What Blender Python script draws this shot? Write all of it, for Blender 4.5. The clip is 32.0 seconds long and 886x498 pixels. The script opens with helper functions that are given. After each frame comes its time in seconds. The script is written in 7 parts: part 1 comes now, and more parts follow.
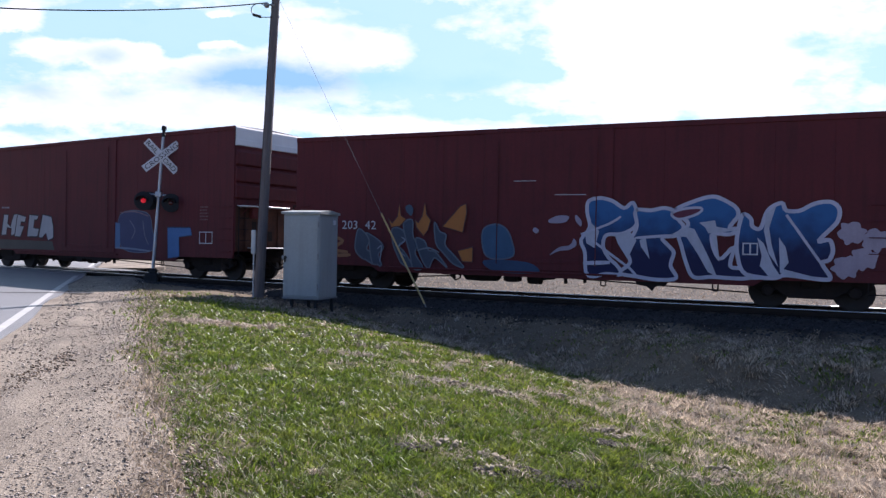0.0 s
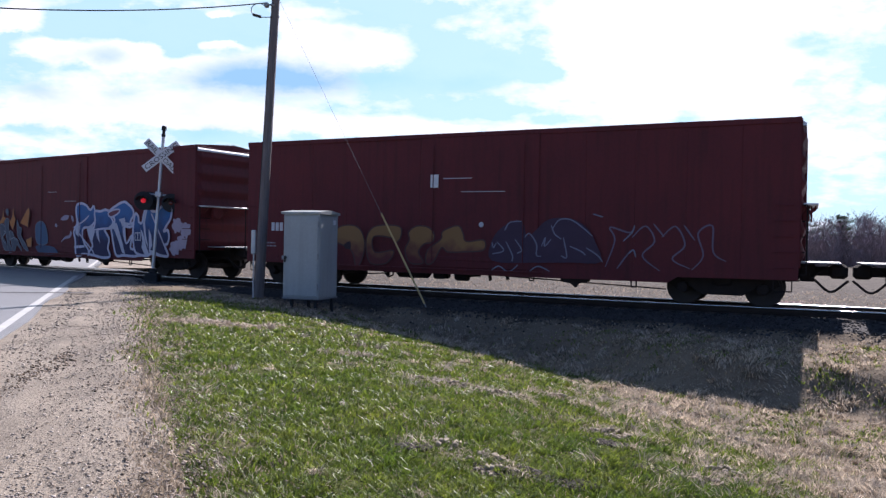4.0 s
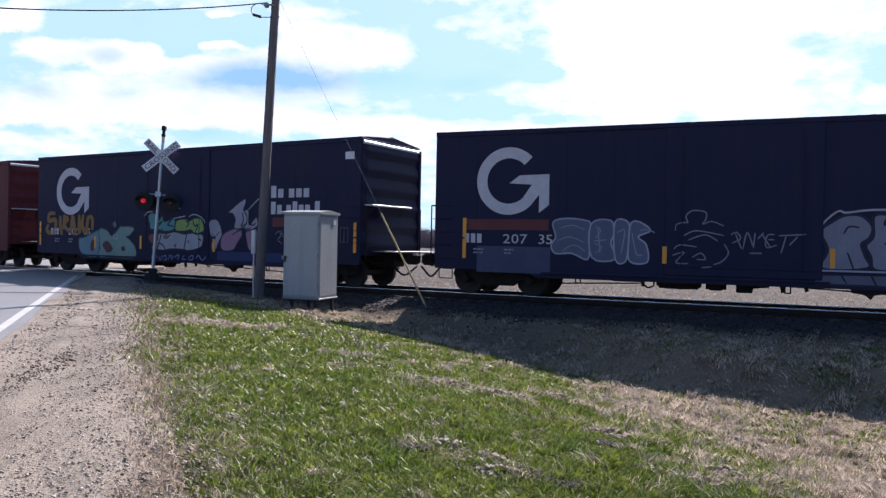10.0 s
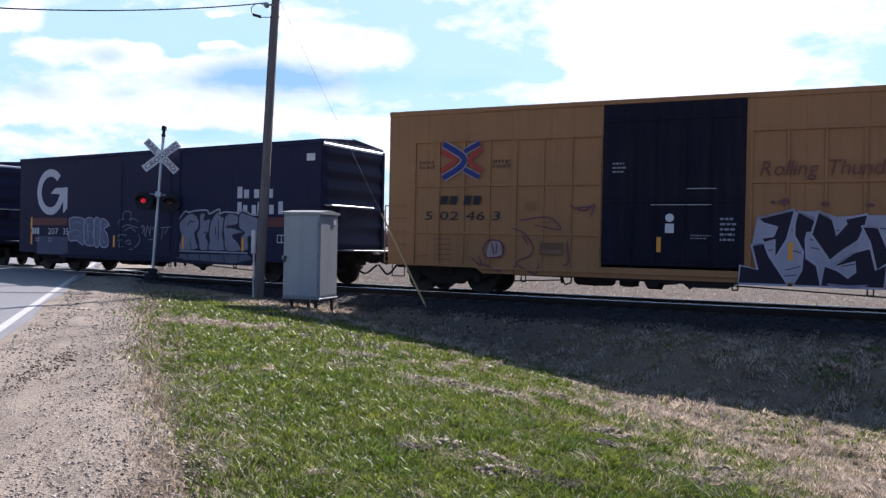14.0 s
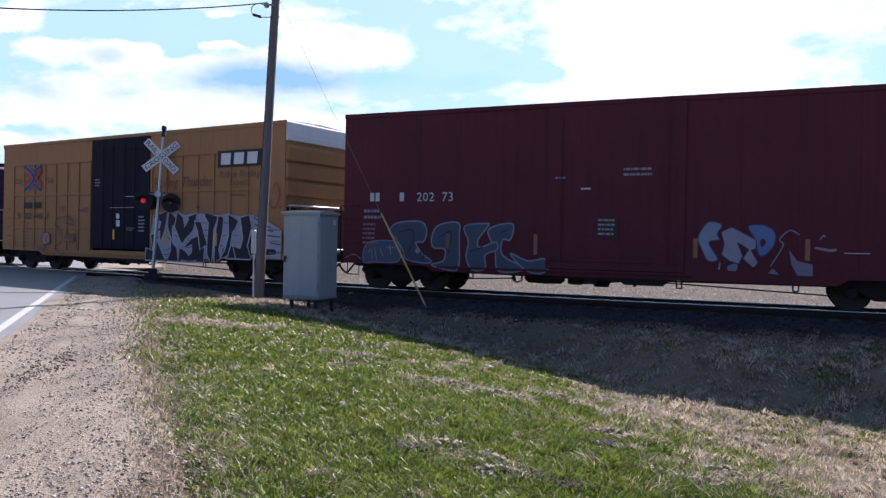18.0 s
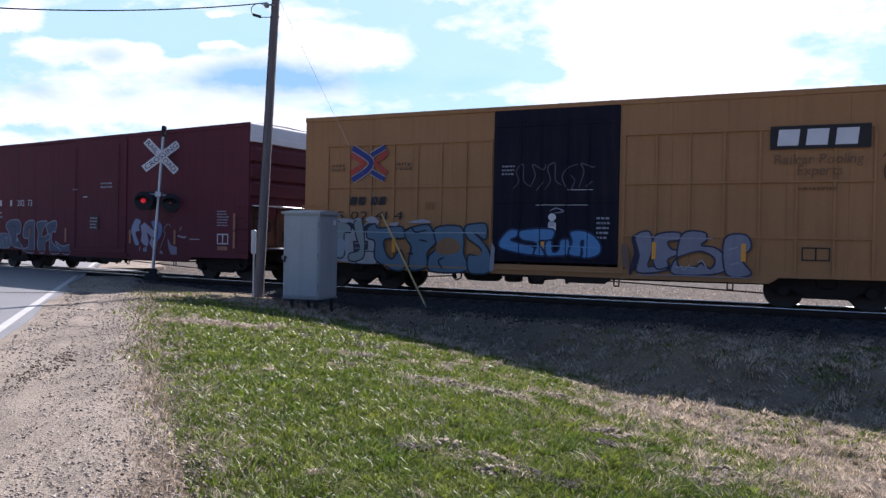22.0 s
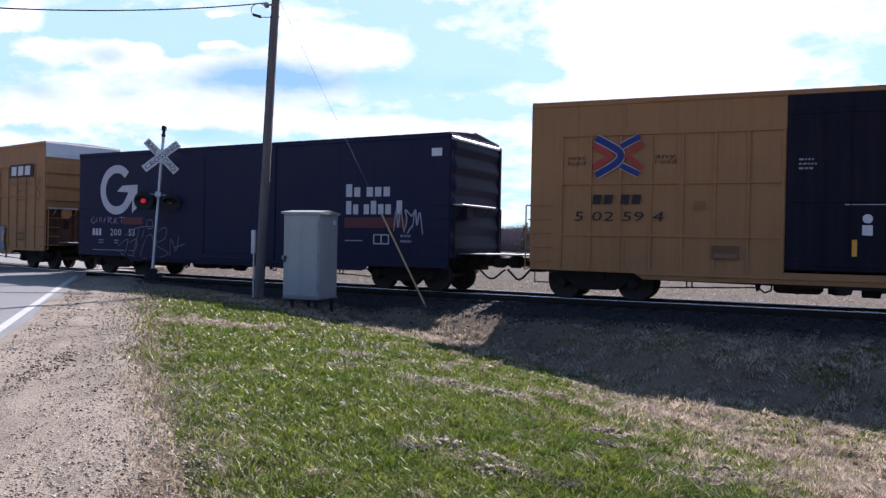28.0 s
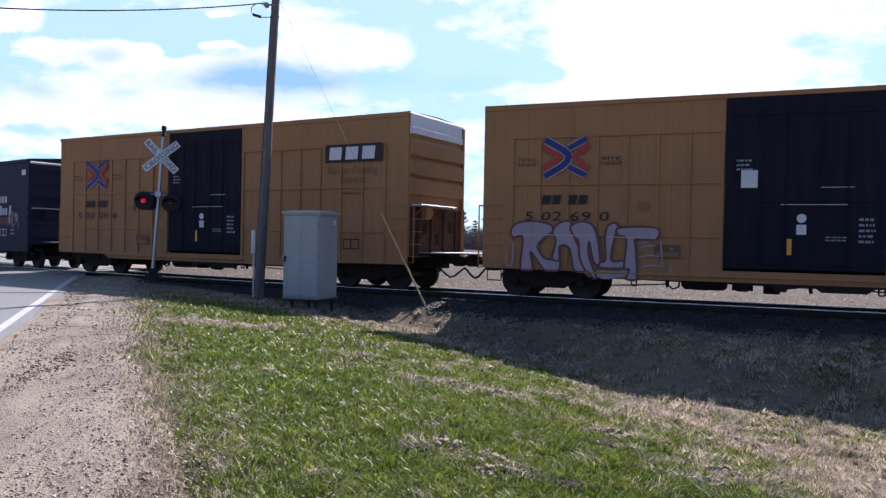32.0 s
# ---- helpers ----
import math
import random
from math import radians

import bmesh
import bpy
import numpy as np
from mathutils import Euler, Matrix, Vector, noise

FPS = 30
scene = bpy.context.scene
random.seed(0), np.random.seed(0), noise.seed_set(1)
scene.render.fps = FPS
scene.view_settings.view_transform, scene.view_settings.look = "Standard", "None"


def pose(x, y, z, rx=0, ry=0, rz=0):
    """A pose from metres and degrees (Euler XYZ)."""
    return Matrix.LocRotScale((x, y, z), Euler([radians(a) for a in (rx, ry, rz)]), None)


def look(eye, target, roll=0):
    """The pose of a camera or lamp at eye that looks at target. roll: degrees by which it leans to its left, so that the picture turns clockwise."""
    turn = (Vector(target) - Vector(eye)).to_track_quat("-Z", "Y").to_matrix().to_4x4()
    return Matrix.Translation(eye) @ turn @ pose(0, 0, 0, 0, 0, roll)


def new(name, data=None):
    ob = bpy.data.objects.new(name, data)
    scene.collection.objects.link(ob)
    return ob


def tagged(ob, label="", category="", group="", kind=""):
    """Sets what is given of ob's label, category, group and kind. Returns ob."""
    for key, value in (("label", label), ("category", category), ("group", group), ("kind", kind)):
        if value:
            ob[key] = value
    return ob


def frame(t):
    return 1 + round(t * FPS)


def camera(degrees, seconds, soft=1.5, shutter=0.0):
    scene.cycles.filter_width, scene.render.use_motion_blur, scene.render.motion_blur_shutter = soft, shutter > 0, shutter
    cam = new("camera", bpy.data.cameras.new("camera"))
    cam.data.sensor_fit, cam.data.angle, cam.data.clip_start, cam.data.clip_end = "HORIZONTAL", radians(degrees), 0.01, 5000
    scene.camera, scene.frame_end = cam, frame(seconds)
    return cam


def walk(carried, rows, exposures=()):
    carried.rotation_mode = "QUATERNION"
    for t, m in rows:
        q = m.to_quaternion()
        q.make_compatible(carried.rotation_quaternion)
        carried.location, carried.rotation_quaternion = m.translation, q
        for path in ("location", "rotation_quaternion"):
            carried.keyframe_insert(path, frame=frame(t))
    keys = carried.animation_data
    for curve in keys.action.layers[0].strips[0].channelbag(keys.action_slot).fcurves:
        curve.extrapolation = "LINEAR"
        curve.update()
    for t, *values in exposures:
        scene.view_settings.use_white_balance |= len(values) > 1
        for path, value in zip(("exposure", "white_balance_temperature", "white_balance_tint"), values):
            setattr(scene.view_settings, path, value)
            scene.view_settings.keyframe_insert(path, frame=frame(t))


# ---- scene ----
from mathutils import geometry

# ---------------- camera ----------------
cam = camera(59.8, 32.0, soft=1.4)
EYE = (0.0, 0.0, 1.369)
STAND = look(EYE, (0.0, 100.0, 0.508), 1.15)
walk(cam, [(0.0, STAND), (32.0, STAND)], exposures=[(0.0, 0.96, 6150.0, 24.0), (32.0, 0.96, 6150.0, 24.0)])

# ---------------- light ----------------
SUN_AZ = radians(25.0)      # clockwise from +y
SUN_EL = radians(40.0)
world = bpy.data.worlds.new("sky")
scene.world = world
world.use_nodes = True
wn, wl = world.node_tree.nodes, world.node_tree.links
wn.clear()


def wnode(kind, **settings):
    n = wn.new(kind)
    for k, v in settings.items():
        n.inputs[k].default_value = v
    return n


w_out = wn.new("ShaderNodeOutputWorld")
w_bg = wnode("ShaderNodeBackground", Strength=0.50)
w_sky = wn.new("ShaderNodeTexSky")
w_sky.sky_type, w_sky.sun_disc = "NISHITA", False
w_sky.sun_elevation, w_sky.sun_rotation = SUN_EL, SUN_AZ
w_sky.air_density, w_sky.dust_density = 1.0, 0.7
w_sky_gain = wn.new("ShaderNodeVectorMath")
w_sky_gain.operation = "SCALE"
w_sky_gain.inputs["Scale"].default_value = 0.088
w_co = wn.new("ShaderNodeTexCoord")
w_sep = wn.new("ShaderNodeSeparateXYZ")


def wmath(op, a, b=None, clamp=False):
    n = wn.new("ShaderNodeMath")
    n.operation, n.use_clamp = op, clamp
    for i, v in enumerate((a, b)):
        if v is None:
            continue
        if isinstance(v, (int, float)):
            n.inputs[i].default_value = v
        else:
            wl.new(v, n.inputs[i])
    return n.outputs[0]


wl.new(w_co.outputs["Generated"], w_sep.inputs[0])
up = wmath("ADD", wmath("MAXIMUM", w_sep.outputs["Z"], 0.0), 0.22)
flat_x, flat_y = wmath("DIVIDE", w_sep.outputs["X"], up), wmath("DIVIDE", w_sep.outputs["Y"], up)
w_cmb = wn.new("ShaderNodeCombineXYZ")
wl.new(flat_x, w_cmb.inputs[0]), wl.new(flat_y, w_cmb.inputs[1])
# cloud banks and gaps: (across, up, half width, half height, amount) as seen over the track
BANKS = (
    (-0.367, 0.274, 0.103, 0.0191, -0.420), (-0.451, 0.282, 0.044, 0.0117, -0.300), (-0.351, 0.247, 0.018, 0.0161, -0.300), (-0.254, 0.267, 0.029, 0.0117, -0.220), (0.043, 0.233, 0.062, 0.0205, -0.340),
    (0.124, 0.220, 0.033, 0.0088, -0.240), (-0.040, 0.205, 0.062, 0.0110, -0.260), (0.030, 0.174, 0.055, 0.0088, -0.200), (0.134, 0.162, 0.018, 0.0066, -0.180), (-0.042, 0.304, 0.059, 0.0103, -0.200),
    (-0.565, 0.256, 0.022, 0.0073, -0.160), (-0.548, 0.136, 0.044, 0.0088, -0.140), (-0.310, 0.135, 0.040, 0.0088, -0.200), (-0.428, 0.181, 0.026, 0.0088, -0.100), (0.460, 0.268, 0.033, 0.0132, -0.140),
    (-0.476, 0.217, 0.044, 0.0073, -0.080), (-0.550, 0.281, 0.034, 0.0249, 0.300), (-0.422, 0.238, 0.055, 0.0191, 0.340), (-0.520, 0.241, 0.029, 0.0088, 0.280), (-0.293, 0.291, 0.019, 0.0051, 0.340),
    (-0.297, 0.248, 0.033, 0.0059, 0.320), (-0.322, 0.227, 0.029, 0.0073, 0.300), (-0.231, 0.214, 0.081, 0.0249, 0.340), (-0.169, 0.262, 0.059, 0.0191, 0.340), (-0.111, 0.246, 0.059, 0.0191, 0.300),
    (-0.461, 0.166, 0.176, 0.0249, 0.200), (-0.160, 0.149, 0.235, 0.0117, 0.220), (0.321, 0.262, 0.161, 0.0807, 0.280), (-0.170, 0.296, 0.051, 0.0073, 0.100), (-0.336, 0.165, 0.095, 0.0066, 0.200),
)
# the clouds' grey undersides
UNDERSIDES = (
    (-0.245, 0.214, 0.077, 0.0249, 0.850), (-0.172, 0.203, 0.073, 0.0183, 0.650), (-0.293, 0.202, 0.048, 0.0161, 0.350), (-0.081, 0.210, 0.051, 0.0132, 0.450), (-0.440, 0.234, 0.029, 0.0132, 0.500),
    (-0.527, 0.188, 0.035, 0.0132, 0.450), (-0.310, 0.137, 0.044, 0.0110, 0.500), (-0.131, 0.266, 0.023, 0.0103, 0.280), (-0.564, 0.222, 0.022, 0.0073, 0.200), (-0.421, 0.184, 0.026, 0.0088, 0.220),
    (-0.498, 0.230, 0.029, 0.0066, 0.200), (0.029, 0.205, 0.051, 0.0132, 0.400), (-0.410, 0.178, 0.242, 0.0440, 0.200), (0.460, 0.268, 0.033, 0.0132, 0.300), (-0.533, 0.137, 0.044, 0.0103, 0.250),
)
ahead = wmath("MAXIMUM", w_sep.outputs["Y"], 0.05)
across, above = wmath("DIVIDE", w_sep.outputs["X"], ahead), wmath("DIVIDE", w_sep.outputs["Z"], ahead)
w_view = wn.new("ShaderNodeCombineXYZ")
wl.new(across, w_view.inputs[0]), wl.new(wmath("MULTIPLY", above, 1.7), w_view.inputs[1])
w_ruffle = wnode("ShaderNodeTexNoise", Scale=13.0, Detail=8.0, Roughness=0.64)
wl.new(w_view.outputs[0], w_ruffle.inputs["Vector"])
ruffle = wmath("SUBTRACT", w_ruffle.outputs[0], 0.5)
# billows: the banks' outlines are pushed about by the ruffle
across_r = wmath("ADD", across, wmath("MULTIPLY", ruffle, 0.05))
above_r = wmath("ADD", above, wmath("MULTIPLY", ruffle, 0.035))


def bells(rows, total):
    for cx, cz, hw, hh, amount in rows:
        px = wmath("DIVIDE", wmath("SUBTRACT", across_r, cx), hw)
        pz = wmath("DIVIDE", wmath("SUBTRACT", above_r, cz), hh)
        bell = wmath("POWER", 2.718, wmath("MULTIPLY", wmath("ADD", wmath("MULTIPLY", px, px), wmath("MULTIPLY", pz, pz)), -1.0))
        total = wmath("ADD", total, wmath("MULTIPLY", bell, amount))
    return total


w_big = wnode("ShaderNodeTexNoise", Scale=2.1, Detail=9.0, Roughness=0.56)
w_fine = wnode("ShaderNodeTexNoise", Scale=8.5, Detail=9.0, Roughness=0.6)
w_shift = wn.new("ShaderNodeVectorMath")
w_shift.operation = "ADD"
w_shift.inputs[1].default_value = (3.1, 7.3, 0.0)
wl.new(w_cmb.outputs[0], w_shift.inputs[0])
for n in (w_big, w_fine):
    wl.new(w_shift.outputs[0], n.inputs["Vector"])
cover = wmath("ADD", wmath("MULTIPLY", w_big.outputs[0], 0.62), wmath("MULTIPLY", w_fine.outputs[0], 0.38))
cover = bells(BANKS, wmath("ADD", wmath("SUBTRACT", cover, 0.060), wmath("MULTIPLY", ruffle, 0.36)))
# thinner cloud away from the sun and overhead
cover = wmath("ADD", cover, wmath("MULTIPLY", wmath("MINIMUM", w_sep.outputs["Y"], 0.25), 0.16))
cover = wmath("SUBTRACT", cover, wmath("MULTIPLY", wmath("MAXIMUM", wmath("SUBTRACT", w_sep.outputs["Z"], 0.42), 0.0), 0.30))
w_ramp = wn.new("ShaderNodeValToRGB")
w_ramp.color_ramp.elements[0].position, w_ramp.color_ramp.elements[1].position = 0.40, 0.58
wl.new(cover, w_ramp.inputs[0])
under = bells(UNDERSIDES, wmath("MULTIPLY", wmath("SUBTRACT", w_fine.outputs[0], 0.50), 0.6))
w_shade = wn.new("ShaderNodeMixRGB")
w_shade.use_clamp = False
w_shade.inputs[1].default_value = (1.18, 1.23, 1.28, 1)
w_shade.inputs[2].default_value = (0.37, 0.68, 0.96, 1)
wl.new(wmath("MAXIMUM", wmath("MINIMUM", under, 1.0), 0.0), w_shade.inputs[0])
w_mix = wn.new("ShaderNodeMixRGB")
wl.new(w_sky.outputs[0], w_sky_gain.inputs[0])
veil = wmath("MULTIPLY", wmath("MULTIPLY", w_sep.outputs["Y"], 1.2, clamp=True), 0.20)
wl.new(wmath("MAXIMUM", w_ramp.outputs[0], veil), w_mix.inputs[0])
w_tint = wn.new("ShaderNodeMixRGB")
w_tint.blend_type = "MULTIPLY"
w_tint.inputs[0].default_value = 1.0
w_tint.inputs[2].default_value = (0.86, 1.10, 1.42, 1)
wl.new(w_sky_gain.outputs[0], w_tint.inputs[1])
# pale haze on the sun's side of the sky
w_haze = wn.new("ShaderNodeMixRGB")
w_haze.inputs[2].default_value = (0.51, 0.97, 1.13, 1)
wl.new(wmath("MULTIPLY", wmath("MULTIPLY", w_sep.outputs["Y"], 1.2, clamp=True), 0.75), w_haze.inputs[0])
wl.new(w_tint.outputs[0], w_haze.inputs[1])
wl.new(w_haze.outputs[0], w_mix.inputs[1])
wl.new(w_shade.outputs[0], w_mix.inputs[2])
wl.new(w_mix.outputs[0], w_bg.inputs["Color"])
wl.new(w_bg.outputs[0], w_out.inputs[0])

sun = new("sun", bpy.data.lights.new("sun", "SUN"))
sun.data.energy, sun.data.angle, sun.data.color = 5.0, radians(0.6), (1.0, 0.95, 0.86)
sun_way = Vector((math.sin(SUN_AZ) * math.cos(SUN_EL), math.cos(SUN_AZ) * math.cos(SUN_EL), math.sin(SUN_EL)))
sun.matrix_basis = look(sun_way * 200, (0, 0, 0))


# ---------------- materials ----------------
def material(name, colour, second=None, rough=0.7, metal=0.0, scale=3.0, grain=40.0, amount=0.6, bump=0.15, bump_scale=None,
             streaks=0.0, streak_colour=(0.05, 0.04, 0.035), island=0.0, by_object=0.0, glow=0.0, spec=0.5, sheer=0.0, stretch=(1, 1, 1)):
    """A surface in two colours, mixed by a coarse and a fine noise, with relief, and with dirt that runs down if asked."""
    m = bpy.data.materials.new(name)
    m.use_nodes = True
    nt = m.node_tree
    ns, ls = nt.nodes, nt.links
    b = ns["Principled BSDF"]
    second = second or tuple(c * 0.72 for c in colour)
    co = ns.new("ShaderNodeTexCoord")
    mp = ns.new("ShaderNodeMapping")
    mp.inputs["Scale"].default_value = stretch
    ls.new(co.outputs["Object"], mp.inputs[0])

    def noise_at(s, detail=5.0):
        n = ns.new("ShaderNodeTexNoise")
        n.inputs["Scale"].default_value, n.inputs["Detail"].default_value = s, detail
        ls.new(mp.outputs[0], n.inputs["Vector"])
        return n.outputs[0]

    def maths(op, a, c):
        n = ns.new("ShaderNodeMath")
        n.operation = op
        for i, v in enumerate((a, c)):
            if isinstance(v, (int, float)):
                n.inputs[i].default_value = v
            else:
                ls.new(v, n.inputs[i])
        return n.outputs[0]

    def mixed(f, a, c):
        n = ns.new("ShaderNodeMixRGB")
        for i, v in enumerate((f, a, c)):
            if isinstance(v, tuple):
                n.inputs[i].default_value = (*v, 1)
            elif isinstance(v, (int, float)):
                n.inputs[i].default_value = v
            else:
                ls.new(v, n.inputs[i])
        return n.outputs[0]

    coarse, fine = noise_at(scale), noise_at(grain, 3.0)
    f = maths("ADD", maths("MULTIPLY", coarse, 0.62), maths("MULTIPLY", fine, 0.38))
    ramp = ns.new("ShaderNodeValToRGB")
    ramp.color_ramp.elements[0].position, ramp.color_ramp.elements[1].position = 0.5 - 0.17, 0.5 + 0.17
    ls.new(f, ramp.inputs[0])
    c = mixed(maths("MULTIPLY", ramp.outputs[0], amount), tuple(colour), tuple(second))
    if streaks:
        mp2 = ns.new("ShaderNodeMapping")
        mp2.inputs["Scale"].default_value = (5.0, 5.0, 0.35)
        ls.new(co.outputs["Object"], mp2.inputs[0])
        n = ns.new("ShaderNodeTexNoise")
        n.inputs["Scale"].default_value, n.inputs["Detail"].default_value = 1.3, 6.0
        ls.new(mp2.outputs[0], n.inputs["Vector"])
        r = ns.new("ShaderNodeValToRGB")
        r.color_ramp.elements[0].position, r.color_ramp.elements[1].position = 0.48, 0.75
        ls.new(n.outputs[0], r.inputs[0])
        c = mixed(maths("MULTIPLY", r.outputs[0], streaks), c, tuple(streak_colour))
    if island or by_object:
        if island:
            src = ns.new("ShaderNodeNewGeometry").outputs["Random Per Island"]
        else:
            src = ns.new("ShaderNodeObjectInfo").outputs["Random"]
        hsv = ns.new("ShaderNodeHueSaturation")
        k = island or by_object
        ls.new(maths("ADD", maths("MULTIPLY", src, 2 * k), 1.0 - k), hsv.inputs["Value"])
        ls.new(c, hsv.inputs["Color"])
        c = hsv.outputs[0]
    ls.new(c, b.inputs["Base Color"])
    b.inputs["Roughness"].default_value, b.inputs["Metallic"].default_value = rough, metal
    b.inputs["Specular IOR Level"].default_value = spec
    if bump:
        bp = ns.new("ShaderNodeBump")
        bp.inputs["Strength"].default_value = bump
        bp.inputs["Distance"].default_value = 0.02
        ls.new(noise_at(bump_scale, 4.0) if bump_scale else fine, bp.inputs["Height"])
        ls.new(bp.outputs[0], b.inputs["Normal"])
    if glow:
        b.inputs["Emission Color"].default_value = (*colour, 1)
        b.inputs["Emission Strength"].default_value = glow
    if sheer:
        tr = ns.new("ShaderNodeBsdfTranslucent")
        ls.new(c, tr.inputs[0])
        mx = ns.new("ShaderNodeMixShader")
        mx.inputs[0].default_value = sheer
        ls.new(b.outputs[0], mx.inputs[1]), ls.new(tr.outputs[0], mx.inputs[2])
        ls.new(mx.outputs[0], ns["Material Output"].inputs[0])
    return m


# ---------------- shapes ----------------
class Geo:
    """Collects points and faces for one mesh."""

    def __init__(self):
        self.v, self.f = [], []

    def poly(self, pts):
        n = len(self.v)
        self.v += [tuple(p) for p in pts]
        self.f.append(tuple(range(n, n + len(pts))))
        return self

    def box(self, x0, x1, y0, y1, z0, z1):
        n = len(self.v)
        self.v += [(x, y, z) for x in (x0, x1) for y in (y0, y1) for z in (z0, z1)]
        self.f += [tuple(n + i for i in q) for q in ((0, 1, 3, 2), (4, 6, 7, 5), (0, 4, 5, 1), (2, 3, 7, 6), (0, 2, 6, 4), (1, 5, 7, 3))]
        return self

    def soft_box(self, x0, x1, y0, y1, z0, z1, r=0.02):
        """A box whose upright and level edges are cut at 45 degrees."""
        n = len(self.v)
        for k, (zz, d) in enumerate(((z0, r), (z0 + r, 0), (z1 - r, 0), (z1, r))):
            a, b, c, e = x0 + d, x1 - d, y0 + d, y1 - d
            self.v += [(a + r, c, zz), (b - r, c, zz), (b, c + r, zz), (b, e - r, zz), (b - r, e, zz), (a + r, e, zz), (a, e - r, zz), (a, c + r, zz)]
        for k in range(3):
            for i in range(8):
                j = (i + 1) % 8
                self.f.append((n + 8 * k + i, n + 8 * k + j, n + 8 * k + 8 + j, n + 8 * k + 8 + i))
        self.f.append(tuple(n + i for i in range(7, -1, -1)))
        self.f.append(tuple(n + 24 + i for i in range(8)))
        return self

    def rod(self, p, q, r, seg=8, r2=None):
        p, q = Vector(p), Vector(q)
        r2 = r if r2 is None else r2
        w = (q - p).normalized()
        a = w.cross(Vector((0, 0, 1)) if abs(w.z) < 0.9 else Vector((1, 0, 0))).normalized()
        b = w.cross(a)
        n = len(self.v)
        for c, k in ((p, r), (q, r2)):
            for i in range(seg):
                t = 2 * math.pi * i / seg
                self.v.append(tuple(c + a * (k * math.cos(t)) + b * (k * math.sin(t))))
        for i in range(seg):
            j = (i + 1) % seg
            self.f.append((n + i, n + j, n + seg + j, n + seg + i))
        self.f.append(tuple(n + i for i in range(seg - 1, -1, -1)))
        self.f.append(tuple(n + seg + i for i in range(seg)))
        return self

    def tube(self, pts, r, seg=6):
        for a, b in zip(pts, pts[1:]):
            self.rod(a, b, r, seg)
        return self

    def lathe(self, axis_pts, seg=16, centre=(0, 0, 0), along="y"):
        """A turned solid: (offset along the axis, radius) pairs."""
        n = len(self.v)
        for o, r in axis_pts:
            for i in range(seg):
                t = 2 * math.pi * i / seg
                p = (r * math.cos(t), o, r * math.sin(t)) if along == "y" else (r * math.cos(t), r * math.sin(t), o)
                self.v.append(tuple(centre[k] + p[k] for k in range(3)))
        for k in range(len(axis_pts) - 1):
            for i in range(seg):
                j = (i + 1) % seg
                self.f.append((n + k * seg + i, n + k * seg + j, n + (k + 1) * seg + j, n + (k + 1) * seg + i))
        self.f.append(tuple(n + i for i in range(seg - 1, -1, -1)))
        self.f.append(tuple(n + (len(axis_pts) - 1) * seg + i for i in range(seg)))
        return self

    def prism(self, outline, y0, y1):
        """An outline of (x, z) points given depth from y0 to y1."""
        n, k = len(self.v), len(outline)
        self.v += [(x, y0, z) for x, z in outline] + [(x, y1, z) for x, z in outline]
        self.f.append(tuple(range(n, n + k)))
        self.f.append(tuple(range(n + 2 * k - 1, n + k - 1, -1)))
        for i in range(k):
            j = (i + 1) % k
            self.f.append((n + i, n + k + i, n + k + j, n + j))
        return self

    def mesh(self, name, mat=None):
        me = bpy.data.meshes.new(name)
        me.from_pydata(self.v, [], self.f)
        bm = bmesh.new()
        bm.from_mesh(me)
        bmesh.ops.remove_doubles(bm, verts=bm.verts, dist=1e-5)
        bmesh.ops.recalc_face_normals(bm, faces=bm.faces)
        bm.to_mesh(me)
        bm.free()
        if mat:
            me.materials.append(mat)
        return me


def part(name, geo, mat, parent=None, label="", at=(0, 0, 0)):
    """One mesh object, under a thing or under a part."""
    me = geo if isinstance(geo, bpy.types.Mesh) else geo.mesh(name, mat)
    ob = new(name, me)
    ob.parent = parent
    ob.location = at
    if label:
        ob["label"] = label
    return ob


def thing(name, label, category, m=None, group="", kind=""):
    ob = new(name)
    ob.empty_display_size = 0.2
    if m is not None:
        ob.matrix_basis = m
    return tagged(ob, label, category, group, kind)


def words(text, size, depth=0.0):
    """Flat letters as a mesh, standing upright in the x-z plane, read from -y."""
    cu = bpy.data.curves.new("letters", "FONT")
    cu.body, cu.size, cu.extrude = text, size, depth
    cu.resolution_u = 2
    tmp = bpy.data.objects.new("letters", cu)
    me = bpy.data.meshes.new_from_object(tmp)
    bpy.data.objects.remove(tmp)
    me.transform(Matrix.Rotation(math.pi / 2, 4, "X"))
    return me


# ---------------- the line of the track, the road and the lie of the land ----------------
TRACK_D, TRACK_PSI, BEND = 20.374, 0.3889, 0.0083
S_LO, S_HI = -36.0, -1.0
TC, TS = math.cos(TRACK_PSI), math.sin(TRACK_PSI)


def arc_local(s):
    c = min(max(s, S_LO), S_HI)
    th = BEND * c
    a, b = math.sin(th) / BEND, (1 - math.cos(th)) / BEND
    return a + (s - c) * math.cos(th), b + (s - c) * math.sin(th), th


def track_point(s, lat=0.0, z=0.0):
    """A place on the line: s metres along it (to the right), lat metres away from the camera's side."""
    a, b, th = arc_local(s)
    a, b = a - lat * math.sin(th), b + lat * math.cos(th)
    n = TRACK_D + b
    return Vector((TC * a + TS * n, -TS * a + TC * n, z))


def track_pose(s, half=6.2):
    p, q = track_point(s - half), track_point(s + half)
    c = (p + q) / 2
    return Matrix.Translation(c) @ Matrix.Rotation(math.atan2(q.y - p.y, q.x - p.x), 4, "Z")


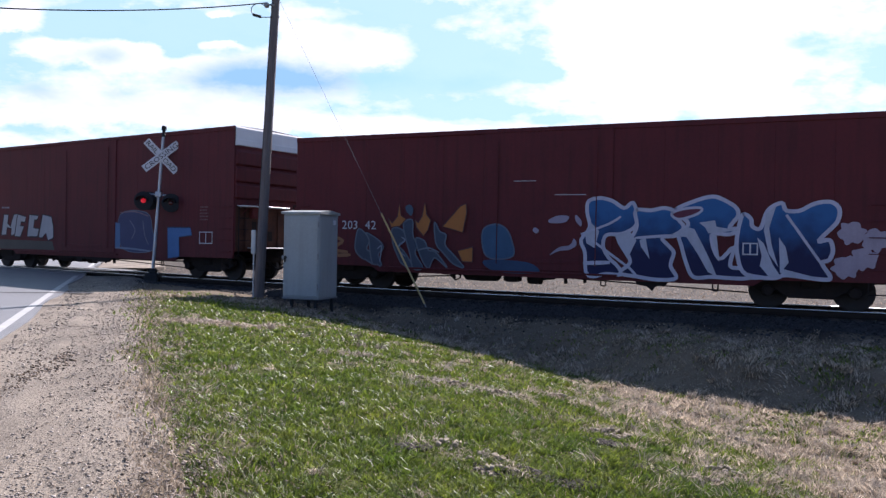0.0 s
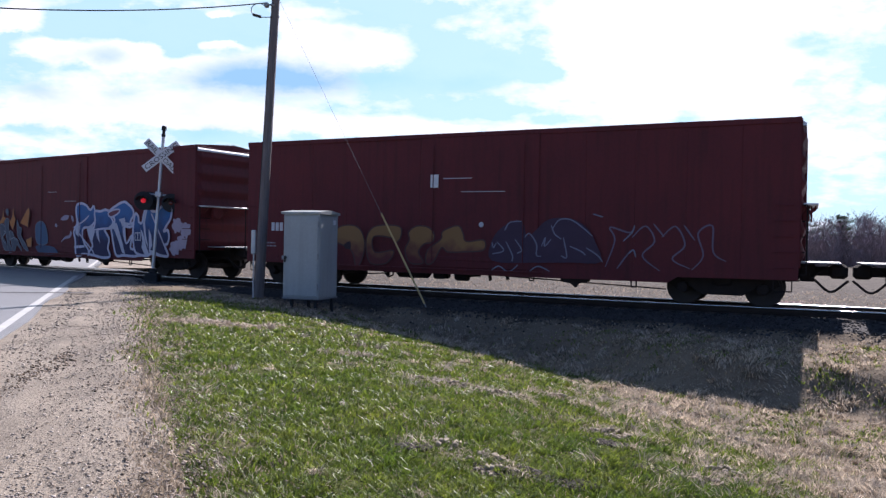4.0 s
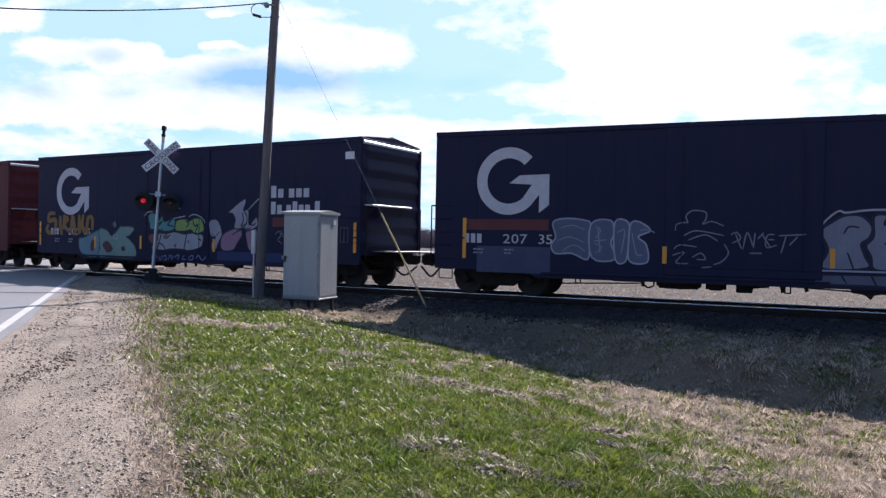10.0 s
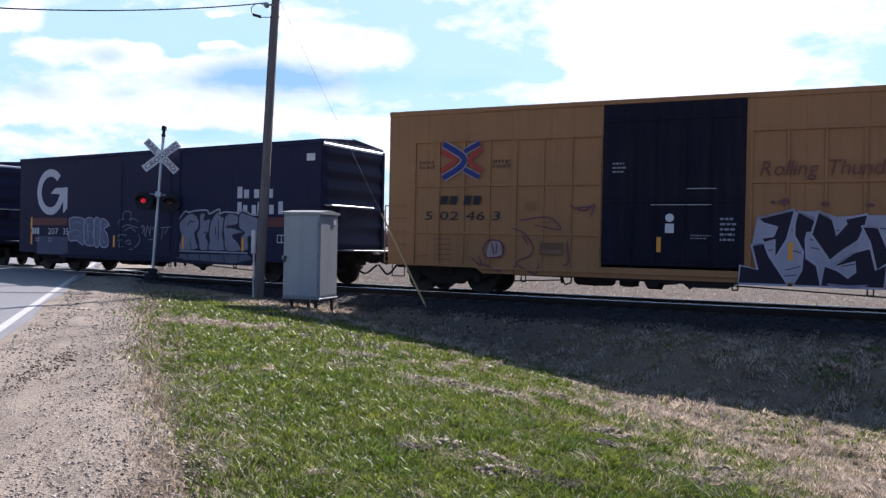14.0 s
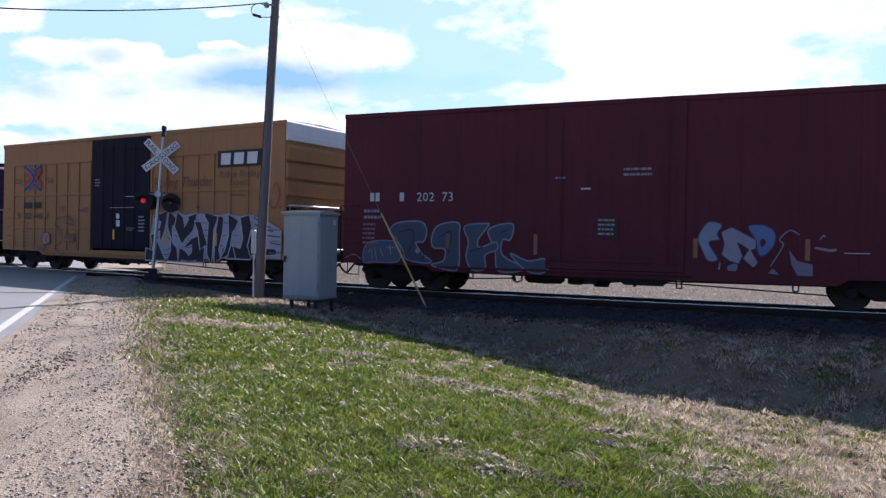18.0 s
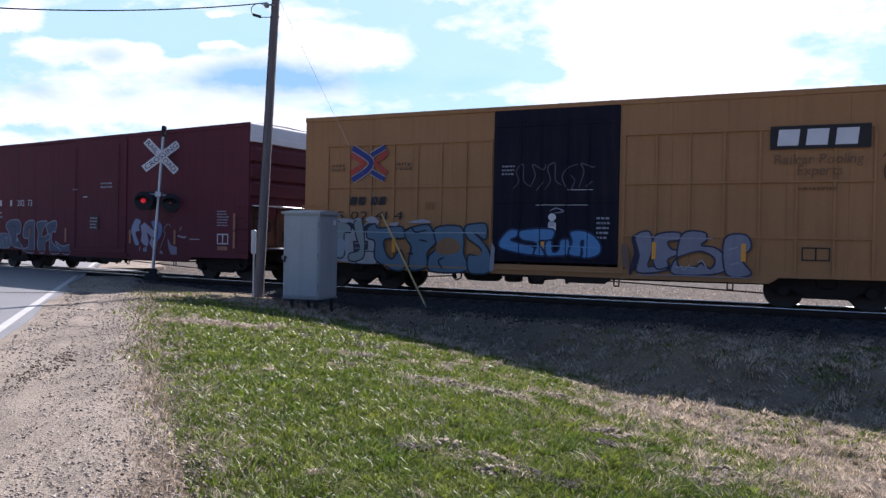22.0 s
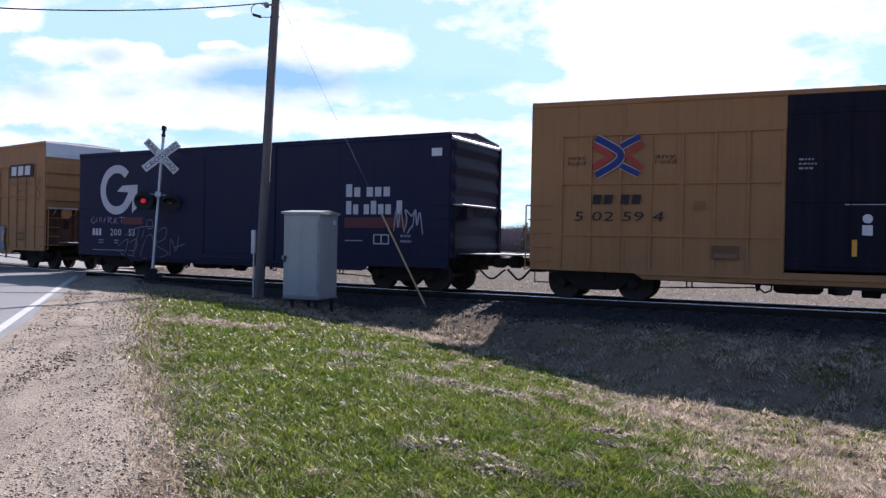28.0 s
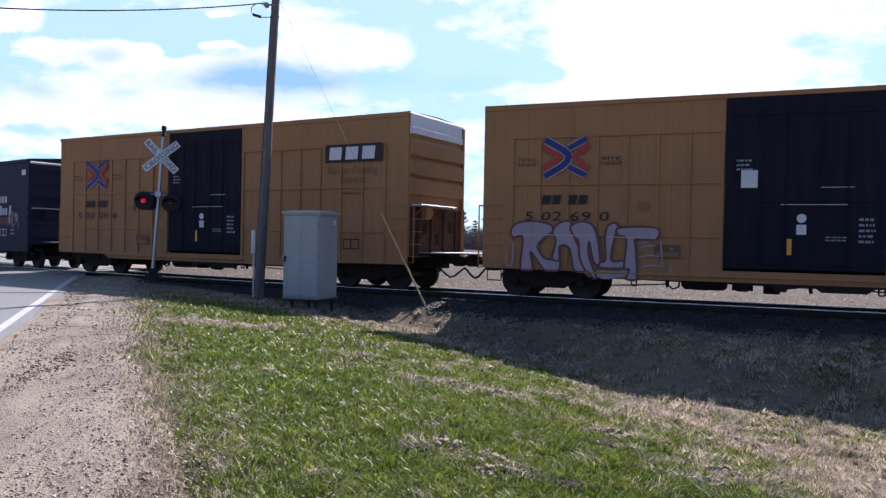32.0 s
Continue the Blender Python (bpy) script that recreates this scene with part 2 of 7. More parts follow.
def track_lat(x, y):
    """How far a place lies from the track's centre; negative on the camera's side. Works on arrays."""
    a = TC * x - TS * y
    b = TS * x + TC * y - TRACK_D
    r = 1 / BEND
    th = np.arctan2(a, r - b)
    out = r - np.hypot(a, b - r)
    for lim, side in ((S_LO, -1), (S_HI, 1)):
        t0 = BEND * lim
        a0, b0 = math.sin(t0) / BEND, (1 - math.cos(t0)) / BEND
        straight = -(a - a0) * math.sin(t0) + (b - b0) * math.cos(t0)
        out = np.where((th < t0) if side < 0 else (th > t0), straight, out)
    return out


ROAD_WAY = Vector((-0.373, 0.928, 0.0)).normalized()
ROAD_SIDE = Vector((0.928, 0.373, 0.0)).normalized()      # towards the lawn


def off_road(x, y):
    return x * ROAD_SIDE.x + y * ROAD_SIDE.y


def road_point(along, off, z):
    return Vector((ROAD_WAY.x * along + ROAD_SIDE.x * off, ROAD_WAY.y * along + ROAD_SIDE.y * off, z))


def smooth_max(a, b, k=0.12):
    return 0.5 * (a + b + np.sqrt((a - b) ** 2 + k * k))


def ground_z(x, y):
    x, y = np.asarray(x, float), np.asarray(y, float)
    e = off_road(x, y)
    lat = track_lat(x, y)
    lawn = -0.06 - 0.0175 * np.clip(e, 0, 6.9) ** 2
    # the far side of the roadside ditch
    rise, shelf = np.clip((e - 8.1) / 1.3, 0, 1), np.clip((lat + 7.7) / 1.3, 0, 1)
    lawn = lawn - 0.07 * np.clip(e - 7.4, 0, 2.5)
    lawn = lawn + (-0.47 - lawn) * (rise * rise * (3 - 2 * rise)) * (shelf * shelf * (3 - 2 * shelf))
    lawn = np.where(e < -1.2, -0.12, lawn)
    bank = -0.30 - 0.48 * np.clip(-lat - 2.7, 0, 3)
    near = smooth_max(lawn, bank, 0.10) - 0.03
    beyond = -0.34
    w = np.clip((lat + 2.2) / 1.0, 0, 1)
    z = near * (1 - w) + beyond * w
    # keep it under the road
    onroad = np.clip((-1.2 - e) / 0.3, 0, 1) * np.clip((e + 12.0) / 2.0, 0, 1)
    return z * (1 - onroad) + np.minimum(z, -0.16) * onroad
# ---------------- ground ----------------
M_ballast = material("crushed_stone", (0.034, 0.032, 0.033), (0.018, 0.018, 0.018), 0.95, scale=6, grain=45, amount=0.9, bump=0.9)
M_stone = material("ballast_stone", (0.046, 0.045, 0.046), (0.022, 0.021, 0.021), 0.95, scale=8, grain=50, island=0.75, bump=0.4)
M_asphalt = material("worn_asphalt", (0.180, 0.183, 0.192), (0.144, 0.147, 0.153), 0.7, scale=0.7, grain=90, amount=0.8, bump=0.35)
M_gravel = material("shoulder_gravel", (0.298, 0.252, 0.196), (0.114, 0.092, 0.070), 0.95, scale=1.3, grain=34, amount=1.0, bump=1.0, bump_scale=52, stretch=(1, 0.5, 1))
M_line = material("road_paint", (0.432, 0.432, 0.420), (0.270, 0.270, 0.264), 0.8, scale=3, grain=60, amount=0.5)
M_rail = material("rail_steel", (0.042, 0.032, 0.028), (0.024, 0.019, 0.017), 0.9, scale=4, grain=60, bump=0.2, spec=0.15)
M_railtop = material("polished_rail_head", (0.62, 0.61, 0.60), (0.5, 0.49, 0.48), 0.26, 1.0, scale=2, grain=30, amount=0.4, bump=0)
M_tie = material("creosoted_wood", (0.10, 0.08, 0.065), (0.05, 0.04, 0.035), 0.95, scale=5, grain=60, by_object=0.3, bump=0.6, stretch=(6, 1, 1))


def ground_material():
    m = bpy.data.materials.new("lawn_and_field")
    m.use_nodes = True
    ns, ls = m.node_tree.nodes, m.node_tree.links
    b = ns["Principled BSDF"]
    b.inputs["Roughness"].default_value, b.inputs["Specular IOR Level"].default_value = 1.0, 0.1
    co = ns.new("ShaderNodeTexCoord")

    def noise_at(s, d=6.0, rough=0.6):
        n = ns.new("ShaderNodeTexNoise")
        n.inputs["Scale"].default_value, n.inputs["Detail"].default_value, n.inputs["Roughness"].default_value = s, d, rough
        ls.new(co.outputs["Object"], n.inputs["Vector"])
        return n.outputs[0]

    def ramp(src, p0, p1, c0, c1):
        r = ns.new("ShaderNodeValToRGB")
        r.color_ramp.elements[0].position, r.color_ramp.elements[1].position = p0, p1
        r.color_ramp.elements[0].color, r.color_ramp.elements[1].color = (*c0, 1), (*c1, 1)
        ls.new(src, r.inputs[0])
        return r.outputs[0]

    def mixed(f, a, c):
        n = ns.new("ShaderNodeMixRGB")
        for i, v in enumerate((f, a, c)):
            ls.new(v, n.inputs[i])
        return n.outputs[0]

    zone = ns.new("ShaderNodeVertexColor")
    zone.layer_name = "zone"
    sep = ns.new("ShaderNodeSeparateColor")
    ls.new(zone.outputs[0], sep.inputs[0])
    fine, mid, big = noise_at(38, 4), noise_at(5.0), noise_at(0.6)
    green = ramp(fine, 0.3, 0.7, (0.026, 0.032, 0.008), (0.078, 0.088, 0.020))
    straw = ramp(fine, 0.3, 0.7, (0.090, 0.069, 0.049), (0.225, 0.185, 0.135))
    field = ramp(noise_at(2.6, 9, 0.80), 0.36, 0.66, (0.034, 0.029, 0.025), (0.142, 0.124, 0.106))
    n = ns.new("ShaderNodeMath")
    n.operation = "MULTIPLY_ADD"
    ls.new(mid, n.inputs[0])
    n.inputs[1].default_value = 0.9
    ls.new(sep.outputs[0], n.inputs[2])
    f = ramp(n.outputs[0], 0.80, 1.08, (0, 0, 0), (1, 1, 1))
    c = mixed(f, straw, green)
    c = mixed(sep.outputs[1], c, field)
    cinder = ramp(fine, 0.3, 0.7, (0.020, 0.019, 0.018), (0.055, 0.050, 0.046))
    c = mixed(sep.outputs[2], c, cinder)
    ls.new(c, b.inputs["Base Color"])
    bp = ns.new("ShaderNodeBump")
    bp.inputs["Strength"].default_value, bp.inputs["Distance"].default_value = 0.8, 0.05
    ls.new(mid, bp.inputs["Height"])
    ls.new(bp.outputs[0], b.inputs["Normal"])
    return m


def spaced(lo, hi, fine_lo, fine_hi, step, grow=1.22):
    out = list(np.arange(fine_lo, fine_hi + 1e-6, step))
    d, x = step, fine_hi
    while x < hi:
        d *= grow
        x += d
        out.append(x)
    d, x = step, fine_lo
    while x > lo:
        d *= grow
        x -= d
        out.insert(0, x)
    return np.array(out)


def greenness(x, y):
    """How green the lawn is: lush beside the gravel, dead grass towards the low ground and the track."""
    e, lat = off_road(x, y), track_lat(x, y)
    limit = 3.2 + 0.40 * np.clip(y - 5, -2, 12)
    g = 0.60 - 0.17 * np.clip(e - limit, 0, 9) - 0.065 * np.clip(e - 1.8, 0, 9)
    g = g - 0.5 * np.clip((1.15 - e) * 0.55, 0, 1)
    g = g - 0.55 * np.clip((lat + 6.9) / 1.4, 0, 1)
    g = g - 0.6 * np.exp(-((x + 3.9) / 1.2) ** 2 - ((y - 13.3) / 0.45) ** 2)
    return np.clip(g, 0.02, 0.75)


def build_ground():
    xs = spaced(-2600, 2600, -11, 11, 0.16)
    ys = spaced(-2200, 2800, 2.5, 24, 0.16)
    gx, gy = np.meshgrid(xs, ys)
    gz = ground_z(gx, gy)
    lat = track_lat(gx, gy)
    rng = np.random.default_rng(4)
    near = np.exp(-((gx / 14) ** 2 + ((gy - 10) / 14) ** 2)) * (off_road(gx, gy) > 0.15)
    lumps = sum(np.sin(gx * a + p) * np.sin(gy * b + q) for a, b, p, q in rng.uniform(1.2, 5.5, (14, 4))) / 14
    gz = gz + near * lumps * 0.10
    v = np.stack([gx.ravel(), gy.ravel(), gz.ravel()], 1)
    ny, nx = gx.shape
    i = (np.arange(ny - 1)[:, None] * nx + np.arange(nx - 1)[None, :]).ravel()
    f = np.stack([i, i + 1, i + nx + 1, i + nx], 1)
    me = bpy.data.meshes.new("ground")
    me.from_pydata(v.tolist(), [], f.tolist())
    me.polygons.foreach_set("use_smooth", [True] * len(me.polygons))
    col = me.color_attributes.new("zone", "FLOAT_COLOR", "POINT")
    data = np.ones((len(v), 4), np.float32)
    data[:, 0] = greenness(gx, gy).ravel()
    data[:, 1] = np.clip((lat.ravel() - 1.0) / 1.0, 0, 1)
    fray = 0.35 * np.sin(gx * 2.3) * np.sin(gy * 1.9 + 1) + 0.2 * np.sin(gx * 6.1 + gy * 4.7)
    data[:, 2] = np.clip((lat + 3.0 + 0.6 * fray) / 0.4, 0, 1).ravel() * np.clip((1.6 - lat) / 0.5, 0, 1).ravel()
    col.data.foreach_set("color", data.ravel())
    me.materials.append(ground_material())
    return tagged(new("ground", me), "grassy ground, green lawn beside the road, dead straw grass near the track", "ground", kind="structure")


ground = build_ground()


def ribbon(a, b, off0, off1, z, step, mat, name, edge=0.0, seed=0):
    """A strip along the road, from a to b metres along it, its right edge frayed by edge metres."""
    rng = random.Random(seed)
    g = Geo()
    n = int((b - a) / step)
    rows = []
    for i in range(n + 1):
        t = a + (b - a) * i / n
        wob = edge * (2.2 * math.sin(0.9 * t + seed) + 1.6 * math.sin(2.3 * t) + 1.0 * math.sin(5.1 * t + 1) + rng.uniform(-1, 1))
        rows.append((road_point(t, off0, z), road_point(t, off1 + wob, z)))
    for p, q in rows:
        g.v += [tuple(p), tuple(q)]
    for i in range(n):
        k = 2 * i
        g.f.append((k, k + 1, k + 3, k + 2))
    # a skirt, so that the strip has thickness
    k0 = len(g.v)
    for p, q in rows:
        g.v += [(q.x, q.y, q.z - 0.12)]
    for i in range(n):
        g.f.append((2 * i + 1, k0 + i, k0 + i + 1, 2 * i + 3))
    return part(name, g, mat)


road = tagged(ribbon(-60, 420, -8.9, -1.60, -0.030, 2.0, M_asphalt, "road", 0.02, 1), "sunlit worn grey asphalt road with white edge lines", "road", kind="structure")
for lo, hi in ((-1.87, -1.73), (-8.6, -8.46)):
    # the paint stops at the rails
    for a, b in ((-60, 29.2), (36.5, 420)):
        line = part("road_edge_line", Geo().poly([road_point(a, lo, -0.026), road_point(b, lo, -0.026), road_point(b, hi, -0.026), road_point(a, hi, -0.026)]), M_line)
        tagged(line, "worn white painted edge line on the asphalt", "road marking", kind="structure")


# an unseen overhead wire's cast shadow, painted as a flat dark strip
wire_shadow = part("road_seam", Geo().poly([(-17.5, 16.55, -0.0255), (-8.42, 18.55, -0.0255), (-8.50, 18.85, -0.0255), (-17.6, 16.85, -0.0255)]), material("shadow_grey", (0.045, 0.045, 0.048), (0.07, 0.07, 0.074), 0.8, scale=3, grain=40, bump=0.3))
tagged(wire_shadow, "dark strip across the asphalt, painted as an overhead wire's shadow", "road seam", kind="structure")


def build_shoulder(a=-12.0, b=29.5, step=0.09, cols=26):
    """The gravel strip, driven on: two shallow ruts, small lumps, a ragged edge towards the lawn."""
    n = int((b - a) / step)
    t = np.linspace(a, b, n + 1)[:, None]
    wob = 0.042 * (2.2 * np.sin(0.9 * t + 2) + 1.6 * np.sin(2.3 * t) + np.sin(5.1 * t + 1) + np.random.default_rng(2).uniform(-1, 1, t.shape))
    off = -1.66 + (1.80 + wob) * np.linspace(0, 1, cols)[None, :]
    rng = np.random.default_rng(3)
    z = np.full(off.shape, -0.045)
    for p, q, c, d in zip(rng.uniform(2, 9, 24), rng.uniform(2, 9, 24), rng.uniform(0, 6, 24), rng.uniform(0, 6, 24)):
        z = z + 0.0010 * np.sin(p * t + c) * np.sin(q * off + d)
    z = z - 0.016 * np.exp(-((off + 1.15 + 0.05 * np.sin(0.7 * t)) / 0.16) ** 2) - 0.012 * np.exp(-((off + 0.45) / 0.2) ** 2)
    z = z + 0.012 * np.exp(-((off + 0.86) / 0.10) ** 2) * (0.5 + 0.5 * np.sin(1.9 * t))
    ragged = np.random.default_rng(5).uniform(0, 1, (len(t), 4))
    z[:, -5:-1] -= 0.040 * ragged * np.array([0.2, 0.5, 0.8, 1.0])
    z[:, -1] = -0.11
    P = np.stack([ROAD_WAY.x * t + ROAD_SIDE.x * off, ROAD_WAY.y * t + ROAD_SIDE.y * off, z], 2).reshape(-1, 3)
    i = (np.arange(n)[:, None] * cols + np.arange(cols - 1)[None, :]).ravel()
    me = bpy.data.meshes.new("pavement")
    me.from_pydata(P.tolist(), [], np.stack([i, i + 1, i + cols + 1, i + cols], 1).tolist())
    me.polygons.foreach_set("use_smooth", [True] * len(me.polygons))
    me.materials.append(M_gravel)
    return tagged(new("pavement", me), "pale rutted gravel shoulder between the asphalt and the lawn", "gravel shoulder", kind="structure")


shoulder = build_shoulder()
apron = tagged(ribbon(37, 120, -1.45, 1.2, -0.05, 0.5, M_gravel, "pavement", 0.1, 3), "pale gravel shoulder beyond the railway crossing", "gravel shoulder", kind="structure")


# ---------------- track ----------------
def sweep(profile, s0, s1, step, lat, closed=True):
    g = Geo()
    n = int((s1 - s0) / step)
    k = len(profile)
    for i in range(n + 1):
        s = s0 + (s1 - s0) * i / n
        for a, z in profile:
            g.v.append(tuple(track_point(s, lat + a, z)))
    for i in range(n):
        for j in range(k if closed else k - 1):
            m = (j + 1) % k
            g.f.append((i * k + j, i * k + m, (i + 1) * k + m, (i + 1) * k + j))
    return g


track = thing("railway_track", "single railway track with rusty rails on dark stone ballast", "railway track", kind="structure")
RAIL = [(-0.07, -0.172), (0.07, -0.172), (0.07, -0.16), (0.012, -0.14), (0.012, -0.05), (0.036, -0.035), (0.036, -0.004), (0.03, 0.0), (-0.03, 0.0), (-0.036, -0.004), (-0.036, -0.035), (-0.012, -0.05), (-0.012, -0.14), (-0.07, -0.16)]
for lat in (-0.753, 0.753):
    rail = part("rail", sweep(RAIL, -240, 210, 1.5, lat), M_rail, track, "steel rail with a polished head")
    part("rail_head", sweep([(-0.039, -0.016), (-0.038, -0.008), (-0.034, -0.002), (-0.022, 0.002), (-0.008, 0.0036), (0.008, 0.0036), (0.022, 0.002), (0.034, -0.002), (0.038, -0.008), (0.039, -0.016)], -240, 210, 1.5, lat), M_railtop, rail, "bright polished running surface")
# ballast on either side of the road crossing
BED = [(-3.0, -0.62), (-2.75, -0.37), (-1.7, -0.20), (1.7, -0.20), (2.4, -0.36), (3.0, -0.60)]


def crossing_s(off):
    best = min(((abs(off_road(track_point(s / 10).x, track_point(s / 10).y) - off), s / 10) for s in range(-700, 200)))
    return best[1]


S_ROAD_R, S_ROAD_L = crossing_s(-1.2), crossing_s(-9.0)
for a, b in ((-240, S_ROAD_L - 0.6), (S_ROAD_R + 0.9, 210)):
    bed = part("ballast_bed", sweep(BED, a, b, 1.0, 0.0), M_ballast, track, "dark crushed stone")
ties = None
for i in range(-150, 100):
    s = i * 0.52
    if S_ROAD_L - 0.3 < s < S_ROAD_R + 0.4:
        continue
    m = track_pose(s, 0.5)
    if ties is None:
        ties = Geo().soft_box(-0.11, 0.11, -1.28, 1.28, -0.34, -0.176, 0.012).mesh("tie", M_tie)
    ob = part("tie", ties, None, track)
    ob.matrix_basis = m @ pose(random.uniform(-0.02, 0.02), random.uniform(-0.05, 0.05), random.uniform(-0.008, 0.002), 0, 0, random.uniform(-1, 1))
for lat in (-1.25, 0.0, 1.25):
    w = 0.62 if lat == 0.0 else 0.40
    g = sweep([(-w, -0.2), (-w, -0.012), (w, -0.012), (w, -0.2)], S_ROAD_L - 0.3, S_ROAD_R + 0.3, 1.0, lat)
    part("crossing_panel", g, M_asphalt, track, "asphalt filling of the road crossing")
# ---------------- freight cars ----------------
PAINT = {
    "brown": material("oxide_red_paint", (0.140, 0.030, 0.034), (0.096, 0.025, 0.030), 0.66, scale=0.9, grain=12, amount=0.8, bump=0.06, streaks=0.45, streak_colour=(0.05, 0.022, 0.022), spec=0.17),
    "maroon": material("maroon_paint", (0.130, 0.027, 0.038), (0.090, 0.022, 0.032), 0.66, scale=0.8, grain=10, amount=0.8, bump=0.06, streaks=0.4, streak_colour=(0.045, 0.02, 0.022), spec=0.17),
    "navy": material("dark_navy_paint", (0.018, 0.021, 0.058), (0.025, 0.025, 0.050), 0.66, scale=0.9, grain=12, amount=0.8, bump=0.06, streaks=0.35, streak_colour=(0.035, 0.03, 0.035), spec=0.17),
    "yellow": material("yellow_paint", (0.44, 0.226, 0.098), (0.345, 0.176, 0.079), 0.66, scale=0.8, grain=14, amount=0.7, bump=0.06, streaks=0.2, streak_colour=(0.17, 0.085, 0.045), spec=0.17),
}
M_under = material("grimy_black_steel", (0.022, 0.018, 0.018), (0.040, 0.030, 0.026), 0.9, scale=5, grain=40, bump=0.2, spec=0.2)
M_wheel = material("worn_wheel_steel", (0.028, 0.023, 0.022), (0.050, 0.040, 0.036), 0.8, 0.1, scale=5, grain=40, bump=0.1)
M_galv = material("galvanized_sheet", (0.55, 0.57, 0.60), (0.40, 0.42, 0.45), 0.45, 0.6, scale=3, grain=20, amount=0.6, bump=0.06)
M_white = material("white_paint", (0.74, 0.74, 0.74), (0.55, 0.55, 0.56), 0.6, scale=3, grain=30, amount=0.5, bump=0.04)
M_letter = material("white_stencil", (0.62, 0.62, 0.64), (0.42, 0.42, 0.45), 0.7, scale=6, grain=40, amount=0.6, bump=0)
M_black = material("black_stencil", (0.025, 0.02, 0.02), None, 0.7, bump=0)
M_brown = material("faded_brown_stencil", (0.16, 0.085, 0.045), (0.24, 0.13, 0.065), 0.7, scale=5, grain=30, amount=0.8, bump=0)
M_reflector = material("yellow_reflector", (0.85, 0.36, 0.03), (0.7, 0.28, 0.03), 0.4, scale=9, amount=0.4, bump=0)
M_door = material("black_door_paint", (0.012, 0.012, 0.024), (0.020, 0.018, 0.028), 0.8, scale=1.5, grain=14, bump=0.06, streaks=0.3, spec=0.17)
M_rust = material("rusted_end_steel", (0.135, 0.058, 0.036), (0.055, 0.030, 0.026), 0.85, scale=2.5, grain=24, amount=1.0, bump=0.2, streaks=0.6, streak_colour=(0.03, 0.022, 0.022), spec=0.2)
M_red = material("faded_red_band", (0.145, 0.030, 0.028), (0.090, 0.022, 0.024), 0.65, scale=2, grain=30, bump=0)

M_steel = material("grey_steel", (0.30, 0.31, 0.32), (0.20, 0.21, 0.22), 0.55, 0.4, scale=4, grain=30, bump=0.08)

HALF_W = 1.5


def side_y(proud):
    return -HALF_W - proud


def truck_kit():
    """Meshes shared by every truck."""
    frame_outline = [(-1.25, 0.52), (-1.2, 0.66), (-0.75, 0.70), (-0.45, 0.82), (0.45, 0.82), (0.75, 0.70), (1.2, 0.66), (1.25, 0.52), (1.0, 0.34), (0.72, 0.44), (0.45, 0.26), (-0.45, 0.26), (-0.72, 0.44), (-1.0, 0.34)]
    kit = {
        "side_frame": Geo().prism(frame_outline, -0.07, 0.07).mesh("side_frame", M_under),
        "bolster": Geo().soft_box(-0.22, 0.22, -1.15, 1.15, 0.48, 0.78, 0.04).mesh("bolster", M_under),
        "spring": Geo().lathe([(0.28, 0.06), (0.31, 0.075), (0.35, 0.06), (0.39, 0.075), (0.43, 0.06), (0.47, 0.075), (0.50, 0.06)], 8, along="z").mesh("spring", M_under),
        "bearing": Geo().lathe([(-0.10, 0.07), (-0.09, 0.12), (0.09, 0.14), (0.1, 0.14)], 12).mesh("bearing_cap", M_under),
        "shoe": Geo().soft_box(-0.04, 0.04, -0.06, 0.06, -0.16, 0.16, 0.015).mesh("brake_shoe", M_under),
    }
    w = Geo()
    for y, sg in ((-0.753, 1), (0.753, -1)):
        w.lathe([(y - 0.07 * sg, 0.405), (y - 0.065 * sg, 0.418), (y + 0.055 * sg, 0.42), (y + 0.06 * sg, 0.445), (y + 0.085 * sg, 0.445), (y + 0.09 * sg, 0.36), (y + 0.03 * sg, 0.30), (y + 0.05 * sg, 0.14), (y + 0.09 * sg, 0.10)], 28)
        for k in range(4):
            a = k * math.pi / 2
            w.box(0.22 * math.cos(a) - 0.03, 0.22 * math.cos(a) + 0.03, y - 0.05, y + 0.02, 0.22 * math.sin(a) - 0.03, 0.22 * math.sin(a) + 0.03)
    w.rod((0, -1.05, 0), (0, 1.05, 0), 0.075, 12)
    kit["wheelset"] = w.mesh("wheelset", M_wheel)
    return kit


KIT = truck_kit()
SPINNERS = []


def add_truck(car, x):
    t = part("truck", KIT["bolster"], None, car, "grimy black steel truck with two wheelsets", (x, 0, 0))
    for y in (-1.03, 1.03):
        part("side_frame", KIT["side_frame"], None, t, "", (0, y, 0))
        for dx in (-0.13, 0.13):
            part("spring", KIT["spring"], None, t, "", (dx, y, 0))
        for dx in (-0.89, 0.89):
            part("bearing_cap", KIT["bearing"], None, t, "", (dx, y - 0.1 if y < 0 else y + 0.1, 0.42))
    for dx in (-0.89, 0.89):
        w = part("wheelset", KIT["wheelset"], None, t, "", (dx, 0, 0.42))
        SPINNERS.append((w, dx))
        part("brake_shoe", KIT["shoe"], None, t, "", (dx * 0.46, -0.78, 0.45))
    return t


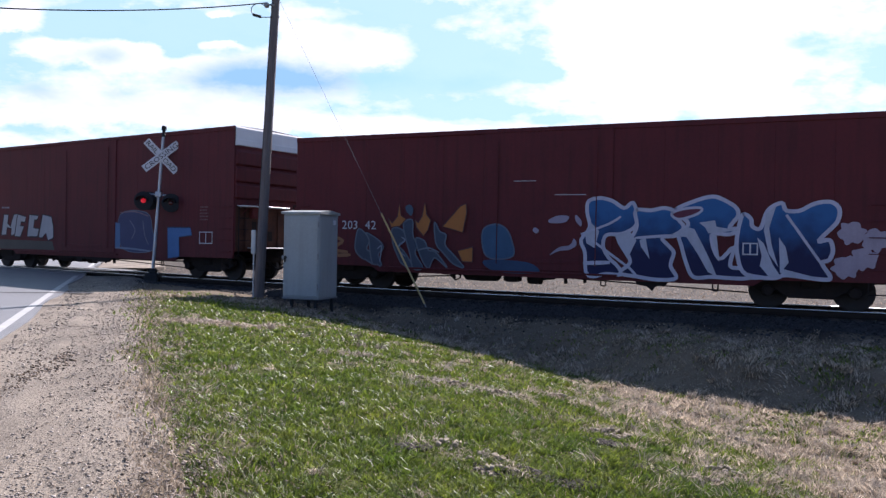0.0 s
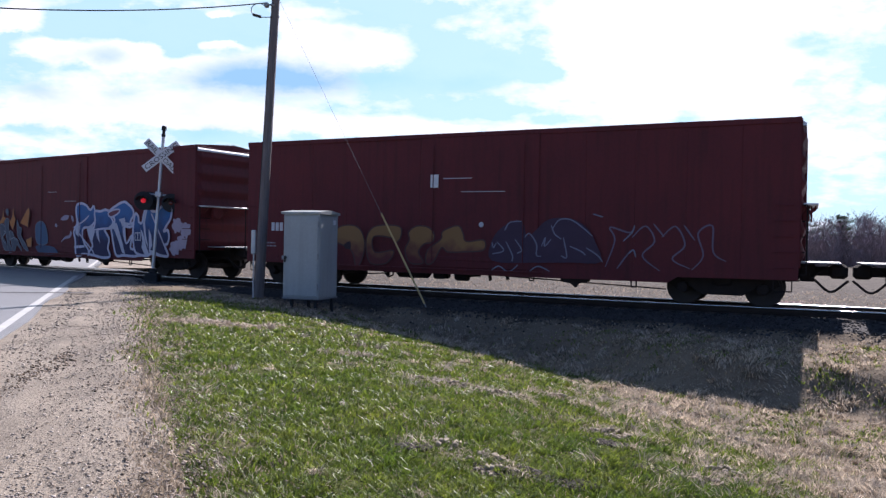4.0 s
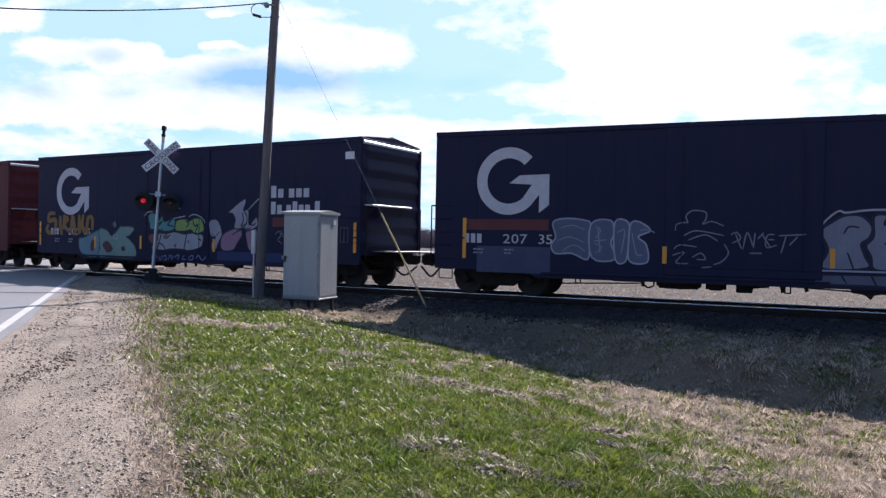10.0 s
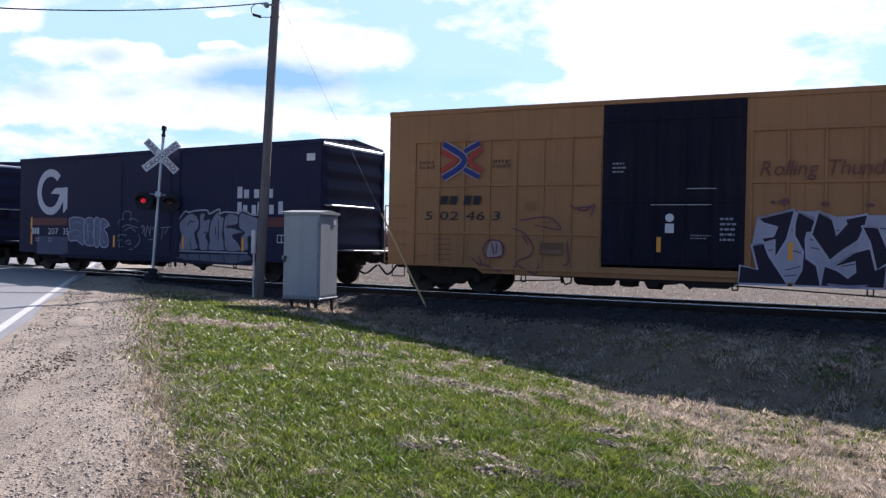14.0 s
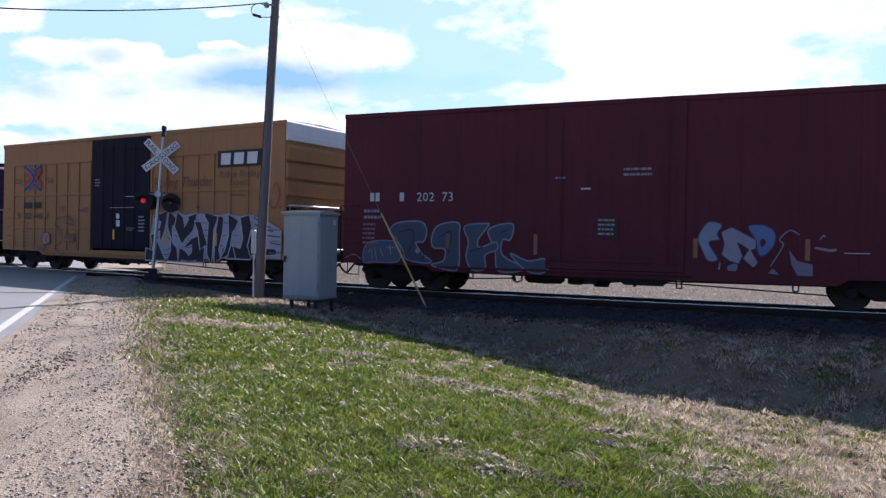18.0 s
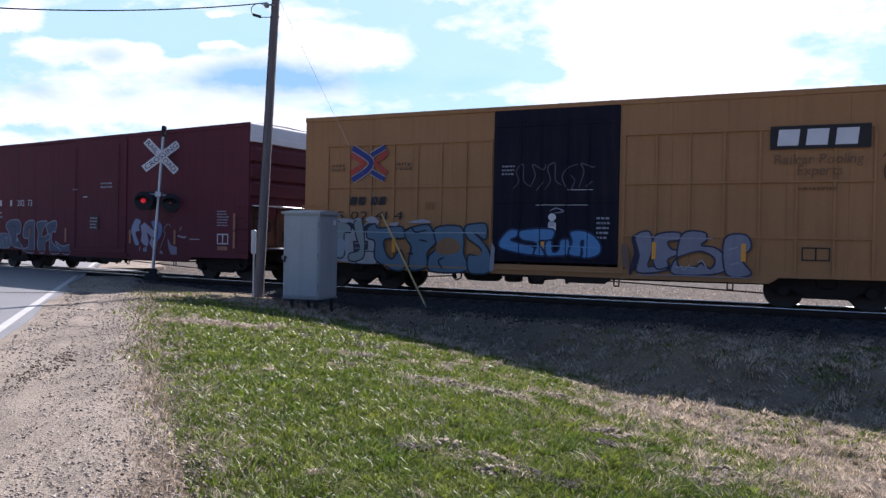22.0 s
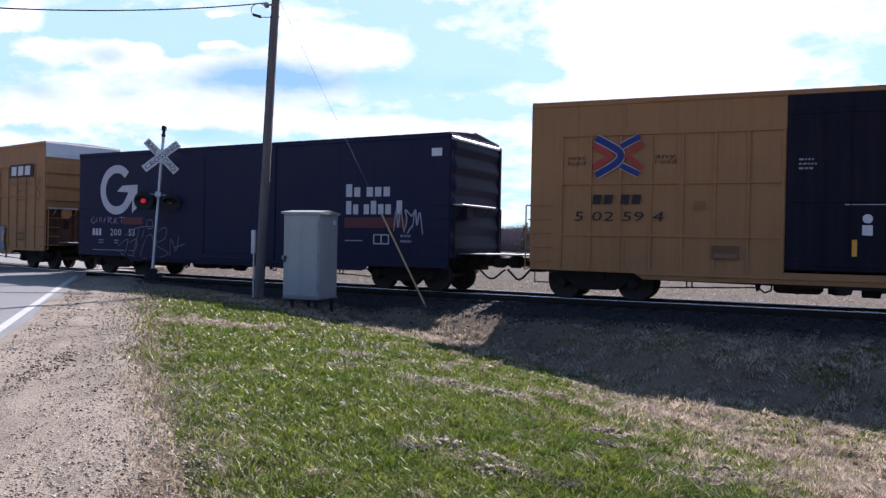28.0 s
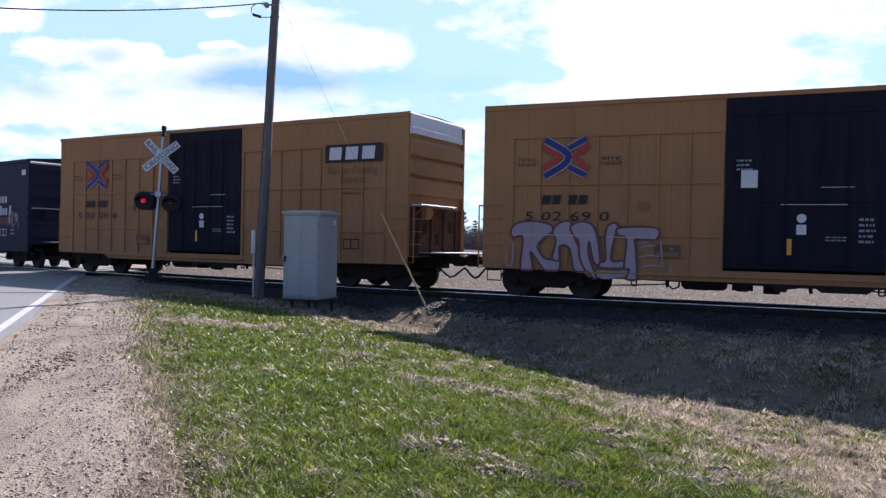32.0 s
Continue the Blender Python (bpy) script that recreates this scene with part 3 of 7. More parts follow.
def roof_geo(half, h, rise=0.14):
    g = Geo()
    prof = [(-HALF_W - 0.03, h - 0.05), (-HALF_W - 0.03, h), (-0.75, h + rise * 0.55), (0, h + rise), (0.75, h + rise * 0.55), (HALF_W + 0.03, h), (HALF_W + 0.03, h - 0.05)]
    n = len(prof)
    for x in (-half, half):
        g.v += [(x, y, z) for y, z in prof]
    for i in range(n):
        j = (i + 1) % n
        g.f.append((i, j, n + j, n + i))
    g.f += [tuple(range(n)), tuple(range(2 * n - 1, n - 1, -1))]
    # standing seams
    k = int(2 * half / 1.28)
    for i in range(k + 1):
        x = -half + 0.05 + (2 * half - 0.1) * i / k
        g.poly([(x - 0.04, -HALF_W - 0.03, h + 0.004), (x + 0.04, -HALF_W - 0.03, h + 0.004), (x + 0.04, 0, h + rise + 0.03), (x - 0.04, 0, h + rise + 0.03)])
        g.poly([(x - 0.04, HALF_W + 0.03, h + 0.004), (x + 0.04, HALF_W + 0.03, h + 0.004), (x + 0.04, 0, h + rise + 0.03), (x - 0.04, 0, h + rise + 0.03)])
    return g


def end_rib_geo(sign, half, z, wide=0.20, deep=0.10, ends=((-1.36, 0.25), (-1.1, 1.0), (1.1, 1.0), (1.36, 0.25)), face=0.35):
    """One pressed corrugation across the car's end, tapered to both sides."""
    g = Geo()
    x0, x1 = half, half + deep
    pts = []
    for y, k in ends:
        pts.append([(sign * x0, y, z - wide * k), (sign * (x0 + deep * k), y, z - wide * (face + 0.25) * k), (sign * (x0 + deep * k), y, z + wide * face * k), (sign * x0, y, z + wide * k)])
    n = len(g.v)
    for row in pts:
        g.v += row
    for i in range(3):
        for j in range(3):
            a = n + i * 4 + j
            g.f.append((a, a + 1, a + 5, a + 4))
    g.f += [(n, n + 1, n + 2, n + 3), (n + 12, n + 13, n + 14, n + 15)]
    return g


def ladder(car, x, y, z0, z1, rungs, across, mat, name="ladder"):
    """Grab irons on a side (across='x') or an end (across='y')."""
    for i in range(rungs):
        z = z0 + (z1 - z0) * i / max(1, rungs - 1)
        if across == "x":
            g = Geo().tube([(x - 0.21, y + 0.06, z), (x - 0.21, y, z), (x + 0.21, y, z), (x + 0.21, y + 0.06, z)], 0.011, 5)
        else:
            s = 1 if x > 0 else -1
            g = Geo().tube([(x - 0.06 * s, y - 0.21, z), (x, y - 0.21, z), (x, y + 0.21, z), (x - 0.06 * s, y + 0.21, z)], 0.011, 5)
        part("grab_iron", g, mat, car)


def coupler(car, sign, half):
    g = Geo().soft_box(min(sign * half, sign * (half + 0.75)), max(sign * half, sign * (half + 0.75)), -0.10, 0.10, 0.76, 0.98, 0.03)
    a, b = sorted((sign * (half + 0.62), sign * (half + 1.02)))
    g.soft_box(a, b, -0.19, 0.17, 0.70, 1.04, 0.07)
    c = part("coupler", g, M_under, car, "rusty black knuckle coupler")
    pts = []
    for i in range(9):
        t = i / 8
        pts.append((sign * (half + 0.25 + 0.78 * t), -0.36 + 0.26 * t, 0.72 - 0.30 * math.sin(math.pi * t * 0.92) + 0.03 * math.sin(9 * t)))
    part("air_hose", Geo().tube(pts, 0.03, 6), M_under, c, "black rubber air hose")
    part("cut_lever", Geo().tube([(sign * (half + 0.2), -1.4, 0.86), (sign * (half + 0.22), -1.2, 0.72), (sign * (half + 0.3), -0.5, 0.74), (sign * (half + 0.62), -0.1, 1.02)], 0.014, 5), M_under, c)
    a, b = sorted((sign * half, sign * (half + 0.32)))
    part("draft_sill", Geo().soft_box(a, b, -0.3, 0.3, 0.62, 1.05, 0.02), M_under, car)


def underframe(car, half, seed, tall):
    """Sills, air tank, brake cylinder, valve, levers, rods and hangers between the trucks."""
    rng = random.Random(seed)
    part("centre_sill", Geo().soft_box(-half, half, -0.25, 0.25, 0.66, 1.0, 0.02), M_under, car)
    for x in (-3.2, -1.1, 1.1, 3.2):
        part("crossbearer", Geo().prism([(x - 0.07, 0.98), (x - 0.07, 0.62), (x - 0.03, 0.56), (x + 0.03, 0.56), (x + 0.07, 0.62), (x + 0.07, 0.98)], -1.4, 1.4), M_under, car)
    x = rng.uniform(-2.4, -1.4)
    tank = part("air_reservoir", Geo().lathe([(-0.52, 0.10), (-0.44, 0.17), (-0.05, 0.18), (0.0, 0.19), (0.05, 0.18), (0.44, 0.17), (0.52, 0.10)], 14, along="z").mesh("air_reservoir", M_under), None, car)
    tank.matrix_basis = pose(x, -1.05, 0.53, 0, 90, 0)
    tank = part("brake_cylinder", Geo().lathe([(-0.30, 0.17), (-0.26, 0.18), (0.05, 0.18), (0.08, 0.07), (0.42, 0.035)], 14, along="z").mesh("brake_cylinder", M_under), None, car)
    tank.matrix_basis = pose(x + 1.6, -1.0, 0.50, 0, 90, 0)
    g = Geo().soft_box(x + 0.68, x + 1.02, -1.22, -0.80, 0.36, 0.64, 0.04)
    g.rod((x + 0.62, -1.0, 0.46), (x + 1.08, -1.0, 0.46), 0.09, 10)
    part("control_valve", g, M_under, car)
    # levers and rods of the brake gear, the long rod dropping towards the right-hand truck
    for lx, z0, z1 in ((x + 2.25, 0.70, 0.38), (x + 2.75, 0.66, 0.42), (x - 0.9, 0.66, 0.40)):
        part("brake_lever", Geo().prism([(lx - 0.04, z0), (lx + 0.04, z0), (lx + 0.10, z1), (lx + 0.02, z1 - 0.03)], -1.02, -0.98), M_under, car)
    part("brake_rod", Geo().tube([(x + 2.3, -1.0, 0.52), (4.75, -0.82, 0.33)], 0.018, 5), M_under, car)
    part("brake_rod", Geo().tube([(-4.7, -0.82, 0.36), (x - 0.85, -1.0, 0.46)], 0.018, 5), M_under, car)
    part("train_pipe", Geo().tube([(-half, -0.45, 0.68), (-5.0, -1.15, 0.58), (-0.5, -1.2, 0.53), (4.6, -1.15, 0.56), (half, -0.45, 0.64)], 0.024, 5), M_under, car)
    for px in (-3.9, rng.uniform(0.9, 1.6), 4.0):
        drop = rng.uniform(0.36, 0.44)
        part("hanger", Geo().tube([(px, -1.32, 0.72), (px, -1.32, drop), (px + 0.12, -1.32, drop), (px + 0.12, -1.32, 0.72)], 0.018, 5), M_under, car)
    # an uncoupled loop of pipe by the valve
    part("pipe_loop", Geo().tube([(x - 0.75, -1.25, 0.66), (x - 0.82, -1.25, 0.46), (x - 0.70, -1.25, 0.36), (x - 0.56, -1.25, 0.42), (x - 0.55, -1.25, 0.62)], 0.022, 6), M_under, car)
    if tall:
        part("door_sill_beam", Geo().prism([(-1.7, 0.62), (-1.55, 0.52), (-0.75, 0.52), (-0.70, 0.40), (-0.45, 0.40), (-0.42, 0.50), (0.15, 0.50), (0.25, 0.42), (1.15, 0.42), (1.35, 0.56), (1.6, 0.62)], -1.46, -1.36), M_under, car, "dark beam and stops under the door")
    else:
        part("jack_pad", Geo().prism([(2.2, 0.62), (2.25, 0.44), (2.5, 0.40), (2.62, 0.30), (2.68, 0.40), (2.95, 0.46), (3.0, 0.62)], -1.40, -1.25), M_under, car)
        part("jack_pad", Geo().prism([(-3.0, 0.60), (-2.95, 0.50), (-2.2, 0.50), (-2.15, 0.60)], -1.40, -1.25), M_under, car)


def boxcar(kind, label, paint, height, sill, seed, end_paint=None, group="freight cars of the train"):
    half = 7.72
    car = thing("boxcar", label, "freight car", group=group)
    mat = PAINT[paint]
    rng = random.Random(seed)
    # the shell, a little inside the sheets
    part("body", Geo().soft_box(-half, half, -HALF_W + 0.02, HALF_W, 1.0, height - 0.02, 0.03), mat, car)
    part("roof", roof_geo(half - 0.01, height, 0.14 if kind == "low" else 0.03), mat, car)
    # side sheets, sill and door
    dl, dr = (-1.80, 1.48) if kind == "yellow" else (-1.74, 1.66)
    edges = [-half + 0.01 + (dl + half - 0.01) * i / 5 for i in range(6)]
    edges_r = [dr + (half - 0.01 - dr) * i / 5 for i in range(6)]
    for lo, hi in list(zip(edges, edges[1:])) + list(zip(edges_r, edges_r[1:])):
        part("side_sheet", Geo().soft_box(lo + 0.0015, hi - 0.0015, -HALF_W, -HALF_W + 0.06, sill + 0.12, height - 0.06, 0.003), mat, car)
    low = [(-half + 0.02, sill + 0.14), (-half + 0.02, sill + 0.04), (-5.1, sill + 0.02), (-4.9, sill - 0.12), (4.9, sill - 0.12), (5.1, sill + 0.02), (half - 0.02, sill + 0.04), (half - 0.02, sill + 0.14)]
    part("side_sill", Geo().prism(low, -HALF_W - 0.008, -HALF_W + 0.05), mat, car)
    part("side_sill", Geo().prism(low, HALF_W - 0.05, HALF_W + 0.008), mat, car)
    part("eave_rail", Geo().soft_box(-half, half, -HALF_W - 0.028, -HALF_W + 0.05, height - 0.13, height - 0.03, 0.01), mat, car)
    door_mat = M_door if kind == "yellow" else mat
    door = part("door", Geo().soft_box(dl, dr, -HALF_W - 0.035, -HALF_W + 0.03, sill + (0.20 if kind == "yellow" else 0.05), height - 0.1, 0.02), door_mat, car, "black plug door" if kind == "yellow" else "plug door in the car's own paint")
    for x in (dl + 0.75, dl + 1.3, dr - 1.3, dr - 0.75) if kind == "yellow" else (dl + 0.4, dr - 0.4):
        part("lock_rod", Geo().rod((x, -HALF_W - 0.065, sill + 0.2), (x, -HALF_W - 0.065, height - 0.35), 0.012, 6), door_mat, door)
    for z in (sill + 0.35, height * 0.5, height - 0.5) if kind == "yellow" else (sill + 0.3,):
        part("door_stiffener", Geo().soft_box(dl + 0.06, dr - 0.06, -HALF_W - 0.05, -HALF_W - 0.03, z - 0.05, z + 0.05, 0.008), door_mat, door)
    for z, d in ((sill - 0.02, 0.07), (height - 0.11, 0.05)):
        part("door_track", Geo().soft_box(dl - (3.2 if kind == "yellow" else 3.0), dr + 0.15, -HALF_W - d, -HALF_W, z, z + 0.05, 0.008), mat, car)
    # ribs of the tall ribbed cars
    if kind == "yellow":
        for lo, hi, step in ((-6.92, -1.86, 0.72), (1.6, 6.95, 0.78)):
            n = int(round((hi - lo) / step))
            for i in range(n + 1):
                x = lo + (hi - lo) * i / n
                part("post", Geo().soft_box(x - 0.028, x + 0.028, -HALF_W - 0.042, -HALF_W + 0.01, sill + 0.1, 4.05, 0.006), mat, car)
            for z in (1.62, 2.88, 4.07):
                part("belt_rail", Geo().soft_box(lo, hi, -HALF_W - 0.052, -HALF_W + 0.01, z - 0.026, z + 0.026, 0.006), mat, car)
    # ends
    for sign in (-1, 1):
        em = mat
        x0, x1 = sorted((sign * (half - 0.02), sign * (half + 0.015)))
        e = part("end_wall", Geo().soft_box(x0, x1, -HALF_W + 0.03, HALF_W - 0.03, 0.95, height - 0.03, 0.006), em, car, "corrugated end")
        n = 6
        for i in range(n):
            z = 1.30 + (height - (2.26 if end_paint and sign > 0 else 1.62)) * i / (n - 1)
            if kind == "low":
                g = end_rib_geo(sign, half + 0.01, z, 0.26, 0.085 if sign > 0 else 0.03, ((-1.44, 0.30), (-1.30, 1.0), (1.30, 1.0), (1.44, 0.30)), 0.0)
            else:
                g = end_rib_geo(sign, half + 0.01, z, 0.27, 0.10 if sign > 0 else 0.03, ((-1.47, 0.85), (-1.36, 1.0), (1.36, 1.0), (1.47, 0.85)) if sign > 0 else ((-1.2, 0.2), (-1.0, 1.0), (1.0, 1.0), (1.2, 0.2)), 0.55)
            if kind == "low" or sign < 0 or z > 2.45:
                part("end_rib", g, em, e)
        if end_paint and sign > 0:
            g = Geo()
            prof = [(half + 0.005, height - 0.60), (half + 0.085, height - 0.59), (half + 0.080, height - 0.42), (half + 0.064, height - 0.40), (half + 0.040, height - 0.05), (half + 0.012, height + 0.005)]
            for y in (-HALF_W + 0.01, HALF_W - 0.01):
                g.v += [(x, y, z) for x, z in prof]
            k = len(prof)
            g.f += [(i, i + 1, k + i + 1, k + i) for i in range(k - 1)] + [tuple(range(k)), tuple(range(2 * k - 1, k - 1, -1))]
            part("end_panel", g, M_white, e, "plain whitish upper end panel")
            part("end_lower_sheet", Geo().soft_box(half + 0.012, half + 0.05, -HALF_W + 0.05, HALF_W - 0.05, 0.98, 2.33, 0.012), M_rust, e, "rust-streaked flat lower end sheet")
            for y in (-1.05, -0.35, 0.35, 1.05):
                part("end_post", Geo().soft_box(half + 0.045, half + 0.10, y - 0.05, y + 0.05, 1.0, 2.30, 0.012), M_rust, e)
            # flat black plates on the sheet paint the shade inside its pockets
            for y, z in ((-0.7, 1.75), (0.0, 1.45), (0.7, 1.8)):
                part("end_pocket", Geo().soft_box(half + 0.048, half + 0.058, y - 0.10, y + 0.10, z - 0.16, z + 0.16, 0.004), M_under, e, "thin dark plate painting the shade of a recess in the end sheet")
        ladder(car, sign * (half + 0.10), -1.18, 0.95, 2.35, 5, "y", M_under if kind != "yellow" else mat)
        ladder(car, sign * (half - 0.32), -HALF_W - 0.075, 0.95, 2.35, 5, "x", mat)
        part("crossover_step", Geo().soft_box(*sorted((sign * (half + 0.02), sign * (half + 0.86))), -1.0, 1.0, 1.05, 1.085, 0.008), M_steel, car, "grey steel crossover platform over the coupler")
        part("sill_step", Geo().tube([(sign * (half - 0.52), -HALF_W + 0.02, sill + 0.05), (sign * (half - 0.52), -HALF_W + 0.02, 0.42), (sign * (half - 0.14), -HALF_W + 0.02, 0.42), (sign * (half - 0.14), -HALF_W + 0.02, sill + 0.05)], 0.015, 5), M_under, car)
        for y in (-1.42, 1.42):
            part("end_handrail", Geo().tube([(sign * (half + 0.0), y, 2.36), (sign * (half + 0.14), y, 2.36), (sign * (half + 0.14), y, 0.80), (sign * (half + 0.0), y, 0.80)], 0.018, 6), M_under if kind != "yellow" else mat, car)
        part("corner_post", Geo().soft_box(*sorted((sign * half, sign * (half + 0.105))), HALF_W - 0.12, HALF_W - 0.02, 0.98, height - 0.10, 0.012), mat, car)
        coupler(car, sign, half)
    step = part("brake_step", Geo().soft_box(half + 0.06, half + 0.36, -1.42, 0.6, 2.36, 2.40, 0.008), M_galv, car, "galvanized walkway across the end")
    for y in (-1.2, -0.4, 0.4):
        part("step_bracket", Geo().tube([(half + 0.05, y, 2.12), (half + 0.33, y, 2.35)], 0.016, 5), mat, step)
    if kind == "low":
        # top rib's ledge; its sunlit brightness is put in by the pale metal
        part("end_ledge", Geo().prism([(half + 0.0, height - 0.07), (half + 0.09, height - 0.13), (half + 0.09, height - 0.19), (half, height - 0.19)], -HALF_W + 0.04, HALF_W - 0.04), M_galv, car, "pale ledge under the roof, coloured as the sunlit top rib")
    wheel = part("brake_wheel", Geo().lathe([(-0.02, 0.19), (0.0, 0.21), (0.02, 0.19)], 16).mesh("brake_wheel", mat), None, car)
    wheel.matrix_basis = pose(half + 0.22, -0.75, 2.2, 0, 0, 90)
    part("brake_housing", Geo().soft_box(half + 0.02, half + 0.19, -0.90, -0.60, 2.0, 2.4, 0.03), mat, car)
    underframe(car, half, seed, kind != "low")
    for x in (-6.08, 6.08):
        add_truck(car, x)
    return car


CARS = []
S_MID = (-99.09535, -81.4119, -63.90533, -46.3108, -28.71387, -11.19281, 6.18468, 23.58327, 41.136, 58.65717, 76.12123)


def travelled(t):
    q = t - 16.0
    return -4.71249 * q + 0.5 * 0.00556 * q * q - 0.00054 * q ** 3 / 6


Y_L = "tall yellow ribbed boxcar, black plug door"
SPECS = (
    ("tall", "tall oxide-red boxcar with a whitish upper end panel", "brown", 4.87, 0.70, 11, True),
    ("low", "dark red boxcar covered along its sill with blue and white graffiti", "brown", 4.36, 0.64, 12, False),
    ("low", "dark red boxcar with faded yellow and grey graffiti", "brown", 4.31, 0.64, 13, False),
    ("low", "dark navy boxcar with a white arrow ring and pastel graffiti", "navy", 4.31, 0.64, 14, False),
    ("low", "dark navy boxcar with a white arrow ring and silver graffiti", "navy", 4.31, 0.64, 15, False),
    ("yellow", Y_L + ", black and white graffiti", "yellow", 4.93, 0.70, 16, True),
    ("tall", "tall maroon boxcar with pale blue graffiti along its sill", "maroon", 4.95, 0.70, 17, True),
    ("yellow", Y_L + ", blue-grey graffiti", "yellow", 4.93, 0.70, 18, True),
    ("low", "dark navy boxcar with a white arrow ring and thin chalky scribbles", "navy", 4.31, 0.64, 19, False),
    ("yellow", Y_L + ", nearly free of graffiti", "yellow", 4.93, 0.70, 20, True),
    ("yellow", Y_L + ", mauve block graffiti", "yellow", 4.93, 0.70, 21, True),
)
for spec in SPECS:
    CARS.append(boxcar(*spec))
# ---------------- lettering, emblems and graffiti on the cars ----------------
SPRAY = {}


def spray(colour, rough=0.6):
    key = tuple(round(c, 3) for c in colour)
    if key not in SPRAY:
        SPRAY[key] = material("spray_paint", key, tuple(c * 0.7 for c in key), rough, scale=2.2, grain=26, amount=0.65, bump=0, streaks=0.25, streak_colour=tuple(c * 0.45 + 0.02 for c in key), spec=0.3)
    return SPRAY[key]


M_dim = material("worn_stencil", (0.34, 0.34, 0.38), (0.20, 0.20, 0.24), 0.7, scale=6, grain=40, amount=0.7, bump=0)


def panel(car, u0, u1, z0, z1, mat, name="label_plate", proud=0.012, label=""):
    y = side_y(proud)
    return part(name, Geo().box(u0, u1, y, y + 0.004, z0, z1), mat, car, label)


def outline_box(car, u0, u1, z0, z1, mat, w=0.03, proud=0.012):
    y = side_y(proud)
    g = Geo().box(u0, u1, y, y + 0.004, z0, z0 + w).box(u0, u1, y, y + 0.004, z1 - w, z1).box(u0, u0 + w, y, y + 0.004, z0 + w, z1 - w).box(u1 - w, u1, y, y + 0.004, z0 + w, z1 - w)
    m = 0.5 * (u0 + u1)
    g.box(m - 0.6 * w, m + 0.6 * w, y, y + 0.004, z0 + w, z1 - w)
    return part("data_box", g, mat, car, "stencilled data box")


def lines_of_print(car, u0, u1, z0, z1, rows, mat, seed=0, proud=0.012, name="small_print"):
    rng = random.Random(seed)
    y = side_y(proud)
    g = Geo()
    h = (z1 - z0) / rows
    for i in range(rows):
        z = z1 - (i + 1) * h
        x = u0
        end = u0 + (u1 - u0) * rng.uniform(0.7, 1.0)
        while x < end:
            w = min(rng.uniform(0.025, 0.12), end - x + 0.02)
            g.box(x, x + w, y, y + 0.003, z + h * 0.28, z + h * 0.72)
            x += w + 0.025
    ob = part(name, g, mat, car, "rows of small stencilled print")
    ob["kind"] = "stuff"
    return ob


def glyph(ch):
    me = words(ch, 1.0)
    co = np.empty(len(me.vertices) * 3)
    me.vertices.foreach_get("co", co)
    return me, co.reshape(-1, 3)


def lettering(car, text, u0, u1, z0, mat, height, proud=0.012, name="letter", slant=0.0):
    """Painted characters, each a part of its own."""
    rows = text.split("\n")
    rh = height / len(rows)
    for k, row in enumerate(rows):
        zb = z0 + height - (k + 1) * rh
        me, co = glyph("H")
        cap = co[:, 2].max() - co[:, 2].min()
        sz = rh * (0.98 if len(rows) == 1 else 0.80) / cap
        # how wide the row would run
        pens, x = [], 0.0
        for ch in row:
            if ch == " ":
                x += 0.30
                continue
            me, co = glyph(ch)
            pens.append((x, me, co))
            x += co[:, 0].max() - co[:, 0].min() + 0.09
        sx = (u1 - u0) / (x - 0.09)
        for px, me, co in pens:
            zz = co[:, 2] * sz
            co[:, 0] = (co[:, 0] - co[:, 0].min() + px) * sx + u0 + zz * slant
            co[:, 2] = zz + zb
            co[:, 1] = side_y(proud)
            me.vertices.foreach_set("co", co.ravel())
            me.materials.append(mat)
            part("digit" if row.strip()[0].isdigit() else name, me, None, car)


def letter_bars(car, u0, u1, z0, z1, n, mat, proud=0.012, gaps=(), slant=0.0, low=()):
    """A company's name as plain upright blocks, one for each letter."""
    y = side_y(proud)
    w = (u1 - u0) / (n + 0.5 * len(gaps))
    x = u0
    h = z1 - z0
    for i in range(n):
        top = z0 + h * (0.74 if i in low else 1.0)
        g = Geo().soft_box(x, x + 0.74 * w, y, y + 0.003, z0, top, 0.0012)
        if slant:
            g.v = [(p + (r - z0) * slant, q, r) for p, q, r in g.v]
        part("letter_block", g, mat, car, "plain block of a worn company name")
        x += w * (1.5 if i in gaps else 1.0)


def ring_emblem(car, dx=0.0):
    """The white ring that ends in an arrow."""
    cu, cz, r1, r0 = -5.66 + dx, 2.985, 0.87, 0.585
    y = side_y(0.010)
    g = Geo()
    a0, a1, n = radians(44), radians(318), 36
    for i in range(n):
        p, q = a0 + (a1 - a0) * i / n, a0 + (a1 - a0) * (i + 1) / n
        pts = [(r0, p), (r1, p), (r1, q), (r0, q)]
        g.poly([(cu + r * math.cos(t) * 1.0, y, cz + r * math.sin(t)) for r, t in pts])
    arrow = [(0.02, -0.06), (0.30, 0.14), (1.08, 0.16), (1.08, -0.62), (0.82, -0.82), (0.82, -0.36), (0.62, -0.60), (0.40, -0.42), (0.62, -0.10)]
    ring = part("emblem", g, M_letter, car, "worn white ring ending in an arrow")
    part("arrow", Geo().poly([(cu + a, y - 0.001, cz + b) for a, b in arrow]), M_letter, ring)


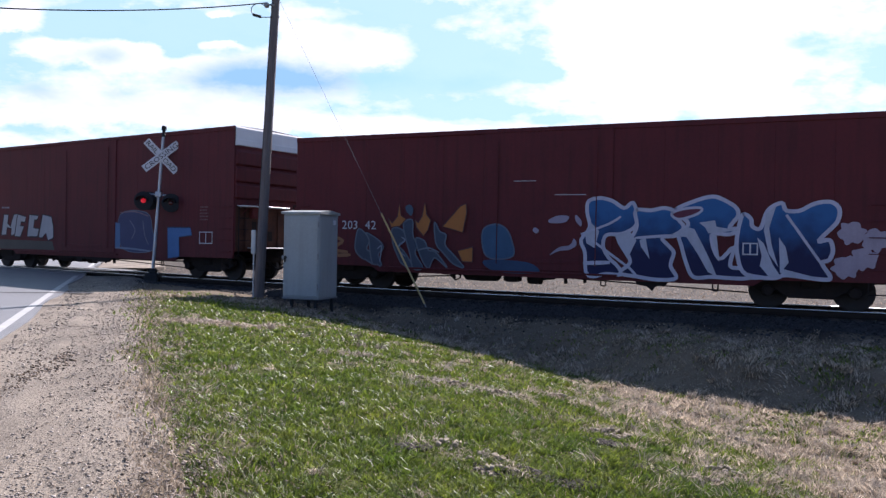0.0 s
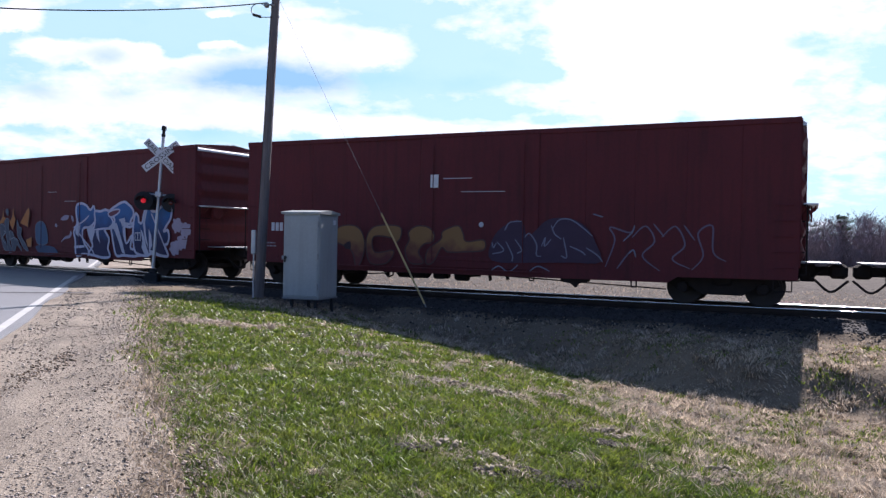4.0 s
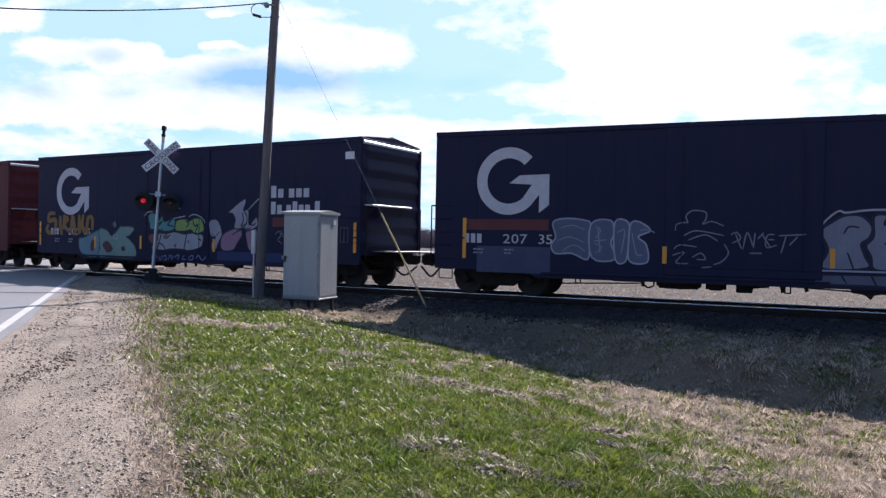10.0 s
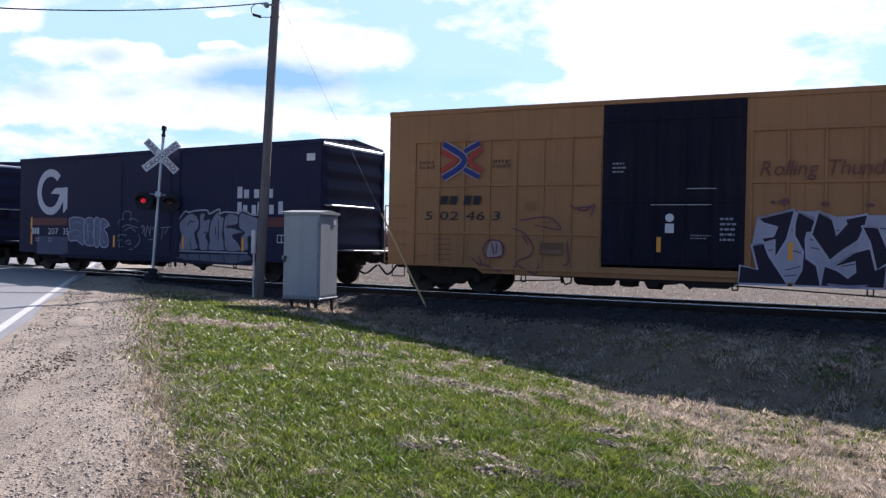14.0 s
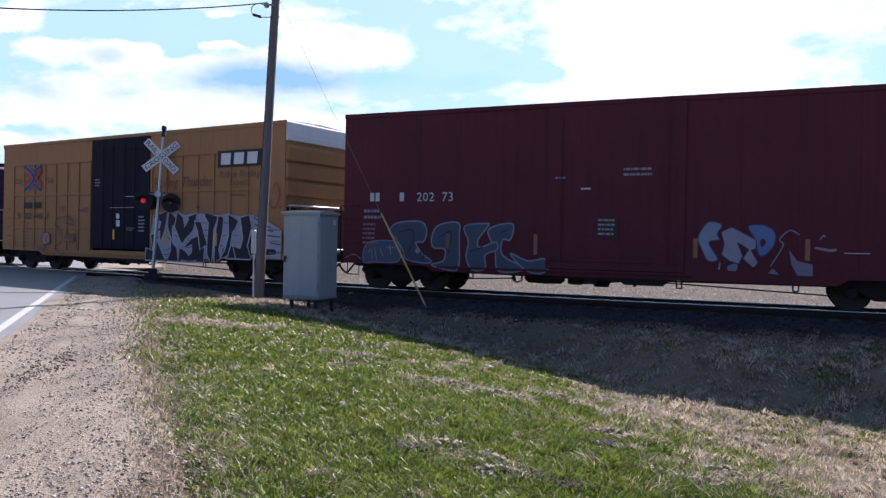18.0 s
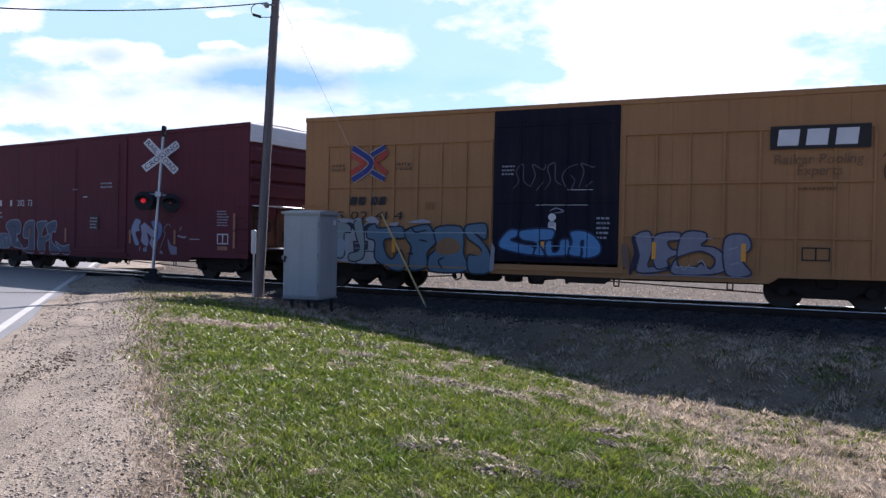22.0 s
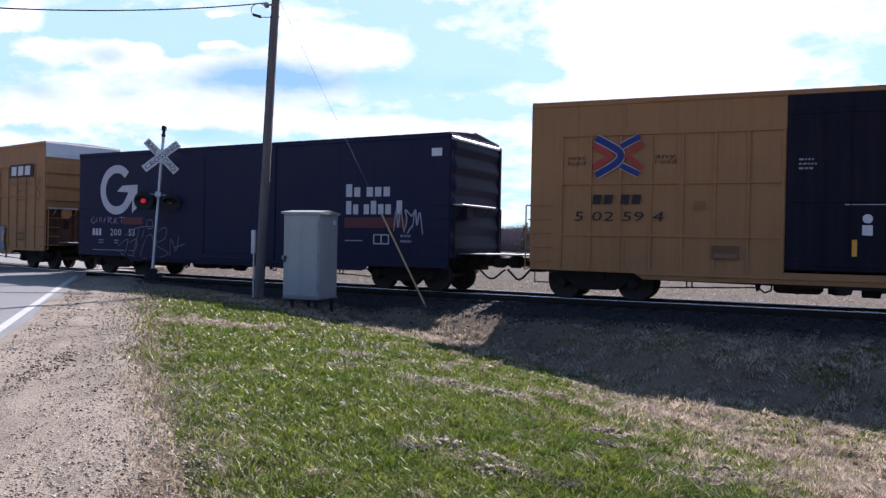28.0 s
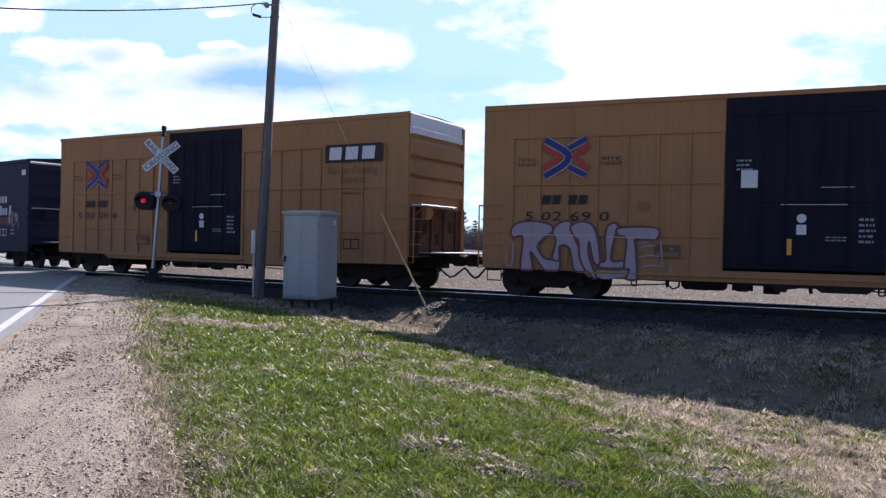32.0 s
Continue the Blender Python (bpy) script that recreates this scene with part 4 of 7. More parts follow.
def cross_emblem(car, dx=0.0):
    """Two bent arrows, red and blue, that meet in a cross."""
    y = side_y(0.060)
    cu, cz, size = -5.55 + dx, 3.54, 0.93
    blue, red = spray((0.035, 0.05, 0.22)), spray((0.50, 0.07, 0.05))

    def band(pts, w, yy, paint, label):
        g = Geo()
        brush(g, [(cu + size * p, cz + size * q) for p, q in pts], w, yy, 0.0)
        part("emblem_band", g, paint, car, label)

    white = spray((0.52, 0.44, 0.42))
    bend = spline([(-0.56, 0.49), (-0.06, 0.20), (0.09, 0.02), (-0.06, -0.20), (-0.56, -0.49)], 5)
    upper, lower = [(0.09, 0.25), (0.32, 0.37), (0.56, 0.49)], [(0.09, -0.24), (0.32, -0.36), (0.56, -0.48)]
    left, right = [(-0.63, 0.30), (-0.36, 0.15), (-0.15, 0.01), (-0.36, -0.13), (-0.63, -0.29)], [(0.63, 0.34), (0.42, 0.17), (0.22, 0.01), (0.42, -0.15), (0.63, -0.31)]
    for pts, w in ((bend, 0.105), (upper, 0.09), (lower, 0.09)):
        band(pts, w, y, white, "thin whitish edge of the band")
    band(left, 0.078, y - 0.0015, red, "faded red chevron")
    band(right, 0.075, y - 0.0015, red, "faded red chevron")
    band(bend, 0.078, y - 0.003, blue, "dark blue bent band")
    band(upper, 0.066, y - 0.0036, blue, "dark blue band")
    band(lower, 0.066, y - 0.0036, blue, "dark blue band")


# sweeping strokes, no letters: hooks, wedges, loops and zigzags
STROKES = (
    [[(-0.1, 0.15), (0.2, 0.98), (0.42, 0.3), (0.72, 0.92), (1.1, 0.05)]],
    [[(1.05, 0.95), (0.35, 0.85), (0.0, 0.45), (0.5, 0.05), (0.85, 0.35), (0.55, 0.6)]],
    [[(-0.1, 0.75), (0.4, 0.95), (0.75, 0.6), (0.3, 0.3), (0.95, 0.02)], [(0.7, 0.98), (1.1, 0.7)]],
    [[(0.0, 0.05), (0.35, 0.6), (0.15, 0.95), (0.9, 0.8), (1.1, 0.95)], [(0.45, 0.05), (0.95, 0.4)]],
    [[(0.1, 0.9), (0.0, 0.3), (0.55, 0.02), (1.0, 0.4), (0.7, 0.95), (0.4, 0.55)]],
    [[(-0.12, 0.55), (0.45, 0.62), (1.1, 0.9)], [(0.1, 0.98), (0.5, 0.3), (0.35, 0.0)], [(0.7, 0.5), (1.0, 0.02)]],
    [[(-0.1, 0.02), (0.3, 0.35), (0.1, 0.8), (0.6, 0.98), (0.65, 0.45), (1.1, 0.2)]],
)


def spline(pts, n=5):
    out = []
    k = len(pts)
    for i in range(k - 1):
        p0, p1, p2, p3 = pts[max(i - 1, 0)], pts[i], pts[i + 1], pts[min(i + 2, k - 1)]
        for j in range(n):
            t = j / n
            out.append(tuple(0.5 * (2 * p1[c] + (p2[c] - p0[c]) * t + (2 * p0[c] - 5 * p1[c] + 4 * p2[c] - p3[c]) * t * t + (3 * p1[c] - p0[c] - 3 * p2[c] + p3[c]) * t ** 3) for c in (0, 1)))
    out.append(pts[-1])
    return out


def brush(g, pts, w, y, taper=0.25, z_lo=-1e9, z_hi=1e9):
    """A painted stroke as a flat band with round joints."""
    n = len(pts)
    L, R = [], []
    for i, (x, z) in enumerate(pts):
        a, b = pts[max(i - 1, 0)], pts[min(i + 1, n - 1)]
        d = math.hypot(b[0] - a[0], b[1] - a[1]) or 1.0
        k = w * (1 - taper * abs(2 * i / (n - 1) - 1) ** 3)
        nx, nz = -(b[1] - a[1]) / d * k, (b[0] - a[0]) / d * k
        L.append((x + nx, y, min(max(z + nz, z_lo), z_hi)))
        R.append((x - nx, y, min(max(z - nz, z_lo), z_hi)))
    for i in range(n - 1):
        g.poly([L[i], L[i + 1], R[i + 1], R[i]])


FADES = {}


def fade_paint(low, high, z0, z1):
    """Spray paint that was blended from one colour into another, low to high on the side of the car."""
    key = (low, high)
    if key not in FADES:
        m = bpy.data.materials.new("blended_spray_paint")
        m.use_nodes = True
        ns, ls = m.node_tree.nodes, m.node_tree.links
        co, sep, noise = ns.new("ShaderNodeTexCoord"), ns.new("ShaderNodeSeparateXYZ"), ns.new("ShaderNodeTexNoise")
        noise.inputs["Scale"].default_value, noise.inputs["Detail"].default_value = 2.6, 6.0
        ls.new(co.outputs["Object"], sep.inputs[0]), ls.new(co.outputs["Object"], noise.inputs["Vector"])
        add = ns.new("ShaderNodeMath")
        add.operation = "MULTIPLY_ADD"
        add.inputs[1].default_value = 1.1
        ls.new(noise.outputs[0], add.inputs[0]), ls.new(sep.outputs["Z"], add.inputs[2])
        rng = ns.new("ShaderNodeMapRange")
        rng.inputs["From Min"].default_value, rng.inputs["From Max"].default_value = z0 + 0.55, z1 + 0.55
        ls.new(add.outputs[0], rng.inputs["Value"])
        mix = ns.new("ShaderNodeMixRGB")
        mix.inputs[1].default_value, mix.inputs[2].default_value = (*low, 1), (*high, 1)
        ls.new(rng.outputs[0], mix.inputs[0]), ls.new(mix.outputs[0], ns["Principled BSDF"].inputs["Base Color"])
        ns["Principled BSDF"].inputs["Roughness"].default_value = 0.6
        ns["Principled BSDF"].inputs["Specular IOR Level"].default_value = 0.3
        FADES[key] = m
    return FADES[key]


OCHRE_FADE = fade_paint((0.135, 0.034, 0.036), (0.27, 0.145, 0.055), 0.95, 1.45)
BLUE_FADE = fade_paint((0.013, 0.016, 0.07), (0.03, 0.13, 0.33), 1.2, 2.2)


class Mural:
    """One sprayed piece on a car's side. Shapes and strokes are laid over one another in the order of painting;
    their corners are given in parts of the piece's width (steps of them) and in percent of its height."""

    def __init__(self, car, label, u0, u1, z0, z1, proud, steps):
        self.car, self.label, self.box, self.steps = car, label, (u0, u1, z0, z1), steps
        self.y = side_y(proud)

    def corners(self, way):
        u0, u1, z0, z1 = self.box
        pts = []
        for w in way.split():
            a, b = (float(q) for q in w.split(","))
            u, z = u0 + (u1 - u0) * a / self.steps, z0 + (z1 - z0) * b / 100
            pts.append((min(max(u, -7.66), 7.66), max(z, 0.56 if abs(u) < 4.85 else 0.72)))
        return pts

    def shape(self, way, fill, edge=None, rim=0.0, rounded=True):
        pts = self.corners(way)
        if rounded:
            k = len(pts)
            pts = spline(pts[-2:] + pts + pts[:3], 4)[8: 8 + 4 * k]
            pts = [(u, max(z, 0.55 if abs(u) < 4.85 else 0.71)) for u, z in pts]
        g = Geo()
        g.v = [(u, self.y, z) for u, z in pts]
        g.f = [tuple(t) for t in geometry.tessellate_polygon([[Vector((u, z, 0)) for u, z in pts]])]
        ob = part("graffiti_shape", g, fill if isinstance(fill, bpy.types.Material) else spray(fill), self.car, self.label)
        if edge:
            g = Geo()
            brush(g, pts + pts[:2], rim, self.y - 0.0004, 0.0)
            part("outline", g, spray(edge), ob)
        self.y -= 0.0009

    def stroke(self, way, colour, w, rounded=True):
        pts = self.corners(way)
        g = Geo()
        brush(g, spline(pts, 5) if rounded else pts, w, self.y, 0.35 if rounded else 0.0)
        part("graffiti_stroke", g, spray(colour), self.car, self.label)
        self.y -= 0.0005


def scribble(car, u0, u1, z0, z1, n, colour, seed, w=0.016, proud=0.012):
    rng = random.Random(seed)
    g = Geo()
    y = side_y(proud)
    for i in range(n):
        x0 = u0 + (u1 - u0) * i / n
        x1 = x0 + (u1 - u0) / n
        st = rng.choice(STROKES)
        for s in st:
            brush(g, spline([(x0 + a * (x1 - x0) * 0.9, z0 + b * (z1 - z0) + rng.uniform(-0.05, 0.05)) for a, b in s], 5), w, y, 0.5)
    part("graffiti_tag", g, spray(colour), car, "thin sprayed scribble")["kind"] = "stuff"


def blob(car, cx, cz, rx, rz, colour, seed, proud, lobes=5, name="graffiti_blob", label=""):
    rng = random.Random(seed)
    ph = [rng.uniform(0, 6.28) for _ in range(3)]
    y = side_y(proud)
    pts = []
    for i in range(40):
        t = 2 * math.pi * i / 40
        k = 1 + 0.12 * math.sin(lobes * t + ph[0]) + 0.07 * math.sin((lobes + 3) * t + ph[1])
        pts.append((cx + rx * k * math.cos(t), y, cz + rz * k * math.sin(t)))
    g = Geo()
    for i in range(40):
        g.poly([(cx, y, cz), pts[i], pts[(i + 1) % 40]])
    return part(name, g, spray(colour), car, label)


M_faded = material("faded_reflector", (0.34, 0.13, 0.06), (0.20, 0.08, 0.05), 0.5, scale=9, amount=0.6, bump=0)


def reflector(car, u, z0, z1, proud=0.014, w=0.05, mat=None):
    n = 2 if z1 - z0 > 0.6 else 1
    h = (z1 - z0) / n
    for i in range(n):
        panel(car, u - w, u + w, z0 + i * h + 0.02, z0 + (i + 1) * h - 0.02, mat or M_reflector, "reflector", proud, "orange-yellow reflective strip")


def navy_marks(car, number, label_u=7.31, n0=-5.78, n1=-4.47, b0=-6.85):
    ring_emblem(car)
    letter_bars(car, 4.32, 5.9, 2.62, 2.98, 5, M_letter, gaps=(1,), low=(1, 2, 3, 4))
    letter_bars(car, 4.33, 6.3, 2.12, 2.50, 7, M_letter, gaps=(1, 5), low=(1, 2, 4, 5))
    panel(car, label_u - 0.16, label_u + 0.16, 3.69, 3.90, M_white, "label_plate", 0.012, "white label plate")
    letter_bars(car, b0, b0 + 0.52, 1.38, 1.62, 3, M_letter, gaps=())
    lettering(car, number, n0, n1, 1.38, M_letter, 0.24)
    lines_of_print(car, -6.6, -6.3, 1.08, 1.26, 2, M_dim, 5)
    lines_of_print(car, -5.75, -5.5, 1.08, 1.26, 2, M_dim, 6)


def yellow_marks(car, number, seed, proud=0.060):
    p = proud
    cross_emblem(car)
    lettering(car, "next\nload", -6.76, -6.33, 3.34, M_black, 0.26, p, slant=0.1)
    lettering(car, "any\nroad", -4.66, -4.19, 3.34, M_black, 0.26, p, slant=0.1)
    letter_bars(car, -6.14, -4.93, 2.38, 2.61, 4, M_black, p, gaps=(1,), slant=0.15)
    lettering(car, number, -6.58, -4.45, 1.97, M_black, 0.23, p, slant=0.15)
    panel(car, 4.86, 6.86, 3.60, 4.12, M_black, "name_panel", p, "black name panel")
    letter_bars(car, 5.0, 6.75, 3.68, 4.04, 3, M_white, p + 0.006, slant=0.1)
    lettering(car, "Railcar Pooling", 4.95, 6.72, 3.27, M_brown, 0.22, p, slant=0.1)
    lettering(car, "Experts", 5.42, 6.32, 3.02, M_brown, 0.22, p, slant=0.1)
    lines_of_print(car, 5.45, 6.25, 2.66, 2.78, 1, spray((0.22, 0.11, 0.04)), seed, p)
    rng = random.Random(seed)
    d = 0.062
    lines_of_print(car, -1.55, -1.2, 3.12, 3.42, 3, M_dim, seed + 1, d)
    panel(car, -0.62, 0.75, 2.36, 2.375, M_letter, "small_print", d)
    panel(car, 0.2, 0.85, 2.74, 2.755, M_letter, "small_print", d)
    part("placard", Geo().lathe([(-0.004, 0.10), (0.0, 0.10)], 16, (-0.18, side_y(d + 0.004), 2.06)), M_white, car, "round white placard")
    panel(car, -0.28, -0.08, 1.70, 1.92, M_white, "placard", d, "white paper placard")
    reflector(car, -0.42, 1.22, 1.62, d)
    lines_of_print(car, 0.95, 1.3, 1.5, 2.1, 5, M_dim, seed + 2, d)
    lines_of_print(car, 0.3, 0.75, 1.55, 1.68, 2, M_dim, seed + 3, d)
    panel(car, -3.35, -2.75, 1.10, 1.42, spray((0.20, 0.10, 0.05)), "patch_plate", p, "dark recessed data plate")
    panel(car, -3.3, -2.8, 1.14, 1.24, spray((0.30, 0.16, 0.10)), "patch_plate", p + 0.003)
    outline_box(car, 5.55, 6.12, 1.12, 1.42, M_black, 0.03, p)
    panel(car, -3.75, -3.5, 2.25, 2.45, spray((0.34, 0.15, 0.06)), "patch_plate", p)


WHITE_S, SILVER = (0.55, 0.56, 0.62), (0.30, 0.32, 0.38)

# the first car, seen only at the start
c = CARS[0]
outline_box(c, 6.13, 6.76, 1.17, 1.56, M_letter)
lines_of_print(c, 6.15, 6.6, 1.9, 2.4, 5, spray((0.22, 0.12, 0.12)), 7)
lines_of_print(c, -6.0, -5.3, 2.35, 2.5, 1, M_dim, 8)
# red car with the large blue piece
c = CARS[1]
for k, (u, z) in enumerate(((6.85, 1.75), (7.1, 1.2), (6.75, 1.0), (7.3, 1.6))):
    blob(c, u, z, 0.26, 0.24, (0.42, 0.36, 0.44), 55 + k, 0.016 + 0.003 * k, 6)
lettering(c, "203  42", -6.06, -4.95, 1.70, M_letter, 0.24, 0.075)
letter_bars(c, -6.75, -6.3, 1.70, 1.94, 3, M_letter, 0.075)
panel(c, -0.9, -0.3, 2.98, 2.995, M_letter, "small_print", 0.056)
panel(c, 0.2, 1.0, 2.62, 2.635, M_letter, "small_print", 0.056)
outline_box(c, 4.65, 4.98, 1.22, 1.5, M_letter, 0.03, 0.075)
# red car with the ochre piece
c = CARS[2]
letter_bars(c, -6.79, -6.33, 1.62, 1.87, 3, M_letter)
lettering(c, "202  26", -5.95, -4.63, 1.62, M_letter, 0.24)
lines_of_print(c, -7.0, -6.6, 1.12, 1.3, 2, M_dim, 9)
lines_of_print(c, -6.1, -5.7, 1.12, 1.3, 2, M_dim, 10)
scribble(c, 3.4, 6.2, 0.8, 1.9, 4, (0.17, 0.14, 0.20), 63, 0.02)
panel(c, -1.42, -1.18, 2.85, 3.2, M_white, "label_plate", 0.062, "white paper label")
panel(c, -1.05, -0.2, 3.08, 3.10, M_letter, "small_print", 0.062)
panel(c, -0.5, 0.75, 2.72, 2.735, M_letter, "small_print", 0.062)
part("placard", Geo().lathe([(-0.004, 0.07), (0.0, 0.07)], 14, (0.1, side_y(0.066), 1.86)), M_letter, c)
# navy cars
c = CARS[3]
navy_marks(c, "200  05")
scribble(c, 4.55, 5.15, 1.2, 1.6, 2, (0.30, 0.28, 0.30), 173, 0.012, 0.014)
panel(c, 4.4, 6.85, 1.74, 2.02, M_red, "painted_band", 0.011, "faded red band")
panel(c, 2.05, 4.8, 0.66, 0.94, spray((0.028, 0.045, 0.15)), "painted_band", 0.012, "blue patch along the sill")
for u, a, b in ((7.55, 1.0, 1.9), (5.1, 1.08, 1.44), (-7.5, 0.95, 1.88), (-4.16, 0.9, 1.36), (-1.62, 0.92, 1.40), (1.9, 0.9, 1.35)):
    reflector(c, u, a, b, 0.062 if abs(u) < 1.74 else 0.03)
outline_box(c, 7.0, 7.3, 1.3, 1.75, spray((0.10, 0.09, 0.12)), 0.03)
c = CARS[4]
navy_marks(c, "207  35")
panel(c, -6.8, -4.58, 1.72, 2.0, M_red, "painted_band", 0.010, "faded red band")
panel(c, -6.5, -4.52, 0.62, 1.30, spray((0.075, 0.085, 0.15)), "painted_band", 0.009, "greyish primer patch")
panel(c, 5.2, 7.0, 1.74, 2.02, M_red, "painted_band", 0.008, "faded red band")
for u, a, b in ((-6.85, 0.95, 2.05), (-1.72, 0.95, 1.4), (1.85, 0.95, 1.42), (4.6, 0.95, 1.4), (7.1, 0.95, 1.95)):
    reflector(c, u, a, b, 0.06 if abs(u) < 1.74 else 0.03)
outline_box(c, 6.05, 6.4, 1.25, 1.5, M_letter, 0.025, 0.036)
# yellow car with the black and white piece
c = CARS[5]
yellow_marks(c, "5 02 46 3", 90)
lettering(c, "Rolling Thunder", 1.78, 4.62, 3.02, spray((0.235, 0.085, 0.06)), 0.34, 0.062, slant=0.2)
scribble(c, 7.05, 7.6, 2.3, 3.1, 1, (0.40, 0.08, 0.08), 94, 0.02, 0.05)
for u in (2.45, 4.85):
    reflector(c, u, 1.1, 1.55, 0.080)
# maroon car
c = CARS[6]
letter_bars(c, -6.86, -6.52, 2.48, 2.72, 2, M_letter)
letter_bars(c, -5.93, -5.75, 2.48, 2.72, 1, M_letter)
lettering(c, "202  73", -5.40, -4.33, 2.48, M_letter, 0.24)
lines_of_print(c, -7.05, -6.5, 1.95, 2.3, 2, M_dim, 12)
lines_of_print(c, -7.08, -6.55, 1.26, 1.9, 5, spray((0.30, 0.20, 0.20)), 13)
outline_box(c, 6.33, 6.84, 1.17, 1.50, M_letter, 0.035)
lines_of_print(c, 6.31, 6.86, 1.72, 2.25, 6, M_dim, 14)
lines_of_print(c, 0.20, 0.88, 3.04, 3.30, 2, M_dim, 15, 0.062)
lines_of_print(c, -1.5, -1.2, 3.0, 3.1, 1, M_dim, 16, 0.062)
panel(c, -0.85, -0.6, 2.75, 2.79, M_letter, "small_print", 0.062)
for u, a, b in ((7.12, 1.03, 2.16), (-2.0, 1.08, 1.64), (4.28, 1.1, 1.62), (1.9, 1.1, 1.6)):
    reflector(c, u, a, b, 0.03, mat=M_faded)
panel(c, -0.4, 0.1, 1.55, 2.1, spray((0.06, 0.03, 0.035)), "patch_plate", 0.062)
lines_of_print(c, -0.4, 0.05, 1.6, 2.05, 4, M_dim, 17, 0.066)
panel(c, 5.0, 5.5, 1.30, 1.315, M_letter, "small_print", 0.012)
panel(c, 6.35, 6.8, 0.98, 1.1, spray((0.36, 0.16, 0.10)), "label_plate", 0.012)
# yellow car with the long band of graffiti
c = CARS[7]
yellow_marks(c, "5 02 41 4", 110)
scribble(c, 7.12, 7.52, 2.6, 3.5, 1, (0.15, 0.07, 0.04), 114, 0.02, 0.05)
scribble(c, 7.12, 7.5, 2.9, 3.6, 1, (0.15, 0.07, 0.04), 115, 0.02, 0.052)
scribble(c, -1.2, 0.9, 2.75, 3.4, 5, (0.10, 0.10, 0.13), 116, 0.016, 0.066)
for u in (-7.45, -4.7, 2.35, 4.35):
    reflector(c, u, 0.95 if u < -7 else 1.05, 1.75 if u < -7 else 1.5, 0.080)
# navy car with chalky scribbles
c = CARS[8]
navy_marks(c, "200   53", 7.31, -5.96, -4.68, -6.93)
panel(c, -5.3, -4.3, 1.78, 2.02, M_red, "painted_band", 0.009, "faded red band")
panel(c, 4.28, 6.4, 1.74, 2.03, M_red, "painted_band", 0.010, "faded red band")
scribble(c, 6.0, 6.92, 1.58, 2.24, 3, (0.42, 0.40, 0.44), 123, 0.022, 0.016)
outline_box(c, 5.30, 5.82, 1.28, 1.56, M_letter, 0.03)
panel(c, 4.3, 4.9, 1.36, 1.38, M_letter, "small_print", 0.012)
lines_of_print(c, 6.2, 6.6, 1.3, 1.6, 2, M_dim, 18)
panel(c, -6.9, -5.2, 0.86, 0.875, M_letter, "small_print", 0.012)
# the last two yellow cars
c = CARS[9]
yellow_marks(c, "5 02 59 4", 130)
c = CARS[10]
yellow_marks(c, "5 02 69 0", 140)
panel(c, -1.45, -1.1, 2.75, 3.15, M_white, "placard", 0.062, "white paper placard")
# the sprayed pieces, car by car
p = Mural(CARS[0], "white block lettering", -6.1, -2.1, 0.8, 2.2, 0.012, 200)
for way in (
    "4,36 13,97 31,95 28,71 38,61 51,97 68,97 59,39 42,35 42,55 26,58 23,37",
    "55,34 65,97 96,90 93,74 78,74 76,64 90,63 84,48 76,31",
    "101,34 108,96 140,93 137,80 127,80 124,59 144,56 138,33 114,33",
    "142,33 155,96 186,90 193,64 194,31 175,23 168,44 155,30",
):
    p.shape(way, (0.42, 0.42, 0.44), (0.03, 0.02, 0.03), 0.03, False)
p.shape("-1,24 190,22 198,-1 0,-3", (0.07, 0.065, 0.06), None, 0, False)

p = Mural(CARS[0], "blue block lettering", 1.5, 5.8, 0.6, 2.2, 0.012, 200)
p.shape("20,95 89,99 104,62 107,19 27,21", (0.045, 0.06, 0.15), (0.15, 0.19, 0.25), 0.015)
p.shape("0,79 20,76 21,24 4,22", (0.1, 0.2, 0.36), None, 0, False)
p.shape("141,68 195,68 199,52 169,48 170,5 143,3", (0.07, 0.19, 0.42), (0.04, 0.06, 0.12), 0.02, False)
p.stroke("1,22 47,21 100,17", (0.2, 0.26, 0.36), 0.03)
for way in (
    "46,82 60,62 51,42",
    "80,82 85,51 95,31",
):
    p.stroke(way, (0.18, 0.2, 0.27), 0.02)
p.stroke("20,99 60,101 94,91", (0.25, 0.17, 0.2), 0.02)

p = Mural(CARS[1], "slate wild lettering", -5.6, -0.2, 0.6, 2.5, 0.056, 200)
for way in (
    "2,57 10,53 16,41 13,29 20,21 22,3 13,12 6,16 -1,29",
    "12,53 28,41 33,30 27,21 31,5 21,6 17,26 16,41",
    "43,59 54,58 59,44 51,35 59,23 67,4 55,8 49,22 44,38",
    "56,67 66,72 67,50 72,36 70,23 79,4 68,2 64,23 59,44",
    "70,45 80,42 85,29 93,26 106,5 98,13 91,18 85,3 77,17",
    "91,69 97,56 104,51 103,37 112,24 124,6 112,11 101,26 93,39",
):
    p.shape(way, (0.07, 0.09, 0.13), (0.15, 0.18, 0.22), 0.02)
p.shape("156,67 167,61 173,46 175,24 156,19 145,28 143,58", (0.05, 0.12, 0.22), (0.12, 0.16, 0.22), 0.02)
p.shape("145,17 189,16 200,2 157,2", (0.04, 0.08, 0.16), None, 0)
for way in (
    "38,74 43,67 49,77 51,95 53,78 59,73 52,63 42,61",
    "69,72 73,68 77,77 80,97 82,80 87,72 84,58 79,49 71,61",
    "100,63 119,92 125,95 126,83 122,55 111,59",
    "117,29 133,35 133,14 122,14",
):
    p.shape(way, (0.46, 0.17, 0.045), (0.12, 0.06, 0.06), 0.015, False)
p.shape("58,91 63,94 67,88 65,78 60,83", (0.07, 0.11, 0.16), None, 0)
